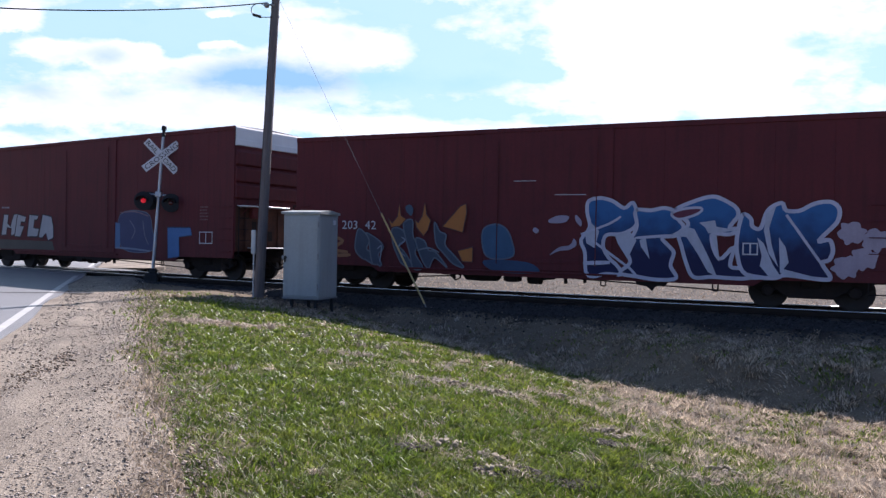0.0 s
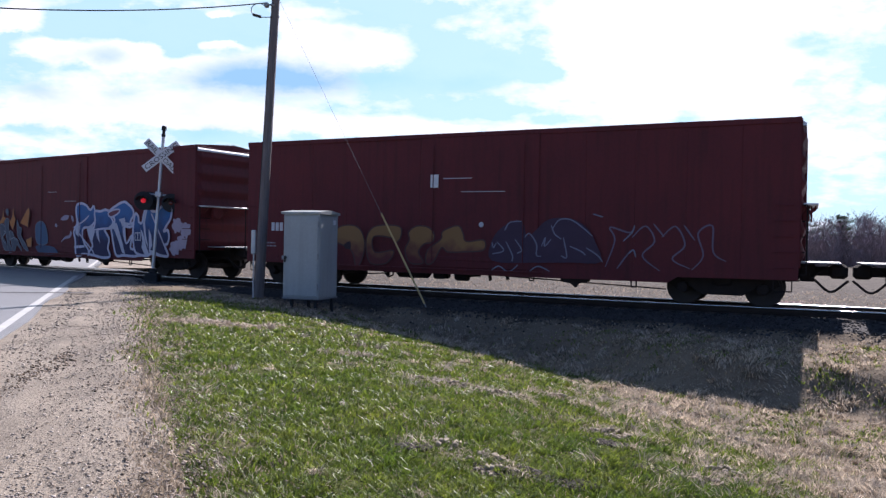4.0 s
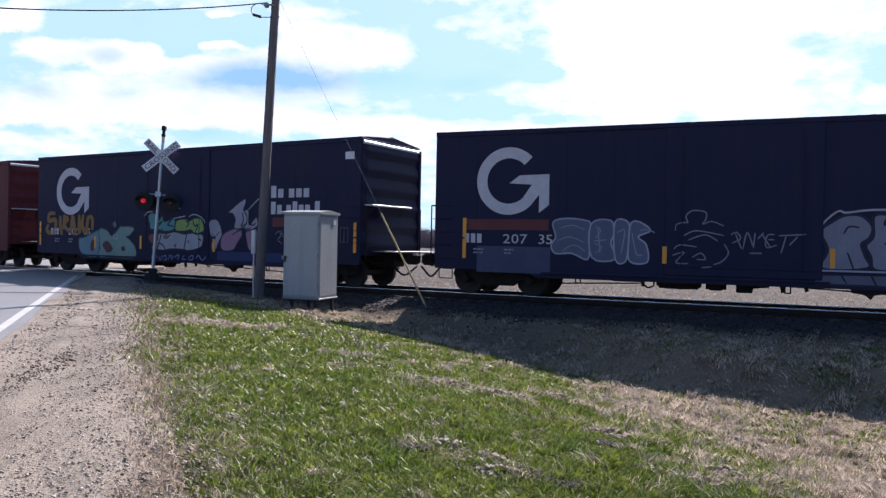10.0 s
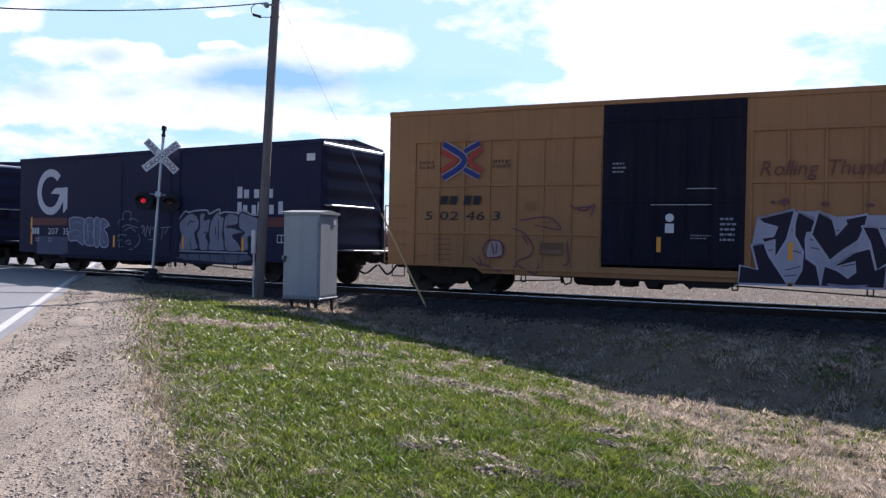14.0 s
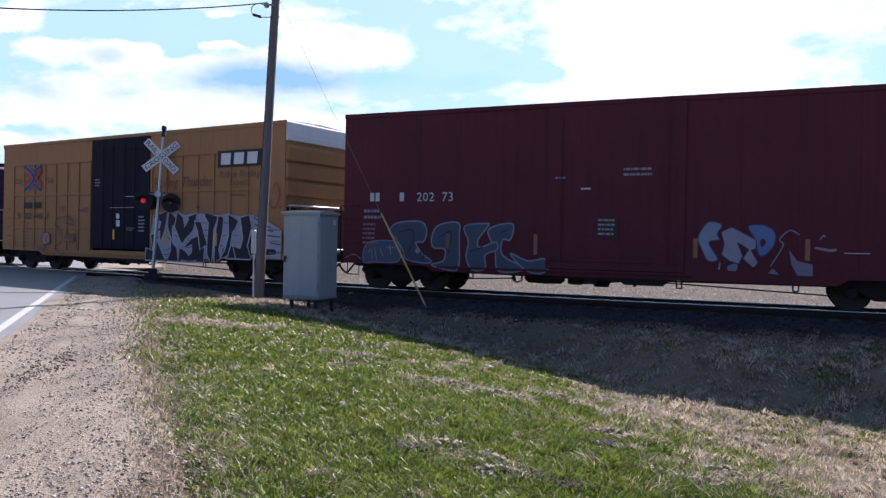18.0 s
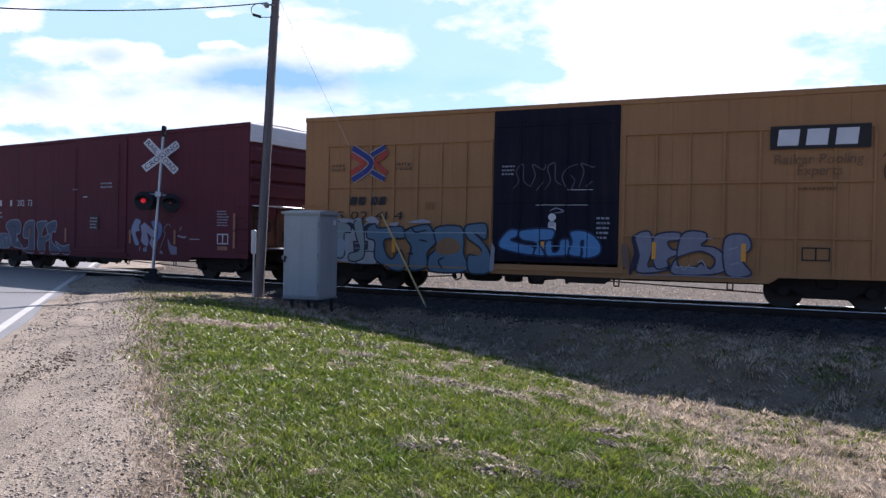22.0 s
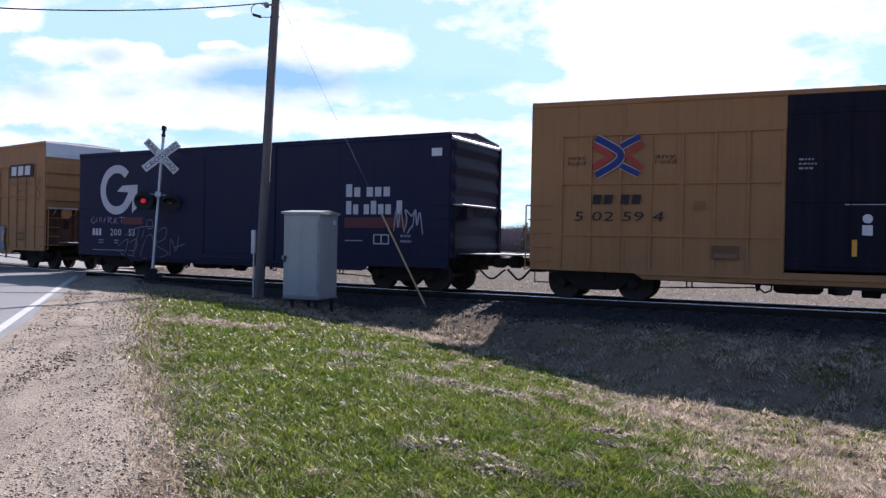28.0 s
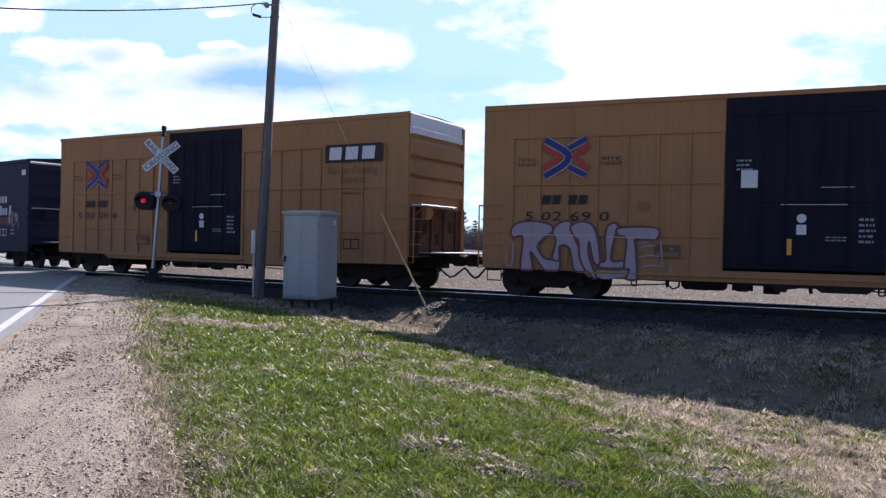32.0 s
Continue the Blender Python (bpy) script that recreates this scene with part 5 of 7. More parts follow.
for way in (
    "26,29 31,33 29,10",
    "54,47 58,42 50,31 59,19",
):
    p.stroke(way, (0.26, 0.3, 0.36), 0.02)
p.stroke("72,28 85,32 97,26", (0.2, 0.23, 0.28), 0.02)

p = Mural(CARS[1], "blue wild lettering", -0.4, 6.6, 0.6, 2.5, 0.056, 200)
for way in (
    "42,98 50,102 59,98 67,89 73,96 76,80 75,66 66,56 55,54 53,39 57,25 63,15 66,4 55,4 46,0 41,6 40,31 37,47 43,64 41,84",
    "75,86 85,86 94,89 101,85 103,76 107,66 103,55 93,52 98,41 101,33 99,17 103,2 91,-1 77,2 65,6 72,20 68,40 74,56 76,68",
    "101,86 113,97 125,103 133,98 140,89 141,79 136,65 143,64 136,57 125,56 130,27 139,42 137,19 145,16 156,4 141,4 126,5 114,4 109,22 106,41 104,57 110,68 107,76",
    "144,81 149,76 150,67 155,65 159,86 167,95 170,86 178,86 186,94 195,96 200,88 199,73 192,58 189,50 195,52 197,40 195,29 191,25 196,9 191,4 171,10 165,6 156,2 145,12 141,35 141,57",
):
    p.shape(way, BLUE_FADE, (0.56, 0.56, 0.68), 0.045)
for way in (
    "71,60 76,48 70,24 63,44 61,54",
    "78,48 82,52 85,25 79,40",
    "100,57 109,66 114,63 118,49 125,23 129,5 123,11 116,34 109,53 101,54",
    "124,57 128,57 130,29",
    "117,71 127,74 128,66 143,62 123,58 121,65",
    "153,54 157,47 163,21 168,7 161,6 155,20 156,32",
    "158,82 164,92 160,65 162,43 166,19 160,35 157,62",
    "166,54 170,43 172,25 169,17 191,7 195,5 171,8 167,13",
    "44,70 50,59 47,37 41,43 40,55",
):
    p.shape(way, (0.5, 0.52, 0.62), None, 0, False)
p.shape("99,82 107,88 118,89 116,82 104,75", (0.16, 0.04, 0.07), (0.56, 0.56, 0.68), 0.03)
p.stroke("170,81 177,62 185,40 193,18 196,12", (0.56, 0.56, 0.68), 0.03, False)
p.stroke("37,55 56,68 65,78", (0.56, 0.56, 0.68), 0.03)
p.stroke("45,47 72,12 77,2", (0.56, 0.56, 0.68), 0.03, False)
p.stroke("75,51 100,55", (0.56, 0.56, 0.68), 0.035)
p.stroke("39,17 58,19", (0.56, 0.56, 0.68), 0.05)
for way in (
    "13,73 20,79 28,78 25,70 15,69",
    "1,59 3,63 6,59 4,55",
    "14,26 21,37 29,40 32,49 34,41 29,34 21,32",
    "33,80 37,73 37,65 33,72",
):
    p.shape(way, (0.36, 0.32, 0.42), None, 0)

p = Mural(CARS[2], "ochre lettering", -5.0, 0.2, 0.6, 1.8, 0.056, 200)
for way in (
    "19,74 23,93 36,101 49,97 56,80 59,50 54,12 48,5 42,41 23,59 20,66",
    "62,77 70,97 86,102 103,97 103,72 97,60 93,72 70,74 72,38 95,43 87,14 67,12 61,46",
    "113,86 122,100 136,98 143,82 141,64 132,60 125,41 131,17 115,16 109,44 114,69",
    "153,89 170,102 176,86 180,67 199,71 199,49 177,44 159,43 152,52 142,18 134,17 136,46 151,71",
):
    p.shape(way, OCHRE_FADE, (0.1, 0.05, 0.05), 0.02)
p.shape("33,55 40,62 41,45 34,45", (0.05, 0.03, 0.04), None, 0)
p.shape("-2,47 19,50 19,9 2,2", (0.13, 0.03, 0.035), None, 0)

p = Mural(CARS[2], "navy outline lettering", 0.4, 4.2, 0.6, 2.1, 0.056, 200)
p.shape("1,58 19,83 43,91 53,65 80,93 112,95 134,79 145,56 152,24 113,22 68,20 1,21", (0.062, 0.036, 0.066), None, 0)
for way in (
    "19,74 26,88 43,90",
    "8,54 18,39 1,33",
    "21,55 31,31 30,21",
    "34,59 44,41 37,35",
    "48,63 55,69 65,51 65,33 72,31",
    "72,48 77,63 76,48 85,60",
    "87,78 96,93 112,93 129,79 141,66",
    "102,63 107,31 99,33",
    "111,49 126,41 132,35",
    "133,47 148,35 155,24",
    "85,84 90,69 99,61",
    "141,103 154,98",
    "181,59 192,74 195,85",
    "188,39 194,45 197,34",
    "-1,2 11,12 26,3 39,15",
    "56,5 68,14 84,6",
    "1,53 3,44 7,52",
):
    p.stroke(way, (0.2, 0.21, 0.28), 0.018)

p = Mural(CARS[3], "gold tag", -7.1, -4.3, 1.4, 2.2, 0.012, 200)
for way in (
    "36,96 10,94 7,61 37,65 34,15 11,5 -2,20 7,44",
    "59,85 59,39 67,-4",
    "77,91 73,21",
    "79,80 91,69 76,45 96,11",
    "112,91 105,6",
    "114,85 127,-5",
    "108,40 125,40",
    "141,91 141,4 151,64",
    "159,91 154,46 167,0",
    "181,86 174,36 182,0",
    "184,81 196,70 197,20",
):
    p.stroke(way, (0.29, 0.16, 0.045), 0.085)

p = Mural(CARS[3], "mint bubble lettering", -5.1, -2.0, 0.6, 1.9, 0.02, 200)
p.shape("-1,48 20,53 54,67 74,69 74,3 10,2", (0.15, 0.29, 0.33), (0.05, 0.1, 0.1), 0.02)
p.shape("75,77 103,74 122,59 150,84 158,84 180,85 199,79 183,61 171,58 184,49 203,30 200,2 121,1 75,1 77,41", (0.2, 0.33, 0.29), (0.05, 0.1, 0.1), 0.02)
for way in (
    "43,32 51,48 59,37 55,17 46,17",
    "88,34 104,45 121,31 124,20 105,13",
    "153,25 163,32 170,23 161,18",
):
    p.shape(way, (0.11, 0.03, 0.05), None, 0)
p.stroke("130,65 125,54 141,52 139,65", (0.4, 0.42, 0.42), 0.02)
p.stroke("74,41 81,15", (0.05, 0.12, 0.2), 0.03)
p.stroke("121,95 134,84 131,98 128,82", (0.4, 0.38, 0.42), 0.012)

p = Mural(CARS[3], "teal and green lettering", -1.4, 1.6, 0.6, 2.3, 0.062, 200)
p.shape("24,24 47,52 71,52 100,56 129,52 155,54 185,52 193,42 183,26 147,19 127,21 89,21 60,18 22,22", (0.4, 0.42, 0.46), (0.02, 0.03, 0.05), 0.03)
p.shape("15,48 41,51 46,38 27,32 16,38", (0.24, 0.08, 0.05), None, 0)
p.shape("10,85 19,93 40,90 47,79 59,88 65,76 98,81 100,61 71,55 50,58 20,60 15,71", (0.1, 0.33, 0.34), (0.02, 0.03, 0.05), 0.03)
p.shape("102,58 105,77 134,81 145,77 157,81 176,83 187,78 193,59 174,52 160,54 151,59 129,56", (0.26, 0.4, 0.12), (0.02, 0.03, 0.05), 0.03)
for way in (
    "59,61 52,41 42,19",
    "141,59 130,19",
    "62,48 71,42 86,49",
    "42,19 48,32 63,28 72,16",
    "31,74 47,71 59,76 41,62",
    "71,76 88,79 77,69 97,66",
    "134,77 145,72 137,64",
    "157,80 163,67 173,70 166,54",
    "174,44 185,39",
    "195,59 191,39 186,23",
):
    p.stroke(way, (0.02, 0.03, 0.05), 0.025)
for way in (
    "67,48 74,51 79,43 71,41",
    "98,30 107,32 104,24",
    "142,39 148,38 145,32",
):
    p.shape(way, (0.3, 0.12, 0.14), None, 0)
for way in (
    "-3,86 10,94 25,95",
    "145,85 159,89 179,86 193,78 195,72",
    "94,81 134,86",
    "77,101 118,101",
):
    p.stroke(way, (0.4, 0.42, 0.46), 0.02)
for way in (
    "23,1 33,11 45,3",
    "49,6 55,-1 60,9",
    "63,4 72,9 75,0 65,1",
    "81,0 87,10 93,1 95,10",
    "99,5 116,11 111,0",
    "133,10 127,3 139,2",
    "147,6 159,11 160,3 149,2 147,6",
    "170,5 178,11 189,2 201,9",
):
    p.stroke(way, (0.16, 0.2, 0.42), 0.022)

p = Mural(CARS[3], "pink and grey lettering", 1.7, 4.0, 1.0, 2.6, 0.02, 200)
p.shape("-2,56 31,58 49,32 37,15 25,0 8,1 10,15 24,23 4,28", (0.36, 0.35, 0.4), (0.03, 0.03, 0.06), 0.02)
p.stroke("10,31 22,26 39,35", (0.02, 0.03, 0.05), 0.015)
p.shape("43,6 51,29 88,41 117,42 126,29 108,13 94,0 60,-3", (0.36, 0.2, 0.29), (0.02, 0.03, 0.05), 0.025)
p.shape("140,36 177,42 191,24 198,2 155,-1 143,17", (0.38, 0.22, 0.3), (0.02, 0.03, 0.05), 0.025)
p.shape("124,71 148,78 151,49 177,65 181,46 135,39", (0.33, 0.32, 0.39), (0.02, 0.03, 0.05), 0.02)
p.shape("72,74 129,99 138,94 130,78 143,65 135,46 97,42 99,61 87,72", (0.38, 0.38, 0.44), (0.02, 0.03, 0.05), 0.02)
for way in (
    "124,74 130,58 121,46 139,52",
    "157,65 161,49 177,53",
    "88,29 117,39 158,42",
    "158,33 166,27 179,38",
    "117,23 130,26 126,13 141,17",
):
    p.stroke(way, (0.02, 0.03, 0.05), 0.022)
p.stroke("148,79 193,103 203,98", (0.35, 0.34, 0.4), 0.02)

p = Mural(CARS[3], "pale yellow dome doodle", 5.0, 6.5, 0.6, 1.9, 0.018, 100)
p.shape("1,8 11,32 29,38 55,35 76,39 90,31 103,9 -3,1", (0.4, 0.38, 0.2), (0.05, 0.05, 0.04), 0.02)
p.shape("29,48 27,66 39,79 55,83 71,72 77,56 74,42 52,37 36,40", (0.42, 0.4, 0.22), (0.05, 0.05, 0.04), 0.022)
p.shape("41,95 46,98 50,93 46,88", (0.34, 0.33, 0.3), None, 0)
p.stroke("28,32 25,15", (0.05, 0.05, 0.04), 0.02)
p.stroke("71,34 76,18 85,22", (0.05, 0.05, 0.04), 0.022)
p.stroke("41,52 58,52", (0.05, 0.05, 0.04), 0.016)

p = Mural(CARS[4], "silver outlined lettering", -4.5, -2.0, 1.0, 2.0, 0.012, 200)
for way in (
    "3,93 29,103 67,99 80,89 78,53 75,2 43,16 9,15 0,36 9,57",
    "80,89 118,99 126,69 120,44 129,4 83,7",
    "127,94 153,94 154,50 149,0 129,4",
    "158,92 175,95 195,75 172,60 188,40 190,-1 157,0 154,45",
):
    p.shape(way, (0.13, 0.15, 0.22), (0.4, 0.42, 0.5), 0.02)
for way in (
    "17,78 42,86 68,76",
    "13,47 38,57 68,43",
    "22,21 47,37 69,22",
    "89,84 99,74 89,53",
    "87,43 102,33 90,18",
):
    p.stroke(way, (0.28, 0.3, 0.37), 0.014)
for way in (
    "94,79 99,18",
    "131,69 146,74 140,19",
    "160,70 169,20 181,16",
    "175,75 191,77 203,70",
    "86,48 111,51",
):
    p.stroke(way, (0.3, 0.32, 0.4), 0.014)

p = Mural(CARS[4], "thin sprayed tag", -1.5, 1.3, 0.9, 2.2, 0.058, 200)
for way in (
    "1,66 3,77 15,81 21,81 18,92 28,102 48,100 50,88 45,78 59,83 78,75",
    "15,57 35,66 79,58",
    "22,49 49,59 69,48",
    "-1,32 9,40 36,37",
    "-3,21 16,27 3,8 23,7",
    "29,18 43,26 50,15 36,15",
    "79,43 86,27 76,12 63,6",
    "44,0 60,2",
    "89,60 98,64 104,53 91,45",
    "96,62 106,35",
    "108,35 114,64 124,38",
    "126,64 124,38",
    "130,53 139,64",
    "136,62 149,39",
    "155,61 144,59 143,39 159,43",
    "146,52 155,52",
    "161,59 201,62",
    "172,59 165,29",
    "189,58 177,43",
    "118,28 137,28",
):
    p.stroke(way, (0.24, 0.25, 0.32), 0.016)

p = Mural(CARS[4], "silver block lettering", 1.5, 5.6, 0.5, 2.3, 0.012, 200)
p.shape("1,18 162,21 174,6 130,2 56,6 0,6", (0.13, 0.14, 0.2), (0.03, 0.03, 0.06), 0.02, False)
for way in (
    "4,71 16,83 29,91 44,90 54,77 51,63 44,56 48,41 50,27 7,25 12,46 10,57",
    "55,90 68,91 65,80 76,83 81,76 78,61 70,52 75,41 74,26 56,26 53,41 48,54 55,66",
    "79,74 87,88 99,96 100,89 112,83 112,75 107,58 111,39 113,26 77,26 78,44 76,52",
    "114,89 138,89 141,73 114,68 128,67 140,64 152,58 129,53 139,43 148,27 115,26 110,53 108,64",
    "144,92 165,89 183,84 196,84 195,63 186,44 180,41 171,49 162,50 163,30 150,28 147,51 154,58 142,67",
):
    p.shape(way, (0.24, 0.25, 0.31), (0.03, 0.03, 0.06), 0.03)
for way in (
    "27,68 32,77 42,76",
    "31,46 37,26",
    "97,81 98,44",
    "90,69 92,53",
    "25,19 31,8",
    "54,18 59,6",
    "78,19 81,6",
    "110,19 113,4",
    "143,20 141,6",
    "65,57 72,58",
):
    p.stroke(way, (0.03, 0.03, 0.06), 0.02)
p.stroke("0,23 81,23 162,23", (0.4, 0.42, 0.5), 0.02, False)
p.stroke("0,69 11,86 22,96 29,94 49,97 72,97 77,91 99,99 101,91 111,94 138,93 149,98 170,89 199,88 197,68 191,44 182,39", (0.42, 0.44, 0.5), 0.025)

p = Mural(CARS[5], "black and white lettering", 1.4, 6.7, 0.5, 2.5, 0.064, 200)
p.shape("9,44 13,80 42,86 61,86 74,80 93,82 110,82 134,79 151,82 172,77 193,80 198,27 139,9 36,6 19,20", (0.44, 0.44, 0.52), None, 0, False)
for way in (
    "18,72 27,68",
    "19,40 26,43",
    "36,20 48,25",
    "39,43 49,39",
    "33,13 45,15",
    "71,66 79,64",
    "54,55 62,52",
    "55,46 65,43",
    "78,26 88,29",
    "95,71 110,67",
    "109,56 116,54",
    "110,47 116,46",
    "143,68 150,66",
    "138,46 147,48",
    "145,27 152,31",
    "137,31 143,31",
    "39,66 42,64",
):
    p.stroke(way, (0.1, 0.08, 0.12), 0.012, False)
for way in (
    "14,78 42,88 37,55 28,34 27,54 19,50 17,56 26,58 29,68 18,72",
    "9,47 19,50 23,36 36,9 38,2 -1,3 0,24 14,20",
    "45,86 62,73 60,62 52,62 51,55 52,34 60,26 63,-1 42,2 48,20 49,41 42,59 42,72",
    "60,86 71,77 74,60 81,73 80,78 96,83 95,71 90,54 78,42 69,32 55,60",
    "70,24 87,42 100,47 102,30 111,28 109,2 63,-1 65,26 75,22 83,14 88,20 88,31",
    "92,70 104,69 112,43 121,26 111,30 103,23 98,52",
    "111,84 134,78 127,56 125,13 122,2 115,17 115,41 117,67 110,77",
    "134,79 144,76 142,52 136,24 139,9 128,3 128,42",
    "151,82 169,71 164,59 159,52 156,31 151,15 139,8 146,25 152,48",
    "171,76 186,80 191,62 184,32 190,8 165,6 160,31 172,28 176,43",
):
    p.shape(way, (0.02, 0.015, 0.034), (0.5, 0.48, 0.56), 0.026, False)
p.stroke("68,6 83,4 97,6", (0.3, 0.26, 0.36), 0.03)
p.stroke("159,48 172,48 172,36 158,37", (0.3, 0.28, 0.34), 0.014, False)
for way in (
    "30,97 35,101 38,96 34,92",
    "61,93 66,97 68,92",
    "94,92 99,95 101,91",
    "23,96 26,98 27,93",
):
    p.shape(way, (0.22, 0.085, 0.085), None, 0)

p = Mural(CARS[5], "purple line doodle", -6.8, -2.0, 0.6, 2.4, 0.064, 200)
p.shape("85,24 87,43 95,46 100,43 101,26", (0.42, 0.33, 0.3), None, 0)
for way in (
    "83,22 80,34 87,47 101,44 102,26 83,21",
    "113,65 126,58 136,41 134,27 120,18 115,0",
    "124,55 131,41",
    "78,13 101,2",
    "118,14 139,1 143,16",
    "120,76 152,81 166,64 138,70",
    "173,48 175,19 169,14",
    "90,43 93,26",
    "96,43 95,27",
    "175,98 190,90 201,99 197,82",
    "179,93 197,96",
    "66,22 78,10 75,25",
):
    p.stroke(way, (0.2, 0.07, 0.1), 0.02)
for way in (
    "22,47 42,48",
    "22,39 42,40",
    "22,32 42,33",
    "22,24 42,25",
    "22,17 43,18",
    "-2,21 14,23",
    "142,73 161,74",
):
    p.stroke(way, (0.28, 0.13, 0.08), 0.012, False)

p = Mural(CARS[6], "slate blue lettering", -7.6, -1.6, 0.6, 1.9, 0.012, 200)
p.shape("19,13 19,41 27,58 54,57 56,18 30,14", (0.1, 0.13, 0.19), (0.25, 0.28, 0.34), 0.014)
for way in (
    "23,32 27,41 28,20",
    "36,45 40,23",
    "46,52 48,30",
    "30,47 33,18",
    "42,46 53,46",
    "-1,22 9,29 16,19",
):
    p.stroke(way, (0.27, 0.3, 0.36), 0.016)
for way in (
    "143,82 151,95 166,98 164,67 157,67 157,36 177,11 163,2 152,8 150,47",
    "164,40 180,26 195,31 199,16 192,2 178,8",
    "121,93 142,99 143,93 134,66 136,50 150,62 152,47 141,35 141,8 129,5 123,30 125,62",
    "89,68 94,92 107,101 116,97 116,73 116,10 107,2 89,12 101,21 102,45 91,48",
    "46,79 53,98 77,102 84,84 81,60 73,58 80,35 89,20 84,15 64,22 60,42 52,67",
):
    p.shape(way, (0.078, 0.100, 0.150), (0.25, 0.28, 0.34), 0.02)
for way in (
    "56,79 69,84 71,63 66,39",
    "78,35 83,48 80,19",
    "96,68 108,81 106,37",
    "91,24 99,28",
    "127,42 139,51",
    "155,82 162,86",
):
    p.stroke(way, (0.04, 0.045, 0.07), 0.02)
p.shape("73,43 76,47 78,39 74,35", (0.3, 0.32, 0.38), None, 0)
p.shape("103,78 106,78 107,47 103,47", (0.3, 0.11, 0.07), None, 0, False)

p = Mural(CARS[6], "pale blue block lettering", -0.3, 4.8, 0.8, 2.2, 0.014, 200)
p.shape("88,57 95,81 102,84 109,78 105,64 107,54 98,49 106,22 97,19 91,41", (0.26, 0.31, 0.43), (0.08, 0.06, 0.1), 0.015)
p.shape("131,77 144,79 153,68 153,48 146,31 140,31 137,55", (0.14, 0.21, 0.44), (0.08, 0.06, 0.1), 0.015)
p.shape("141,52 144,57 146,51 143,43", (0.09, 0.03, 0.06), None, 0)
p.shape("108,67 117,76 138,55 138,41 134,38 140,18 136,9 127,24 132,39 122,51 127,29 124,15 116,19 109,29 111,48", (0.31, 0.3, 0.4), (0.08, 0.06, 0.1), 0.015, False)
p.shape("115,11 122,15 122,4 115,4", (0.22, 0.24, 0.34), None, 0)
for way in (
    "165,39 172,22 184,17 184,-1 172,-1 167,16",
    "148,1 152,9 158,-1",
):
    p.shape(way, (0.25, 0.22, 0.3), None, 0, False)
for way in (
    "150,12 160,46 157,56 165,71 173,64",
    "189,56 192,64 193,60",
):
    p.stroke(way, (0.3, 0.27, 0.34), 0.014)
p.stroke("185,44 197,40 202,42", (0.3, 0.27, 0.34), 0.03)
p.stroke("108,16 107,5", (0.3, 0.3, 0.4), 0.02)
for way in (
    "0,49 8,53 6,43",
    "29,66 40,65",
    "4,99 9,95 12,83 16,100",
    "4,68 8,61 4,59",
    "54,34 58,34",
):
    p.stroke(way, (0.3, 0.27, 0.34), 0.012)

p = Mural(CARS[7], "pale and black ring lettering", -6.9, -5.1, 0.7, 2.0, 0.064, 100)
p.shape("-2,26 1,83 18,99 50,97 61,79 78,95 93,92 99,5 16,8", (0.35, 0.37, 0.39), None, 0)
p.stroke("2,26 6,68 22,86 47,84 61,62 63,23", (0.02, 0.03, 0.05), 0.07)
p.stroke("68,28 68,69 78,85 93,82", (0.02, 0.03, 0.05), 0.06)
p.shape("53,15 72,28 94,25 91,2 58,1", (0.42, 0.44, 0.45), (0.02, 0.03, 0.05), 0.015)
p.shape("49,51 77,52 77,32 51,28", (0.05, 0.05, 0.07), None, 0, False)
for way in (
    "53,46 73,46",
    "53,35 67,36",
):
    p.stroke(way, (0.3, 0.3, 0.34), 0.012, False)
p.shape("16,47 29,58 37,38 27,17 12,22", (0.3, 0.38, 0.44), None, 0)

p = Mural(CARS[7], "teal grey block lettering", -6.6, -1.7, 0.6, 2.0, 0.066, 200)
for way in (
    "-1,89 18,88 21,72 12,68 13,25 1,24",
    "25,92 36,94 40,30 31,14 19,15 20,29 33,37 28,64",
):
    p.shape(way, (0.26, 0.33, 0.32), (0.03, 0.04, 0.06), 0.02)
for way in (
    "43,81 53,90 58,81 85,85 91,74 91,62 66,58 68,31 76,20 86,39 93,6 82,-3 62,-2 53,23 53,54 43,61",
    "93,78 119,89 127,74 131,56 120,34 120,7 101,-1 97,17 100,44 94,59",
    "129,82 159,86 164,61 164,35 168,2 125,-2 122,26 131,45",
    "165,86 179,92 190,89 189,61 175,76 186,58 195,33 193,0 171,-1 169,31 180,32 184,44 168,64",
):
    p.shape(way, (0.12, 0.2, 0.27), (0.03, 0.04, 0.06), 0.024)
for way in (
    "133,56 145,64 157,57 159,39 143,31 131,37",
    "173,36 177,41 185,38 180,31",
):
    p.shape(way, (0.3, 0.16, 0.08), None, 0)
# not lettering: the belt rail's highlight, painted as a pale line
p.stroke("0,74 43,73 91,72 157,74 189,74", (0.32, 0.4, 0.44), 0.014, False)
for way in (
    "5,94 17,98 16,91",
    "40,98 50,104 59,92 48,92",
    "71,89 83,93 80,85",
    "95,93 114,99 124,93 109,91",
    "25,98 33,101 35,96",
):
    p.shape(way, (0.42, 0.42, 0.46), None, 0)
for way in (
    "99,44 101,29",
    "110,59 120,56",
    "141,26 134,19 139,4",
    "96,32 103,31",
    "100,85 105,74 119,78",
):
    p.stroke(way, (0.03, 0.04, 0.06), 0.024)
p.shape("196,58 200,47 199,4 194,2", (0.33, 0.33, 0.36), None, 0, False)

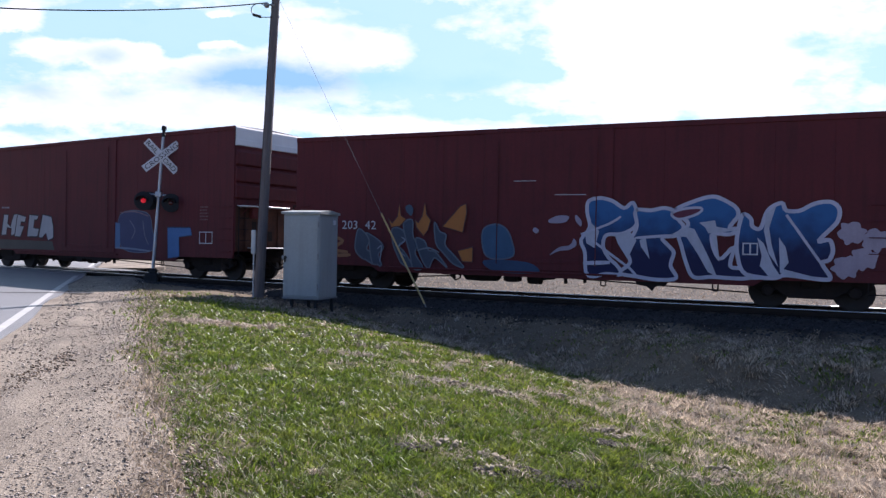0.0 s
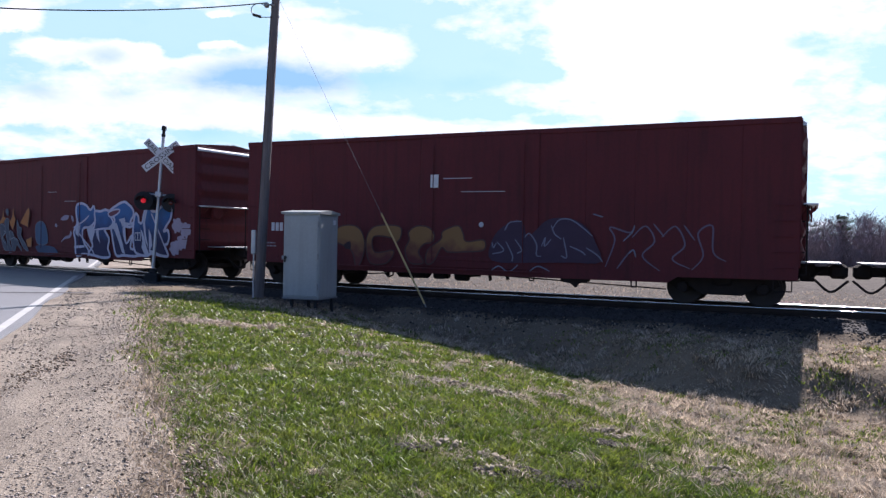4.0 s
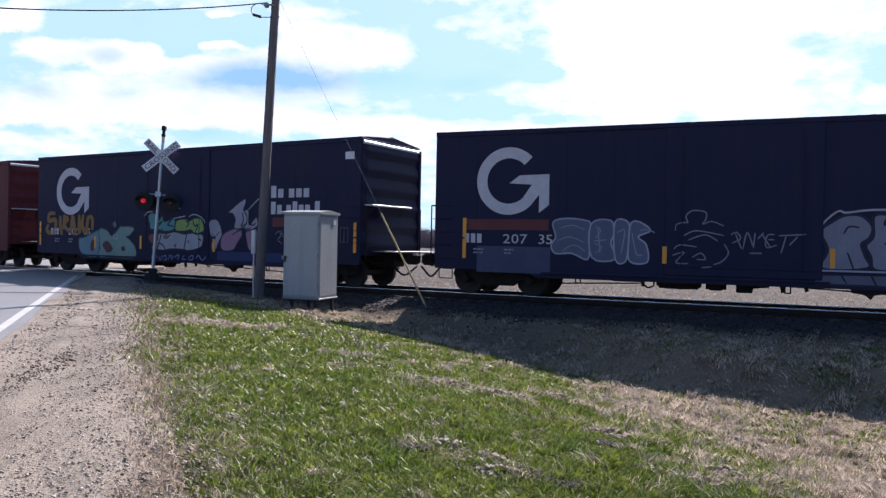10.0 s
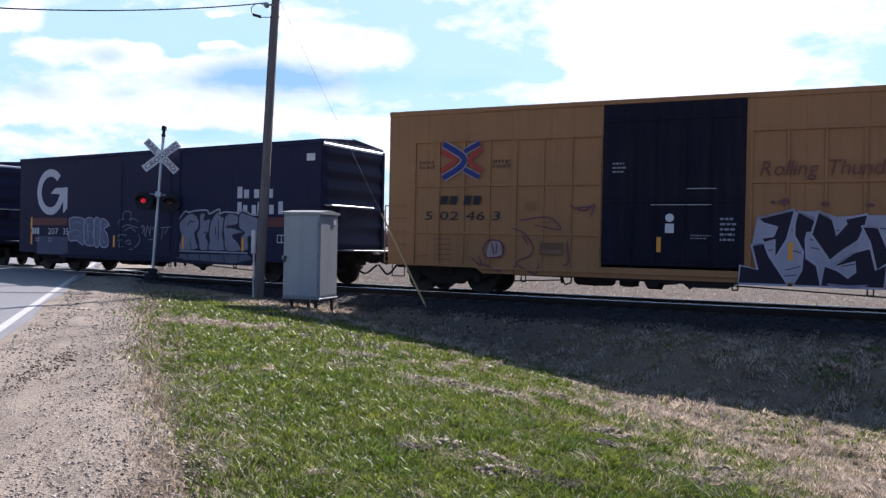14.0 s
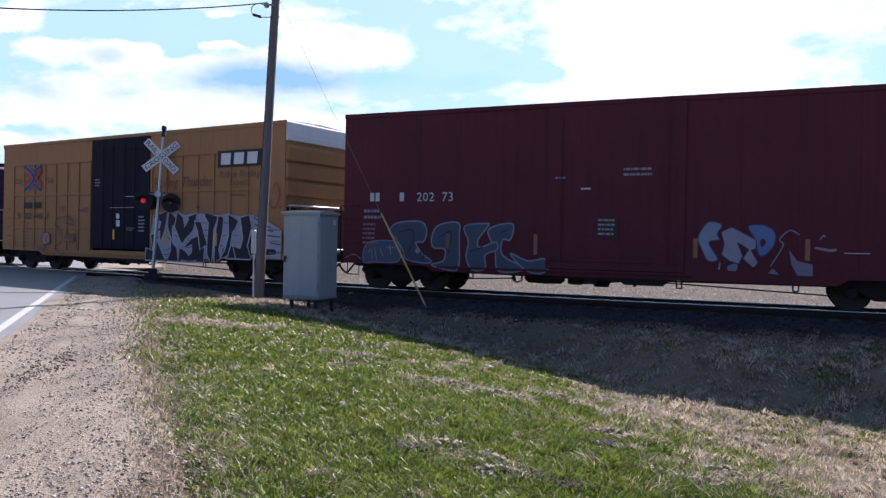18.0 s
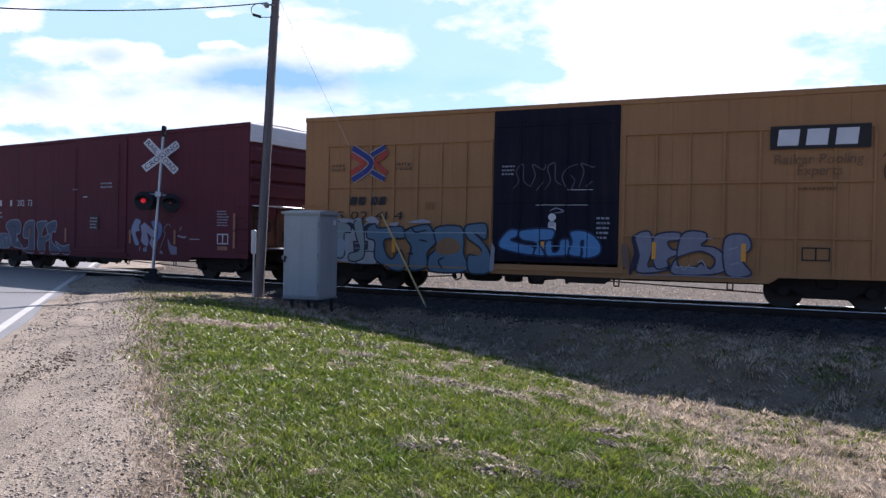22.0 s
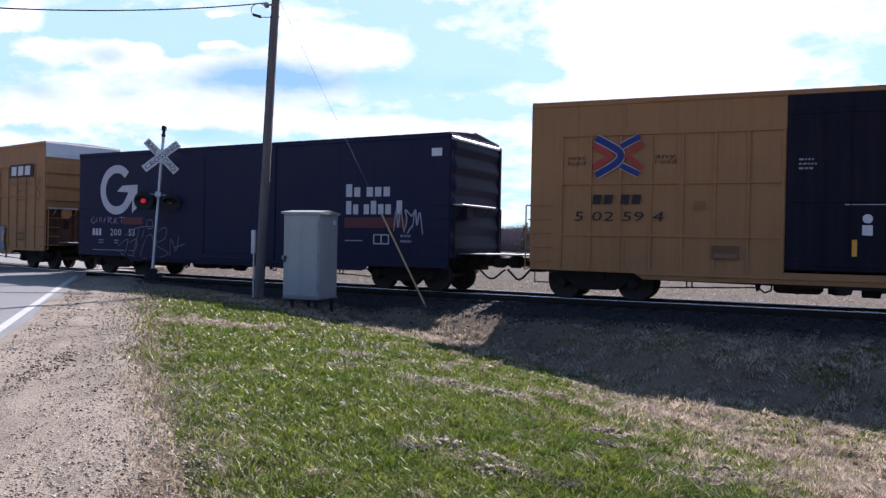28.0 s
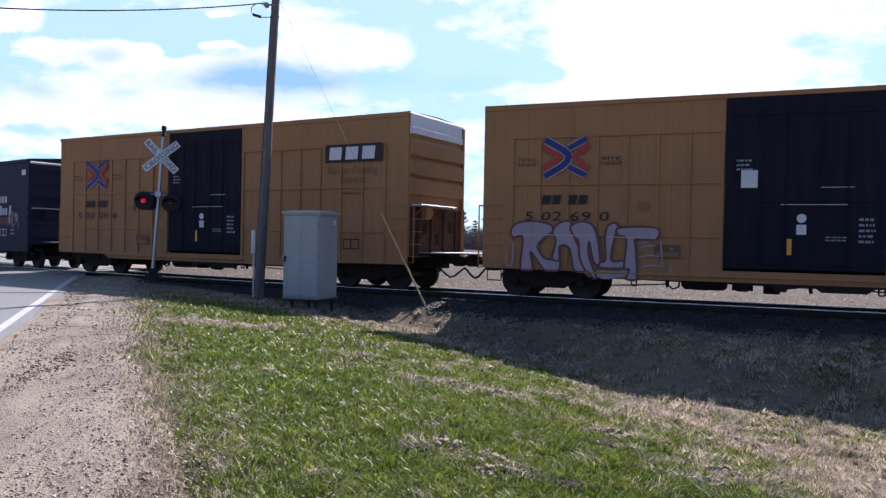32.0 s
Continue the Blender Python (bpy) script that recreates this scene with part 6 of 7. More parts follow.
p = Mural(CARS[7], "bright blue lettering", -1.6, 1.1, 1.1, 2.3, 0.068, 200)
for way in (
    "0,27 19,52 39,52 37,38 24,31 41,25 70,16 67,-1 8,10 2,18",
    "44,52 107,55 105,32 81,28 93,0 70,1 76,24 45,32",
    "93,26 105,31 108,8 119,12 122,32 139,33 138,3 112,-2 95,0",
    "140,49 162,53 184,44 199,21 192,1 163,-3 166,30 161,26 163,0 138,3 144,29",
):
    p.shape(way, (0.1, 0.28, 0.54), (0.02, 0.04, 0.1), 0.025)
p.stroke("0,18 43,18 133,20 191,17", (0.16, 0.36, 0.6), 0.012, False)
p.shape("99,71 110,71 110,61 99,60", (0.5, 0.5, 0.54), None, 0, False)
p.stroke("101,93 113,99 127,92 110,89", (0.3, 0.3, 0.36), 0.016)

p = Mural(CARS[7], "silver grey lettering", 1.6, 4.5, 0.7, 1.7, 0.066, 200)
p.shape("15,87 25,92 27,41 15,-2 12,8 19,50", (0.03, 0.03, 0.06), None, 0)
for way in (
    "21,92 45,102 49,56 43,18 72,33 72,11 26,4 28,46",
    "53,93 90,102 93,84 74,79 81,61 99,62 99,53 75,38 75,20 57,14 50,42",
    "96,98 130,103 134,85 126,72 146,68 160,50 159,10 85,2 84,34 99,48 126,58 147,41 141,18 126,31 118,22 90,25",
    "161,88 192,98 201,69 187,43 202,8 165,6",
):
    p.shape(way, (0.26, 0.26, 0.32), (0.05, 0.05, 0.08), 0.02)
p.stroke("23,-2 94,0 202,0", (0.3, 0.27, 0.3), 0.014, False)
# pale stroke at belt rail height, painting the light along the rail
p.stroke("19,92 72,88 143,88", (0.34, 0.33, 0.38), 0.014, False)
for way in (
    "94,25 100,14 109,26",
    "121,31 128,36 136,16",
    "85,20 118,20",
    "167,64 181,69",
    "170,29 184,34",
):
    p.stroke(way, (0.38, 0.38, 0.43), 0.014)
p.shape("-1,68 9,64 12,17 2,17", (0.22, 0.13, 0.1), None, 0)

p = Mural(CARS[8], "thin chalk tag", -7.0, -2.2, 0.6, 2.0, 0.014, 200)
for way in (
    "60,24 74,6 82,47 60,29",
    "76,56 103,76 143,80",
    "106,76 93,3",
    "120,49 110,4 136,10 133,58 120,53",
    "138,49 149,71 162,76 159,50 141,36 167,16 147,4",
    "170,7 172,51 182,21 187,56",
    "178,29 200,39",
    "122,93 132,95 134,77 123,75 122,93",
    "82,6 107,2",
    "87,39 101,48 99,21 85,20",
    "112,49 117,71",
):
    p.stroke(way, (0.25, 0.23, 0.31), 0.012)
for way in (
    "6,103 -1,93 6,86 9,95",
    "13,101 12,88",
    "18,89 21,101 24,88",
    "28,91 32,101 29,86",
    "38,103 39,86",
    "38,101 47,99 40,94 48,86",
    "53,101 51,86 58,101",
    "53,94 60,86",
    "63,101 75,101",
    "69,101 68,86",
):
    p.stroke(way, (0.34, 0.22, 0.3), 0.018)

p = Mural(CARS[10], "mauve block lettering", -7.0, -2.9, 0.5, 2.0, 0.064, 200)
p.shape("112,16 138,17 147,21 147,11 132,5 117,1", (0.44, 0.36, 0.4), None, 0)
for way in (
    "3,79 11,93 33,97 54,91 57,80 47,70 38,54 48,35 66,31 64,14 48,13 36,35 29,44 32,14 17,13 19,69 7,69",
    "57,80 65,94 79,96 84,71 100,19 85,13 78,52 66,55 66,33 57,35 61,64",
    "79,89 95,97 109,84 116,35 114,25 107,34 102,65 102,40 112,3 99,15 91,37 89,65 84,71",
    "121,71 124,90 133,95 136,87 132,69 129,35 143,34 142,22 116,22 116,31 122,35",
    "137,87 169,89 183,85 180,70 157,69 157,57 159,1 147,2 150,21 144,23 146,69 136,75",
):
    p.shape(way, (0.44, 0.36, 0.4), (0.2, 0.075, 0.085), 0.028)
# bright belt rail edge across the letters, a highlight put in as paint
for way in (
    "7,74 59,74 109,74",
    "122,72 146,72 180,71",
):
    p.stroke(way, (0.52, 0.44, 0.46), 0.014, False)
for way in (
    "161,55 170,59 180,59",
    "160,39 172,44 184,42",
    "161,23 174,28 187,27",
    "185,70 188,25",
    "159,63 172,65",
    "0,59 6,59 6,24 -2,23 -1,46",
    "195,26 198,20 194,17",
    "196,55 199,54",
):
    p.stroke(way, (0.4, 0.32, 0.36), 0.02)

p = Mural(CARS[1], "pale blue block with white bars", -7.6, -6.65, 0.7, 1.95, 0.030, 100)
p.shape("2,98 96,100 92,50 98,4 4,2 10,40", (0.19, 0.26, 0.36), (0.04, 0.06, 0.1), 0.02, False)
for way in ("15,85 80,88", "18,66 75,64", "15,45 82,48", "20,24 70,22", "50,92 46,12"):
    p.stroke(way, (0.42, 0.45, 0.5), 0.035, False)
p = Mural(CARS[1], "small orange scrawl", -6.6, -5.7, 0.8, 1.6, 0.030, 100)
for way in ("0,90 60,70 20,40 80,30", "30,95 40,10", "10,15 90,20"):
    p.stroke(way, (0.34, 0.16, 0.08), 0.05)
p = Mural(CARS[5], "black arch over white hatching", 5.2, 7.9, 0.7, 2.0, 0.0625, 200)
p.shape("59,50 70,101 115,103 155,86 184,72 185,5 73,5", (0.44, 0.44, 0.52), None, 0, False)
for way in (
    "92,103 113,94",
    "83,92 109,82",
    "117,90 150,77",
    "121,75 159,69",
    "139,59 179,56",
    "151,41 182,39",
    "160,22 182,20",
    "113,86 116,67",
):
    p.stroke(way, (0.08, 0.06, 0.1), 0.018, False)
p.shape("1,5 -3,27 28,34 48,25 71,50 96,65 116,67 135,52 139,31 164,29 165,14 72,9 38,2", (0.02, 0.015, 0.034), (0.5, 0.48, 0.56), 0.024)
p.stroke("79,5 115,9 152,7", (0.34, 0.3, 0.38), 0.03)
p.stroke("185,73 186,26 200,25", (0.44, 0.42, 0.48), 0.02, False)
p.shape("89,39 95,39 94,22 90,22", (0.16, 0.18, 0.26), None, 0)
# ---------------- utility pole, guy wire, cabinet, crossing signal ----------------
M_wood = material("weathered_pole_wood", (0.205, 0.182, 0.176), (0.108, 0.093, 0.090), 0.9, scale=3, grain=30, amount=0.9, bump=0.5, stretch=(8, 8, 0.6))
M_cable = material("black_cable", (0.02, 0.02, 0.022), None, 0.6, bump=0)
M_wire = material("steel_strand", (0.30, 0.31, 0.33), None, 0.8, 0.2, bump=0)
M_guard = material("faded_yellow_plastic", (0.62, 0.46, 0.20), (0.45, 0.32, 0.14), 0.6, scale=4, grain=30, amount=0.6, bump=0.05)
M_cab = material("grey_enamel", (0.38, 0.41, 0.41), (0.29, 0.315, 0.32), 0.5, scale=1.4, grain=22, amount=0.7, bump=0.05, streaks=0.25, streak_colour=(0.22, 0.21, 0.19))
M_alu = material("aluminium_post", (0.52, 0.54, 0.56), (0.38, 0.40, 0.42), 0.45, 0.6, scale=3, grain=30, amount=0.6, bump=0.06)
M_hood = material("matt_black", (0.02, 0.02, 0.022), None, 0.8, bump=0)
M_lit = material("lit_red_lens", (1.0, 0.03, 0.05), (0.8, 0.02, 0.03), 0.3, glow=0.16, bump=0)
M_unlit = material("dark_red_lens", (0.10, 0.012, 0.012), None, 0.25, bump=0)

POLE_FOOT, POLE_TIP = Vector((-5.135, 21.5, -0.66)), Vector((-4.70, 21.5, 10.4))
pole = thing("utility_pole", "leaning weathered wooden utility pole beside the track", "utility pole")
g = Geo()
N = 14
for i in range(N + 1):
    t = i / N
    p = POLE_FOOT.lerp(POLE_TIP, t)
    r = 0.142 - 0.040 * t + 0.003 * math.sin(9 * t)
    for k in range(14):
        a = 2 * math.pi * k / 14
        g.v.append((p.x + r * math.cos(a), p.y + r * math.sin(a), p.z))
for i in range(N):
    for k in range(14):
        m = (k + 1) % 14
        g.f.append((i * 14 + k, i * 14 + m, (i + 1) * 14 + m, (i + 1) * 14 + k))
g.f.append(tuple(range(N * 14, N * 14 + 14)))
part("shaft", g, M_wood, pole, "weathered brown-grey wooden shaft")


def on_pole(z):
    return POLE_FOOT.lerp(POLE_TIP, (z - POLE_FOOT.z) / (POLE_TIP.z - POLE_FOOT.z))


top = on_pole(7.84)
bracket = part("bracket", Geo().rod(top + Vector((0, -0.1, 0)), top + Vector((-0.20, -0.16, 0.0)), 0.025, 6).soft_box(top.x - 0.28, top.x - 0.16, -0.06 + top.y - 0.14, top.y - 0.02, top.z - 0.06, top.z + 0.06, 0.02), M_steel, pole, "small steel wire bracket")
loop = [(top.x - 0.20 - 0.24 * math.sin(a) * 0.9 - 0.22, top.y - 0.15, top.z - 0.16 - 0.19 * math.cos(a)) for a in [i * 0.5 for i in range(9)]]
part("cable_loop", Geo().tube([(top.x - 0.05, top.y - 0.14, top.z - 0.34)] + loop + [(top.x - 0.2, top.y - 0.15, top.z)], 0.012, 5), M_cable, pole, "slack loop of black cable")
part("splice_case", Geo().rod((top.x - 0.58, top.y - 0.15, top.z - 0.28), (top.x - 0.36, top.y - 0.15, top.z - 0.34), 0.04, 8), M_cable, pole, "black cable splice")
part("staple_cable", Geo().tube([tuple(on_pole(z) + Vector((-0.13 + 0.004 * z, -0.06, 0))) for z in (-0.2, 1.0, 2.5, 4.0, 5.5, 7.5)], 0.011, 5), M_cable, pole)
part("bolt", Geo().rod(top + Vector((-0.13, -0.03, -0.3)), top + Vector((0.13, -0.03, -0.3)), 0.016, 6), M_steel, pole)

line = thing("overhead_cable", "thin black overhead cable sagging between poles", "cable")
a, b = top + Vector((-0.22, -0.12, 0.06)), Vector((-14.6, 13.6, 5.91))
pts = [tuple(a.lerp(b, i / 16) - Vector((0, 0, 0.44 * 4 * (i / 16) * (1 - i / 16)))) for i in range(17)]
part("strand", Geo().tube(pts, 0.016, 5), M_cable, line)

GUY_FOOT, GUY_TOP = Vector((-0.35, 19.851, -0.42)), Vector((-4.83, 21.45, 8.30))
guy = thing("guy_wire", "steel guy wire with a faded yellow plastic guard", "guy wire")
part("strand", Geo().rod(GUY_FOOT, GUY_TOP, 0.0035, 5), M_wire, guy)
w = GUY_TOP - GUY_FOOT
part("guard", Geo().rod(GUY_FOOT + w * 0.022, GUY_FOOT + w * 0.288, 0.025, 10, 0.022), M_guard, guy, "faded yellow plastic guard tube")
part("anchor_rod", Geo().rod(GUY_FOOT - w * 0.02, GUY_FOOT + w * 0.03, 0.014, 6), M_steel, guy)

stake = thing("cable_marker", "slim grey steel stake with a small terminal box", "marker post")
part("stake", Geo().soft_box(-5.150, -5.112, 20.88, 20.92, -0.45, 1.20, 0.008), M_alu, stake)
part("terminal_box", Geo().soft_box(-5.195, -5.075, 20.84, 20.93, 0.95, 1.60, 0.02), M_alu, stake, "small grey terminal box")

# signal cabinet on legs
CAB = Matrix.Translation((-3.30, 19.25, -0.055)) @ Matrix.Rotation(radians(-18.5), 4, "Z")
cab = thing("signal_cabinet", "weathered grey steel signal cabinet standing on short legs", "cabinet", CAB)
W, D, H = 0.49, 0.49, 2.10
body = part("body", Geo().soft_box(-W, W, -D, D, 0, H - 0.04, 0.012), M_cab, cab)
door = part("door", Geo().soft_box(-W + 0.035, W - 0.03, -D - 0.028, -D + 0.002, 0.04, H - 0.10, 0.012), M_cab, cab, "front door in the same grey")
part("handle", Geo().rod((-W + 0.09, -D - 0.04, 0.98), (-W + 0.09, -D - 0.09, 0.98), 0.025, 8).soft_box(-W + 0.07, -W + 0.11, -D - 0.10, -D - 0.075, 0.86, 1.02, 0.008), M_hood, door, "dark latch handle")
part("hasp", Geo().soft_box(-W - 0.02, -W + 0.09, -D - 0.055, -D - 0.03, 0.93, 1.02, 0.006), M_steel, door)
for z in (0.28, 1.02, 1.80):
    part("hinge", Geo().rod((W - 0.02, -D - 0.03, z - 0.07), (W - 0.02, -D - 0.03, z + 0.07), 0.018, 8), M_steel, door)
part("side_panel", Geo().soft_box(W - 0.002, W + 0.012, -D + 0.04, D - 0.04, 0.05, H - 0.10, 0.006), M_cab, cab)
g = Geo()
o = 0.045
rows = [(-D - o - 0.02, H - 0.05), (-D - o - 0.02, H + 0.0), (0, H + 0.055), (D + o, H + 0.0), (D + o, H - 0.05)]
for x in (-W - o, W + o):
    g.v += [(x, y, z) for y, z in rows]
for i in range(5):
    j = (i + 1) % 5
    g.f.append((i, j, 5 + j, 5 + i))
g.f += [(0, 1, 2, 3, 4), (9, 8, 7, 6, 5)]
part("roof", g, M_cab, cab, "shallow overhanging steel roof")
part("vent", Geo().soft_box(W + 0.01, W + 0.03, 0.20, 0.32, H - 0.30, H - 0.18, 0.006), M_white, cab, "small white vent plate")
part("base_frame", Geo().soft_box(-W - 0.02, W + 0.02, -D - 0.02, D + 0.02, -0.035, 0.0, 0.006), M_steel, cab)
for x in (-W + 0.22, W - 0.10):
    for y in (-D + 0.06, D - 0.06):
        part("leg", Geo().soft_box(x - 0.035, x + 0.035, y - 0.035, y + 0.035, -0.62, -0.035, 0.008), M_hood, cab)

# crossing signal
XB = Matrix.Translation((-9.599, 25.5, 0.10)) @ Matrix.Rotation(radians(6.0), 4, "Z") @ Matrix.Rotation(radians(3.45), 4, "Y")
sig = thing("crossing_signal", "leaning railway crossing signal with white crossed boards and red lamps", "crossing signal", XB)
part("base", Geo().soft_box(-0.22, 0.22, -0.22, 0.22, -0.45, 0.06, 0.03).soft_box(-0.12, 0.12, -0.12, 0.12, 0.06, 0.22, 0.03), M_hood, sig, "dark junction base")
part("post", Geo().rod((0, 0, 0.1), (0, 0, 4.62), 0.055, 12, 0.052), M_alu, sig, "grey metal post")
part("bell", Geo().lathe([(4.58, 0.06), (4.64, 0.07), (4.70, 0.05), (4.78, 0.05), (4.82, 0.085), (4.92, 0.08), (4.95, 0.04)], 10, along="z"), M_hood, sig, "dark warning bell on the post top")
for k, (ang, text, depth) in enumerate(((42, "CROSSING", -0.085), (-42, "RAIL  ROAD", -0.07))):
    blade = part("blade", Geo().soft_box(-0.70, 0.70, -0.008, 0.008, -0.125, 0.125, 0.006), M_white, sig, "white board with black letters")
    blade.matrix_basis = Matrix.Translation((0.0, depth, 3.93)) @ Matrix.Rotation(radians(-ang), 4, "Y")
    me = words(text, 0.20)
    co = np.empty(len(me.vertices) * 3)
    me.vertices.foreach_get("co", co)
    co = co.reshape(-1, 3)
    lo, hi = co.min(0), co.max(0)
    co[:, 0] = (co[:, 0] - lo[0]) / (hi[0] - lo[0]) * 1.28 - 0.64
    co[:, 2] = (co[:, 2] - lo[2]) / (hi[2] - lo[2]) * 0.16 - 0.08
    co[:, 1] = -0.011
    me.vertices.foreach_set("co", co.ravel())
    me.materials.append(M_black)
    part("lettering", me, None, blade, "black painted letters")
part("crossarm", Geo().rod((-0.5, -0.02, 2.66), (0.5, -0.02, 2.66), 0.028, 8).soft_box(-0.10, 0.10, -0.11, 0.08, 2.58, 2.76, 0.02), M_alu, sig, "grey cross-arm")
for x, lens in ((-0.44, M_lit), (0.44, M_unlit)):
    lamp = part("lamp", Geo().lathe([(-0.14, 0.30), (-0.13, 0.31), (-0.12, 0.30)], 24, (x, 0, 2.42)).lathe([(-0.12, 0.17), (0.05, 0.15), (0.14, 0.08)], 16, (x, 0, 2.42)), M_hood, sig, "round black signal lamp")
    part("lens", Geo().lathe([(-0.175, 0.02), (-0.17, 0.05), (-0.15, 0.08), (-0.14, 0.08)], 18, (x, 0, 2.42)), lens, lamp, "lit red lens" if lens is M_lit else "dark red lens")
    g = Geo()
    for i in range(12):
        a0, a1 = math.pi * (i / 12), math.pi * ((i + 1) / 12)
        g.poly([(x + 0.17 * math.cos(a0), -0.14, 2.42 + 0.17 * math.sin(a0)), (x + 0.17 * math.cos(a1), -0.14, 2.42 + 0.17 * math.sin(a1)), (x + 0.19 * math.cos(a1), -0.40, 2.42 + 0.15 * math.sin(a1)), (x + 0.19 * math.cos(a0), -0.40, 2.42 + 0.15 * math.sin(a0))])
    part("hood", g, M_hood, lamp, "black visor")
    part("bracket", Geo().rod((x, 0.02, 2.66), (x, 0.06, 2.50), 0.022, 6), M_alu, lamp)
    # the pair that faces the other way
    back = part("lamp", Geo().lathe([(0.34, 0.30), (0.35, 0.31), (0.36, 0.30)], 24, (x + 0.06, 0, 2.44)).lathe([(0.18, 0.08), (0.34, 0.16)], 14, (x + 0.06, 0, 2.44)), M_hood, sig, "back of a signal lamp that faces away")
# ---------------- far woods ----------------
M_twig = material("bare_twigs", (0.235, 0.195, 0.210), (0.150, 0.122, 0.132), 0.95, scale=1, grain=8, island=0.4, bump=0)
M_bark = material("grey_bark", (0.14, 0.115, 0.10), (0.08, 0.065, 0.06), 0.95, scale=4, grain=30, bump=0.3)
M_needle = material("pine_needles", (0.060, 0.088, 0.058), (0.036, 0.052, 0.036), 0.9, scale=2, grain=20, island=0.45, bump=0, sheer=0.35)


def woods():
    """Bare scrub and young trees along the field's far edge."""
    rng = np.random.default_rng(8)
    edge = [(66.0, 60.0), (36.0, 80.0), (24.0, 118.0), (7.0, 200.0), (-30.0, 250.0)]
    P, Q, R = [], [], []
    for (x0, y0), (x1, y1) in zip(edge, edge[1:]):
        n = int(math.hypot(x1 - x0, y1 - y0) * 25)
        t, back = rng.random(n), rng.random(n) ** 1.4 * 18
        base = np.stack([x0 + (x1 - x0) * t + back * 0.5 + rng.normal(0, 0.8, n), y0 + (y1 - y0) * t + back, np.full(n, -0.5)], 1)
        h = rng.uniform(1.6, 5.2, n) * (1 + 0.014 * back)
        tip = base + np.stack([rng.normal(0, 0.1, n) * h, rng.normal(0, 0.1, n) * h, h], 1)
        P.append(base), Q.append(tip), R.append(0.03 + 0.008 * h)
        for j in range(56):
            u = rng.uniform(0.04, 0.97, n)
            p = base + (tip - base) * u[:, None]
            a = rng.uniform(0, 6.283, n)
            ln = (1 - 0.6 * u) * h * rng.uniform(0.16, 0.40, n)
            q = p + np.stack([np.cos(a) * ln, np.sin(a) * ln, ln * rng.uniform(0.5, 1.6, n)], 1)
            P.append(p), Q.append(q), R.append(0.011 + 0.0022 * h)
    P, Q, R = np.concatenate(P), np.concatenate(Q), np.concatenate(R)[:, None]
    a = np.cross(Q - P, np.array([0.3, 1.0, 0.2]))
    a = a / (np.linalg.norm(a, axis=1, keepdims=True) + 1e-9) * R
    V = np.stack([P + a, P - a, Q], 1).reshape(-1, 3)
    T = np.arange(len(V)).reshape(-1, 3)
    me = bpy.data.meshes.new("woods")
    me.from_pydata(V.tolist(), [], T.tolist())
    me.materials.append(M_twig)
    return tagged(new("woods", me), "leafless grey-brown scrub woods along the field's edge", "woods", kind="stuff")


woods()


def conifer(x, y, h, seed, spread=0.26, bare=0.12):
    rng = random.Random(seed)
    t = thing("pine_tree", "dark green pine standing out of the leafless scrub", "tree", Matrix.Translation((x, y, -0.5)), group="pines at the field's edge")
    part("trunk", Geo().rod((0, 0, 0), (0.1, 0, h * 0.96), 0.02 * h, 8, 0.03), M_bark, t)
    g = Geo()
    levels = 10
    for i in range(levels):
        u = bare + (1 - bare) * (i + rng.uniform(-0.35, 0.35)) / (levels - 1)
        z = h * min(max(u, bare), 0.98)
        r = spread * h * max(1 - u, 0.03) ** 0.55 * rng.uniform(0.55, 1.3) + 0.10
        for k in range(7):
            if rng.random() < 0.25:
                continue
            a = k * 0.9 + rng.uniform(-0.5, 0.5)
            ln = r * rng.uniform(0.35, 1.25)
            lift = rng.uniform(0.10, 0.75)
            g.rod((0, 0, z), (math.cos(a) * ln * 0.8, math.sin(a) * ln * 0.8, z + lift * ln * 0.6), 0.03, 4, 0.012)
            # tufts of needles along each upturned limb, thicker towards its tip
            for j in range(30):
                q = rng.random() ** 0.7
                side = rng.uniform(-0.26, 0.26) * ln * (0.3 + 0.7 * q)
                c = Vector((math.cos(a) * ln * q - math.sin(a) * side, math.sin(a) * ln * q + math.cos(a) * side, z + lift * ln * q * q + rng.uniform(-0.10, 0.16)))
                s = rng.uniform(0.12, 0.32) * (0.6 + 0.06 * h)
                g.poly([c + Vector((rng.uniform(-s, s), rng.uniform(-s, s), rng.uniform(-0.35, 0.6) * s)) for _ in range(3)])
    part("crown", g, M_needle, t, "ragged dark needles")
    return t


for k, (x, y, h, s) in enumerate(((29.9, 80, 6.9, 0.40), (27.0, 81, 5.6, 0.40), (40.2, 86, 6.2, 0.42), (43.5, 84, 5.4, 0.45), (24.2, 121, 6.4, 0.42), (5.0, 190, 9.4, 0.34), (8.0, 196, 7.4, 0.4), (16.0, 150, 5.8, 0.4), (50.0, 80, 5.8, 0.4))):
    conifer(x, y, h, 200 + k, s)


# ---------------- grass, stones ----------------
M_blade = material("green_grass_blades", (0.066, 0.124, 0.011), (0.184, 0.212, 0.032), 0.42, scale=2.0, grain=9, amount=0.9, island=0.7, bump=0, sheer=0.5, spec=0.5)
M_straw = material("dead_grass_blades", (0.430, 0.352, 0.262), (0.245, 0.188, 0.138), 0.55, scale=1.5, grain=9, island=0.6, bump=0, sheer=0.4, spec=0.3)


def scatter(n, seed, near=3.6, far=21.0, spread=0.62):
    """Places on the near ground, denser towards the camera."""
    rng = np.random.default_rng(seed)
    d = near * (far / near) ** rng.random(n)
    u = rng.uniform(-spread, spread, n)
    return d * u, d, rng


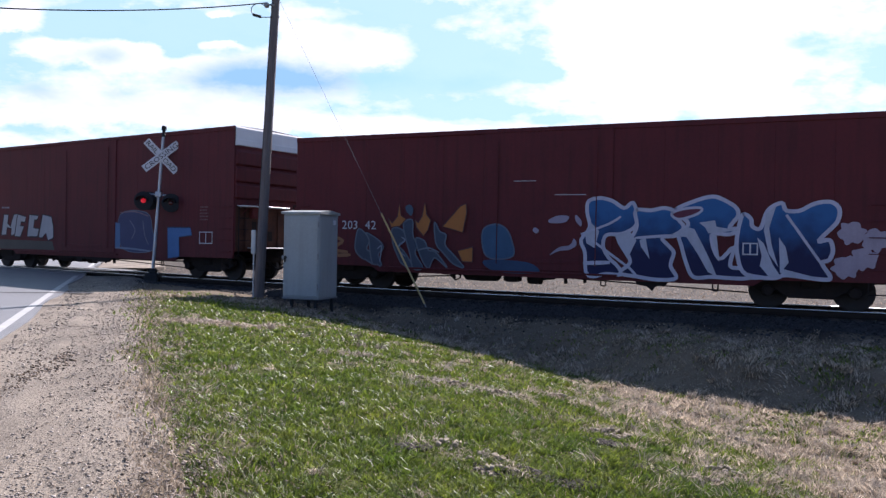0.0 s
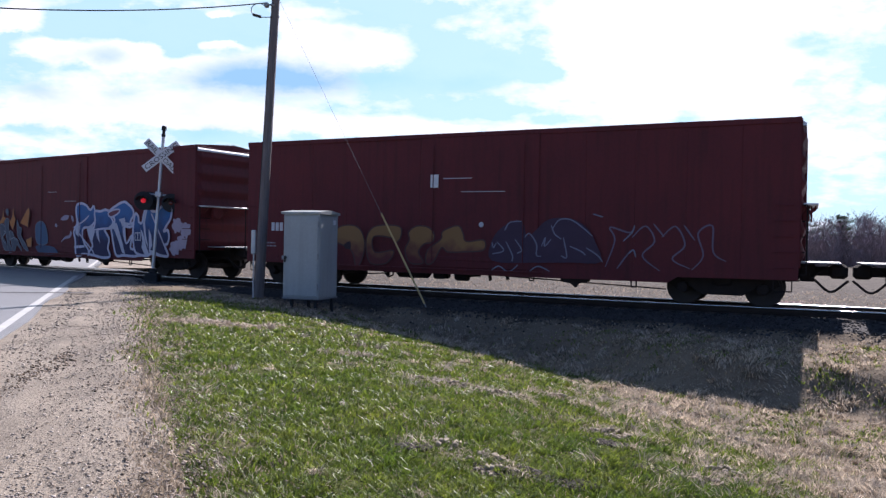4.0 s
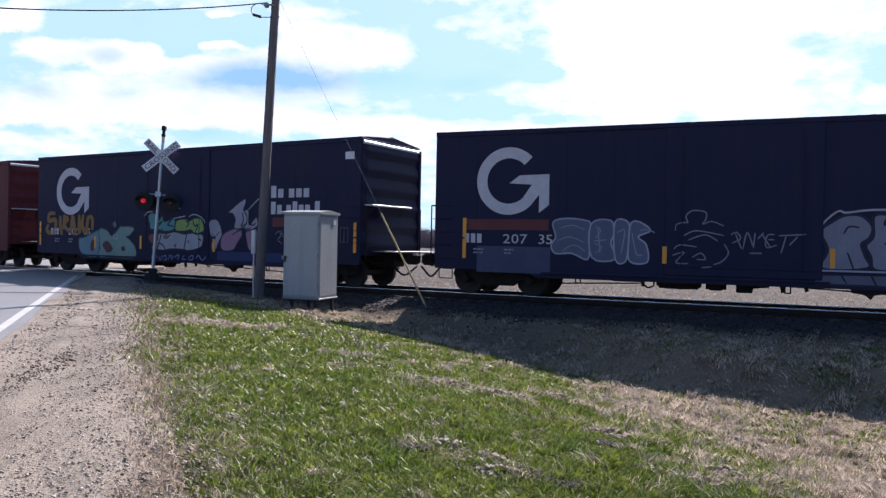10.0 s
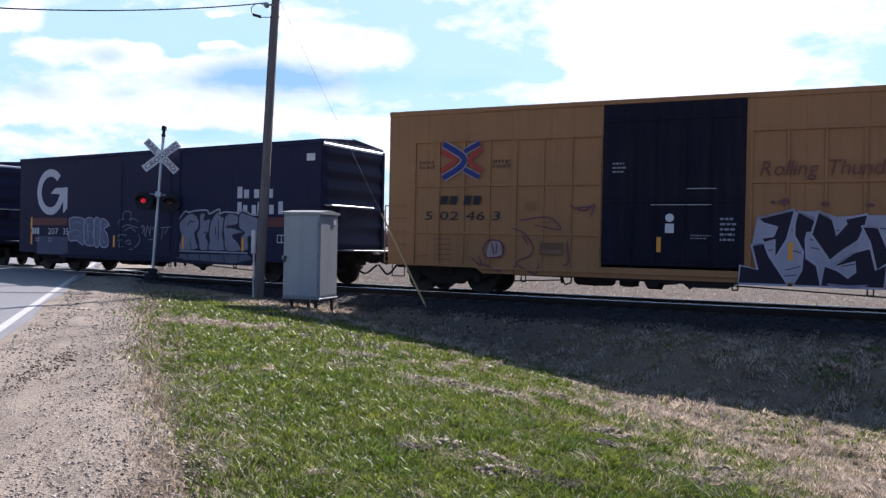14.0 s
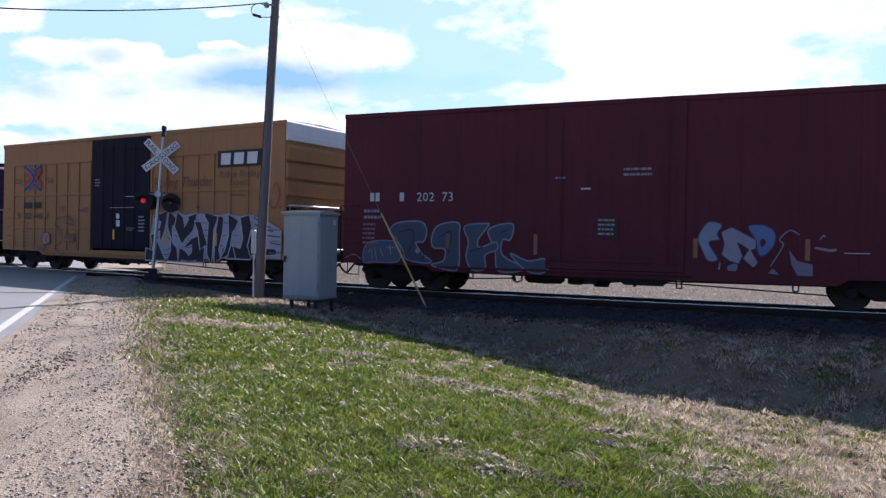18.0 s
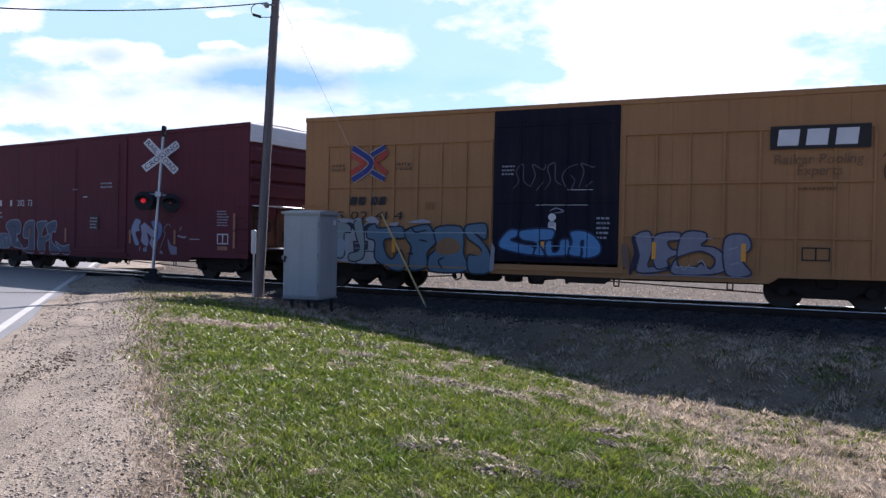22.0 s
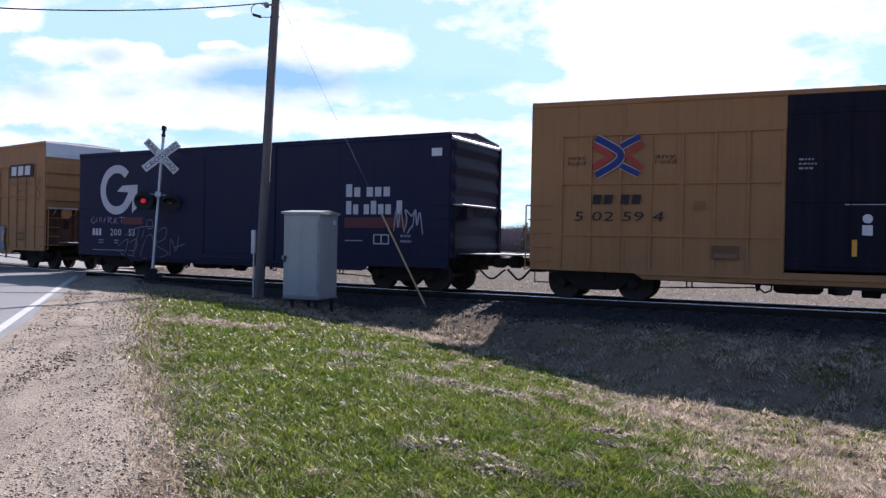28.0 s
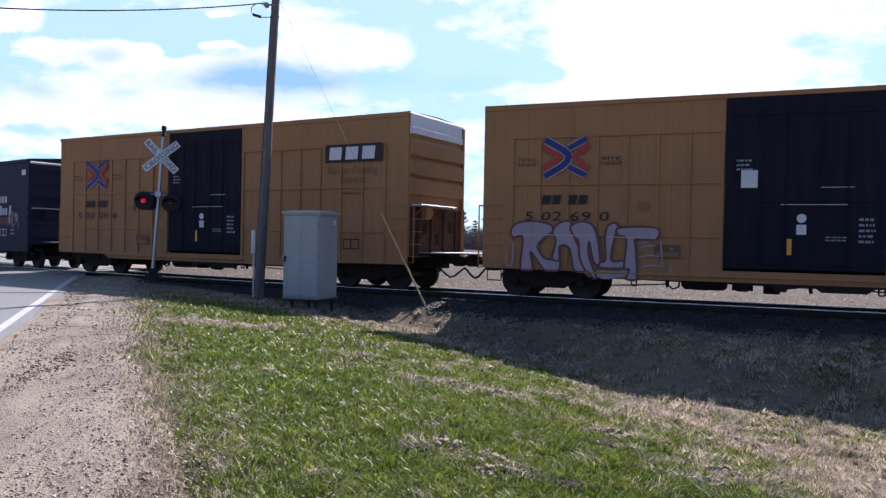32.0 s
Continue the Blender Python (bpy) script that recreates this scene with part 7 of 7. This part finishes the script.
def patchy(x, y):
    """A slow pattern of patches, 0 to 1."""
    v = sum(np.sin(x * a + c) * np.sin(y * b + e) for a, b, c, e in ((1.7, 1.3, 0.3, 1.1), (3.1, 2.7, 2.0, 0.4), (0.8, 0.9, 1.0, 2.2), (5.3, 4.1, 0.7, 1.9), (9.1, 7.7, 1.4, 0.2)))
    return 0.5 + 0.18 * v


def blades(name, x, y, rng, h_lo, h_hi, wide, lean, mat, label, flat=0.0, tall=1.0, heading=None):
    n = len(x)
    z = ground_z(x, y)
    z = np.where(off_road(x, y) < 0.3, np.maximum(z, -0.052), z)
    d = np.hypot(x, y)
    h = rng.uniform(h_lo, h_hi, n) * (0.55 + 0.9 * np.clip(patchy(x * 3.1 + 4, y * 2.3 + 1), 0, 1)) * tall
    w = wide * (0.7 + 0.6 * rng.random(n)) * np.clip(d / 7.0, 0.8, 2.6)
    a = rng.uniform(0, 2 * np.pi, n)
    dx, dy = np.cos(a), np.sin(a)
    b = rng.uniform(0, 2 * np.pi, n) if heading is None else heading + rng.normal(0, 0.5, n)
    k = rng.uniform(0.2, 1.0, n) * lean
    lx, ly = np.cos(b) * k * h, np.sin(b) * k * h
    hz = h * (1 - flat * rng.random(n))
    P = np.stack([
        np.stack([x - dx * w, y - dy * w, z - 0.015], 1),
        np.stack([x + dx * w, y + dy * w, z - 0.015], 1),
        np.stack([x + lx * 0.35 - dx * w * 0.8, y + ly * 0.35 - dy * w * 0.8, z + hz * 0.6], 1),
        np.stack([x + lx * 0.35 + dx * w * 0.8, y + ly * 0.35 + dy * w * 0.8, z + hz * 0.6], 1),
        np.stack([x + lx, y + ly, z + hz], 1)], 1).reshape(-1, 3)
    i = np.arange(n) * 5
    tri = np.concatenate([np.stack([i, i + 1, i + 3], 1), np.stack([i, i + 3, i + 2], 1), np.stack([i + 2, i + 3, i + 4], 1)])
    me = bpy.data.meshes.new(name)
    me.vertices.add(len(P))
    me.vertices.foreach_set("co", P.ravel())
    me.loops.add(tri.size)
    me.loops.foreach_set("vertex_index", tri.ravel().astype(np.int32))
    me.polygons.add(len(tri))
    me.polygons.foreach_set("loop_start", np.arange(0, tri.size, 3, dtype=np.int32))
    me.update(calc_edges=True)
    me.materials.append(mat)
    return tagged(new(name, me), label, "grass", kind="stuff")


x, y, rng = scatter(190000, 21)
e, lat = off_road(x, y), track_lat(x, y)
p = greenness(x, y) * 1.5 + (patchy(x, y) - 0.5) * 1.0 + 0.12
edge = -0.06 + 0.62 * patchy(x * 1.3, y * 1.1) - 0.42 * np.clip((y - 6.5) / 2.5, 0, 1)
keep = (e > edge) & (rng.random(len(x)) < np.clip((e - edge) / 0.9, 0.12, 1)) & (lat < -3.4) & (rng.random(len(x)) < np.clip(p, 0.02, 1))
blades("lawn_grass", x[keep], y[keep], rng, 0.018, 0.062, 0.0056, 1.9, M_blade, "short bright green lawn grass with bare patches")
# broad-leaved weeds in the lush part, pale where they shine
M_leaf = material("broad_weed_leaves", (0.080, 0.136, 0.016), (0.165, 0.200, 0.042), 0.45, scale=1.6, grain=9, island=0.6, bump=0, sheer=0.35, spec=0.45)
x, y, rng = scatter(150000, 26, 3.6, 16.0)
e, lat = off_road(x, y), track_lat(x, y)
keep = (e > 0.3) & (lat < -6.6) & (rng.random(len(x)) < np.clip(greenness(x, y) * 1.6 - 0.25 + (patchy(x * 0.8 + 3, y * 0.8) - 0.5) * 1.4, 0, 0.85))
blades("weed_leaves", x[keep], y[keep], rng, 0.022, 0.060, 0.0080, 1.9, M_leaf, "small broad-leaved weeds among the lawn grass", 0.6)
x, y, rng = scatter(150000, 22)
e, lat = off_road(x, y), track_lat(x, y)
p = 0.88 - greenness(x, y) * 1.5 - (patchy(x, y) - 0.5) * 0.9
p = np.where((e < 1.5), np.maximum(p, 0.46 * np.clip(1.7 - e, 0.3, 1)), p)
keep = (e > -0.34 + 0.45 * patchy(x * 2.2, y * 1.6)) & (rng.random(len(x)) < np.clip((e + 0.35) / 0.8, 0.04, 1)) & (rng.random(len(x)) < np.clip((-2.7 - lat) / 0.5, 0.04, 1)) & (lat < -2.5) & (rng.random(len(x)) < np.clip(p, 0.20, 1))
blades("dead_grass", x[keep], y[keep], rng, 0.022, 0.075, 0.0046, 1.9, M_straw, "matted straw-coloured dead grass", 0.85)


M_bleached = material("bleached_grass", (0.50, 0.425, 0.335), (0.28, 0.225, 0.170), 0.5, scale=1.5, grain=9, island=0.7, bump=0, sheer=0.4, spec=0.3)
# tussocks of dead grass, each combed one way
x, y, rng = scatter(2600, 23, 3.8, 20.0)
e, lat = off_road(x, y), track_lat(x, y)
keep = (e > 0.5) & (lat < -2.9) & (rng.random(len(x)) < np.clip(1.0 - greenness(x, y) * 1.9, 0.02, 1))
cx, cy = x[keep], y[keep]
per = 46
a, r = rng.uniform(0, 6.283, (len(cx), per)), rng.random((len(cx), per)) ** 0.6 * rng.uniform(0.05, 0.20, (len(cx), 1))
tx, ty = (cx[:, None] + np.cos(a) * r).ravel(), (cy[:, None] + np.sin(a) * r * 0.8).ravel()
way = np.repeat(rng.uniform(0, 6.283, len(cx)), per)
blades("dead_tussocks", tx, ty, rng, 0.05, 0.12, 0.0046, 1.6, M_bleached, "clumps of bleached dead grass", 0.5, heading=way)
x, y, rng = scatter(1500, 24, 3.8, 15.0)
keep = (off_road(x, y) > 0.4) & (rng.random(len(x)) < np.clip(greenness(x, y) * 1.5 - 0.1, 0, 1))
cx, cy = x[keep], y[keep]
a, r = rng.uniform(0, 6.283, (len(cx), per)), rng.random((len(cx), per)) ** 0.6 * rng.uniform(0.04, 0.14, (len(cx), 1))
tx, ty = (cx[:, None] + np.cos(a) * r).ravel(), (cy[:, None] + np.sin(a) * r).ravel()
blades("grass_tufts", tx, ty, rng, 0.035, 0.085, 0.0058, 1.8, M_blade, "taller tufts of lush green grass")


def stones(name, x, y, z, size, mat, label, rng, squash=0.6):
    n = len(x)
    base = np.array([(1, 0, 0), (-1, 0, 0), (0, 1, 0), (0, -1, 0), (0, 0, 1), (0, 0, -1)], float)
    tris = np.array([(0, 2, 4), (2, 1, 4), (1, 3, 4), (3, 0, 4), (2, 0, 5), (1, 2, 5), (3, 1, 5), (0, 3, 5)])
    r = size[:, None, None] * rng.uniform(0.6, 1.2, (n, 6, 1))
    P = base[None] * r * np.array([1, 1, squash])
    a = rng.uniform(0, 2 * np.pi, n)
    c, s = np.cos(a)[:, None], np.sin(a)[:, None]
    tilt = rng.uniform(-0.6, 0.6, n)[:, None]
    X, Y, Z = P[..., 0], P[..., 1], P[..., 2]
    X, Z = X * np.cos(tilt) - Z * np.sin(tilt), X * np.sin(tilt) + Z * np.cos(tilt)
    P = np.stack([X * c - Y * s + x[:, None], X * s + Y * c + y[:, None], Z + z[:, None]], 2).reshape(-1, 3)
    T = (tris[None] + (np.arange(n) * 6)[:, None, None]).reshape(-1, 3)
    me = bpy.data.meshes.new(name)
    me.vertices.add(len(P))
    me.vertices.foreach_set("co", P.ravel())
    me.loops.add(T.size)
    me.loops.foreach_set("vertex_index", T.ravel().astype(np.int32))
    me.polygons.add(len(T))
    me.polygons.foreach_set("loop_start", np.arange(0, T.size, 3, dtype=np.int32))
    me.update(calc_edges=True)
    me.materials.append(mat)
    return tagged(new(name, me), label, "stones", kind="stuff")


# ballast along the near side and between the rails
rng = np.random.default_rng(31)
n = 42000
s = rng.uniform(-34, 16, n)
lat = rng.uniform(-3.0, 2.6, n) - 0.6 * (rng.random(n) < 0.06)
prof_l, prof_z = [b[0] for b in BED], [b[1] for b in BED]
pts = np.array([track_point(a, b) for a, b in zip(s, lat)])
off = off_road(pts[:, 0], pts[:, 1])
z = np.interp(lat, prof_l, prof_z)
z = np.maximum(z, ground_z(pts[:, 0], pts[:, 1]))
ok = (off > -0.6) & (np.abs(np.abs(lat) - 0.75) > 0.12)
stones("ballast_stones", pts[ok, 0], pts[ok, 1], z[ok] + 0.005, rng.uniform(0.018, 0.045, ok.sum()), M_stone, "loose dark grey crushed stone", rng, 0.8)
M_pebble = material("pale_pebbles", (0.350, 0.308, 0.266), (0.185, 0.155, 0.132), 0.95, scale=6, grain=40, island=0.65, bump=0.2)
x, y, rng = scatter(170000, 33, 3.4, 28.0, 0.75)
e = off_road(x, y)
keep = (e > -1.5) & (rng.random(len(x)) < np.clip((0.45 - e) / 0.35, 0, 1)) & (track_lat(x, y) < -2.2)
x, y = x[keep], y[keep]
stones("shoulder_pebbles", x, y, np.maximum(-0.043, ground_z(x, y)), rng.uniform(0.003, 0.009, len(x)) * (1 + 1.5 * (rng.random(len(x)) < 0.10)) * np.clip(np.hypot(x, y) / 8, 0.8, 2.0), M_pebble, "loose pale pebbles on the shoulder", rng, 0.38)


# a scuffed line of clods in the gravel, and the field's stones beyond the rails
M_dirt = material("damp_brown_dirt", (0.215, 0.168, 0.124), (0.120, 0.092, 0.068), 0.95, scale=9, grain=60, island=0.45, bump=0.5)
rng = np.random.default_rng(36)
t = rng.normal(9.0, 1.0, 330)
o = rng.normal(-0.86, 0.10, 330) + 0.10 * np.sin(t * 2.1)
cl = np.clip(1 - np.abs(t - 9.6) / 3.0, 0.15, 1)
stones("gravel_clods", ROAD_WAY.x * t + ROAD_SIDE.x * o, ROAD_WAY.y * t + ROAD_SIDE.y * o, np.full(330, -0.042), rng.uniform(0.010, 0.036, 330) * cl, M_dirt, "loose brown clods scuffed up out of the gravel", rng, 0.6)
M_crumb = material("dry_brown_soil", (0.270, 0.220, 0.172), (0.150, 0.118, 0.092), 0.95, scale=7, grain=50, island=0.6, bump=0.4)
t, o = rng.uniform(2.5, 24, 5200), rng.normal(0.16, 0.30, 5200)
px, py = ROAD_WAY.x * t + ROAD_SIDE.x * o, ROAD_WAY.y * t + ROAD_SIDE.y * o
stones("edge_soil", px, py, np.maximum(-0.045, ground_z(px, py) + 0.01), rng.uniform(0.004, 0.018, 5200) * (0.5 + patchy(px * 2, py * 2)), M_crumb, "crumbs of brown soil along the edge of the gravel", rng, 0.5)
rng = np.random.default_rng(37)
s, lat = rng.uniform(-34, 24, 16000), 3.0 + 16 * rng.random(16000) ** 1.5
pts = np.array([track_point(a, b) for a, b in zip(s, lat)])
ok = off_road(pts[:, 0], pts[:, 1]) > 0.4
pts, s = pts[ok], s[ok]
M_fieldstone = material("field_clods", (0.150, 0.132, 0.114), (0.070, 0.060, 0.052), 0.95, scale=6, grain=40, island=0.5, bump=0.3)
stones("field_stones", pts[:, 0], pts[:, 1], ground_z(pts[:, 0], pts[:, 1]), rng.uniform(0.012, 0.045, len(s)), M_fieldstone, "grey stones and clods on the bare ground beyond the track", rng, 0.55)


# bare dark hollows in the lawn
M_soil = material("dark_bare_soil", (0.055, 0.045, 0.038), (0.030, 0.025, 0.022), 1.0, scale=12, grain=60, island=0.4, bump=0.6)
rng = np.random.default_rng(40)
for cx, cy, r in ((0.46, 5.21, 0.17), (0.83, 5.02, 0.15), (-0.19, 5.62, 0.10), (1.46, 6.56, 0.15), (1.71, 5.75, 0.16)):
    a, q = rng.uniform(0, 6.283, 300), np.sqrt(rng.random(300)) * r
    px, py = cx + np.cos(a) * q * 1.4, cy + np.sin(a) * q * 0.9
    hollow = stones("soil_patch", px, py, ground_z(px, py) + 0.02, rng.uniform(0.012, 0.030, 300), M_soil, "dark bare soil showing through the lawn", rng, 0.8)
    tagged(hollow, category="bare soil")


# thin dead stalks on the bare ground beyond the rails
rng = np.random.default_rng(38)
s, lat = rng.uniform(-34, 24, 26000), 2.6 + 12 * rng.random(26000) ** 1.6
pts = np.array([track_point(a, b) for a, b in zip(s, lat)])
ok = (off_road(pts[:, 0], pts[:, 1]) > 0.5) & (rng.random(len(s)) < np.clip(patchy(pts[:, 0] * 0.9, pts[:, 1] * 0.9) * 1.6 - 0.3, 0, 1))
blades("field_stubble", pts[ok, 0], pts[ok, 1], rng, 0.03, 0.10, 0.0050, 1.8, M_straw, "thin dead stalks on the ground beyond the track", 0.8)


# small heaves of dry earth and matted grass in the lawn
M_clod = material("dry_grey_earth", (0.34, 0.285, 0.215), (0.16, 0.125, 0.092), 0.95, scale=9, grain=60, island=0.4, bump=0.6)
HEAVES = ((-0.12, 9.05, 0.26), (0.22, 9.0, 0.22), (0.66, 8.7, 0.24), (1.42, 9.3, 0.24), (2.75, 10.0, 0.16), (0.05, 5.75, 0.20), (0.30, 5.5, 0.16), (0.42, 5.15, 0.14), (1.6, 7.1, 0.18), (-1.1, 10.7, 0.20), (2.3, 6.1, 0.20), (-4.3, 13.5, 0.32), (-3.7, 13.2, 0.26), (1.9, 5.6, 0.16), (3.2, 8.4, 0.22))
rng = np.random.default_rng(41)
for cx, cy, r in HEAVES:
    m = 60
    a, q = rng.uniform(0, 6.283, m), np.sqrt(rng.random(m)) * r
    px, py = cx + np.cos(a) * q * 1.5, cy + np.sin(a) * q
    pz = ground_z(px, py) + 0.06 * np.clip(1 - q / r, 0, 1)
    heave = stones("earth_clods", px, py, pz, rng.uniform(0.012, 0.042, m), M_clod, "dry grey clods of earth heaved up in the lawn", rng, 0.7)
    tagged(heave, category="earth clods")
cx, cy, r = (np.repeat([h[k] for h in HEAVES], 260) for k in range(3))
a, q = rng.uniform(0, 6.283, len(cx)), np.sqrt(rng.random(len(cx)))
blades("matted_grass", cx + np.cos(a) * q * r * 1.9, cy + np.sin(a) * q * r * 1.2, rng, 0.04, 0.10, 0.0052, 1.9, M_bleached, "pale matted dead grass round the clods", 0.85)
def motions():
    """The train rolls past at a steady pace; its wheels turn with it."""
    for car, s0 in zip(CARS, S_MID):
        walk(car, [(0.5 * k, track_pose(s0 + travelled(0.5 * k))) for k in range(65)])
    turns = [(0.1 * k, math.degrees(travelled(0.1 * k) / 0.42)) for k in range(321)]
    for wheel, x in SPINNERS:
        walk(wheel, [(t, pose(x, 0, 0.42, 0, a % 360.0, 0)) for t, a in turns])


motions()
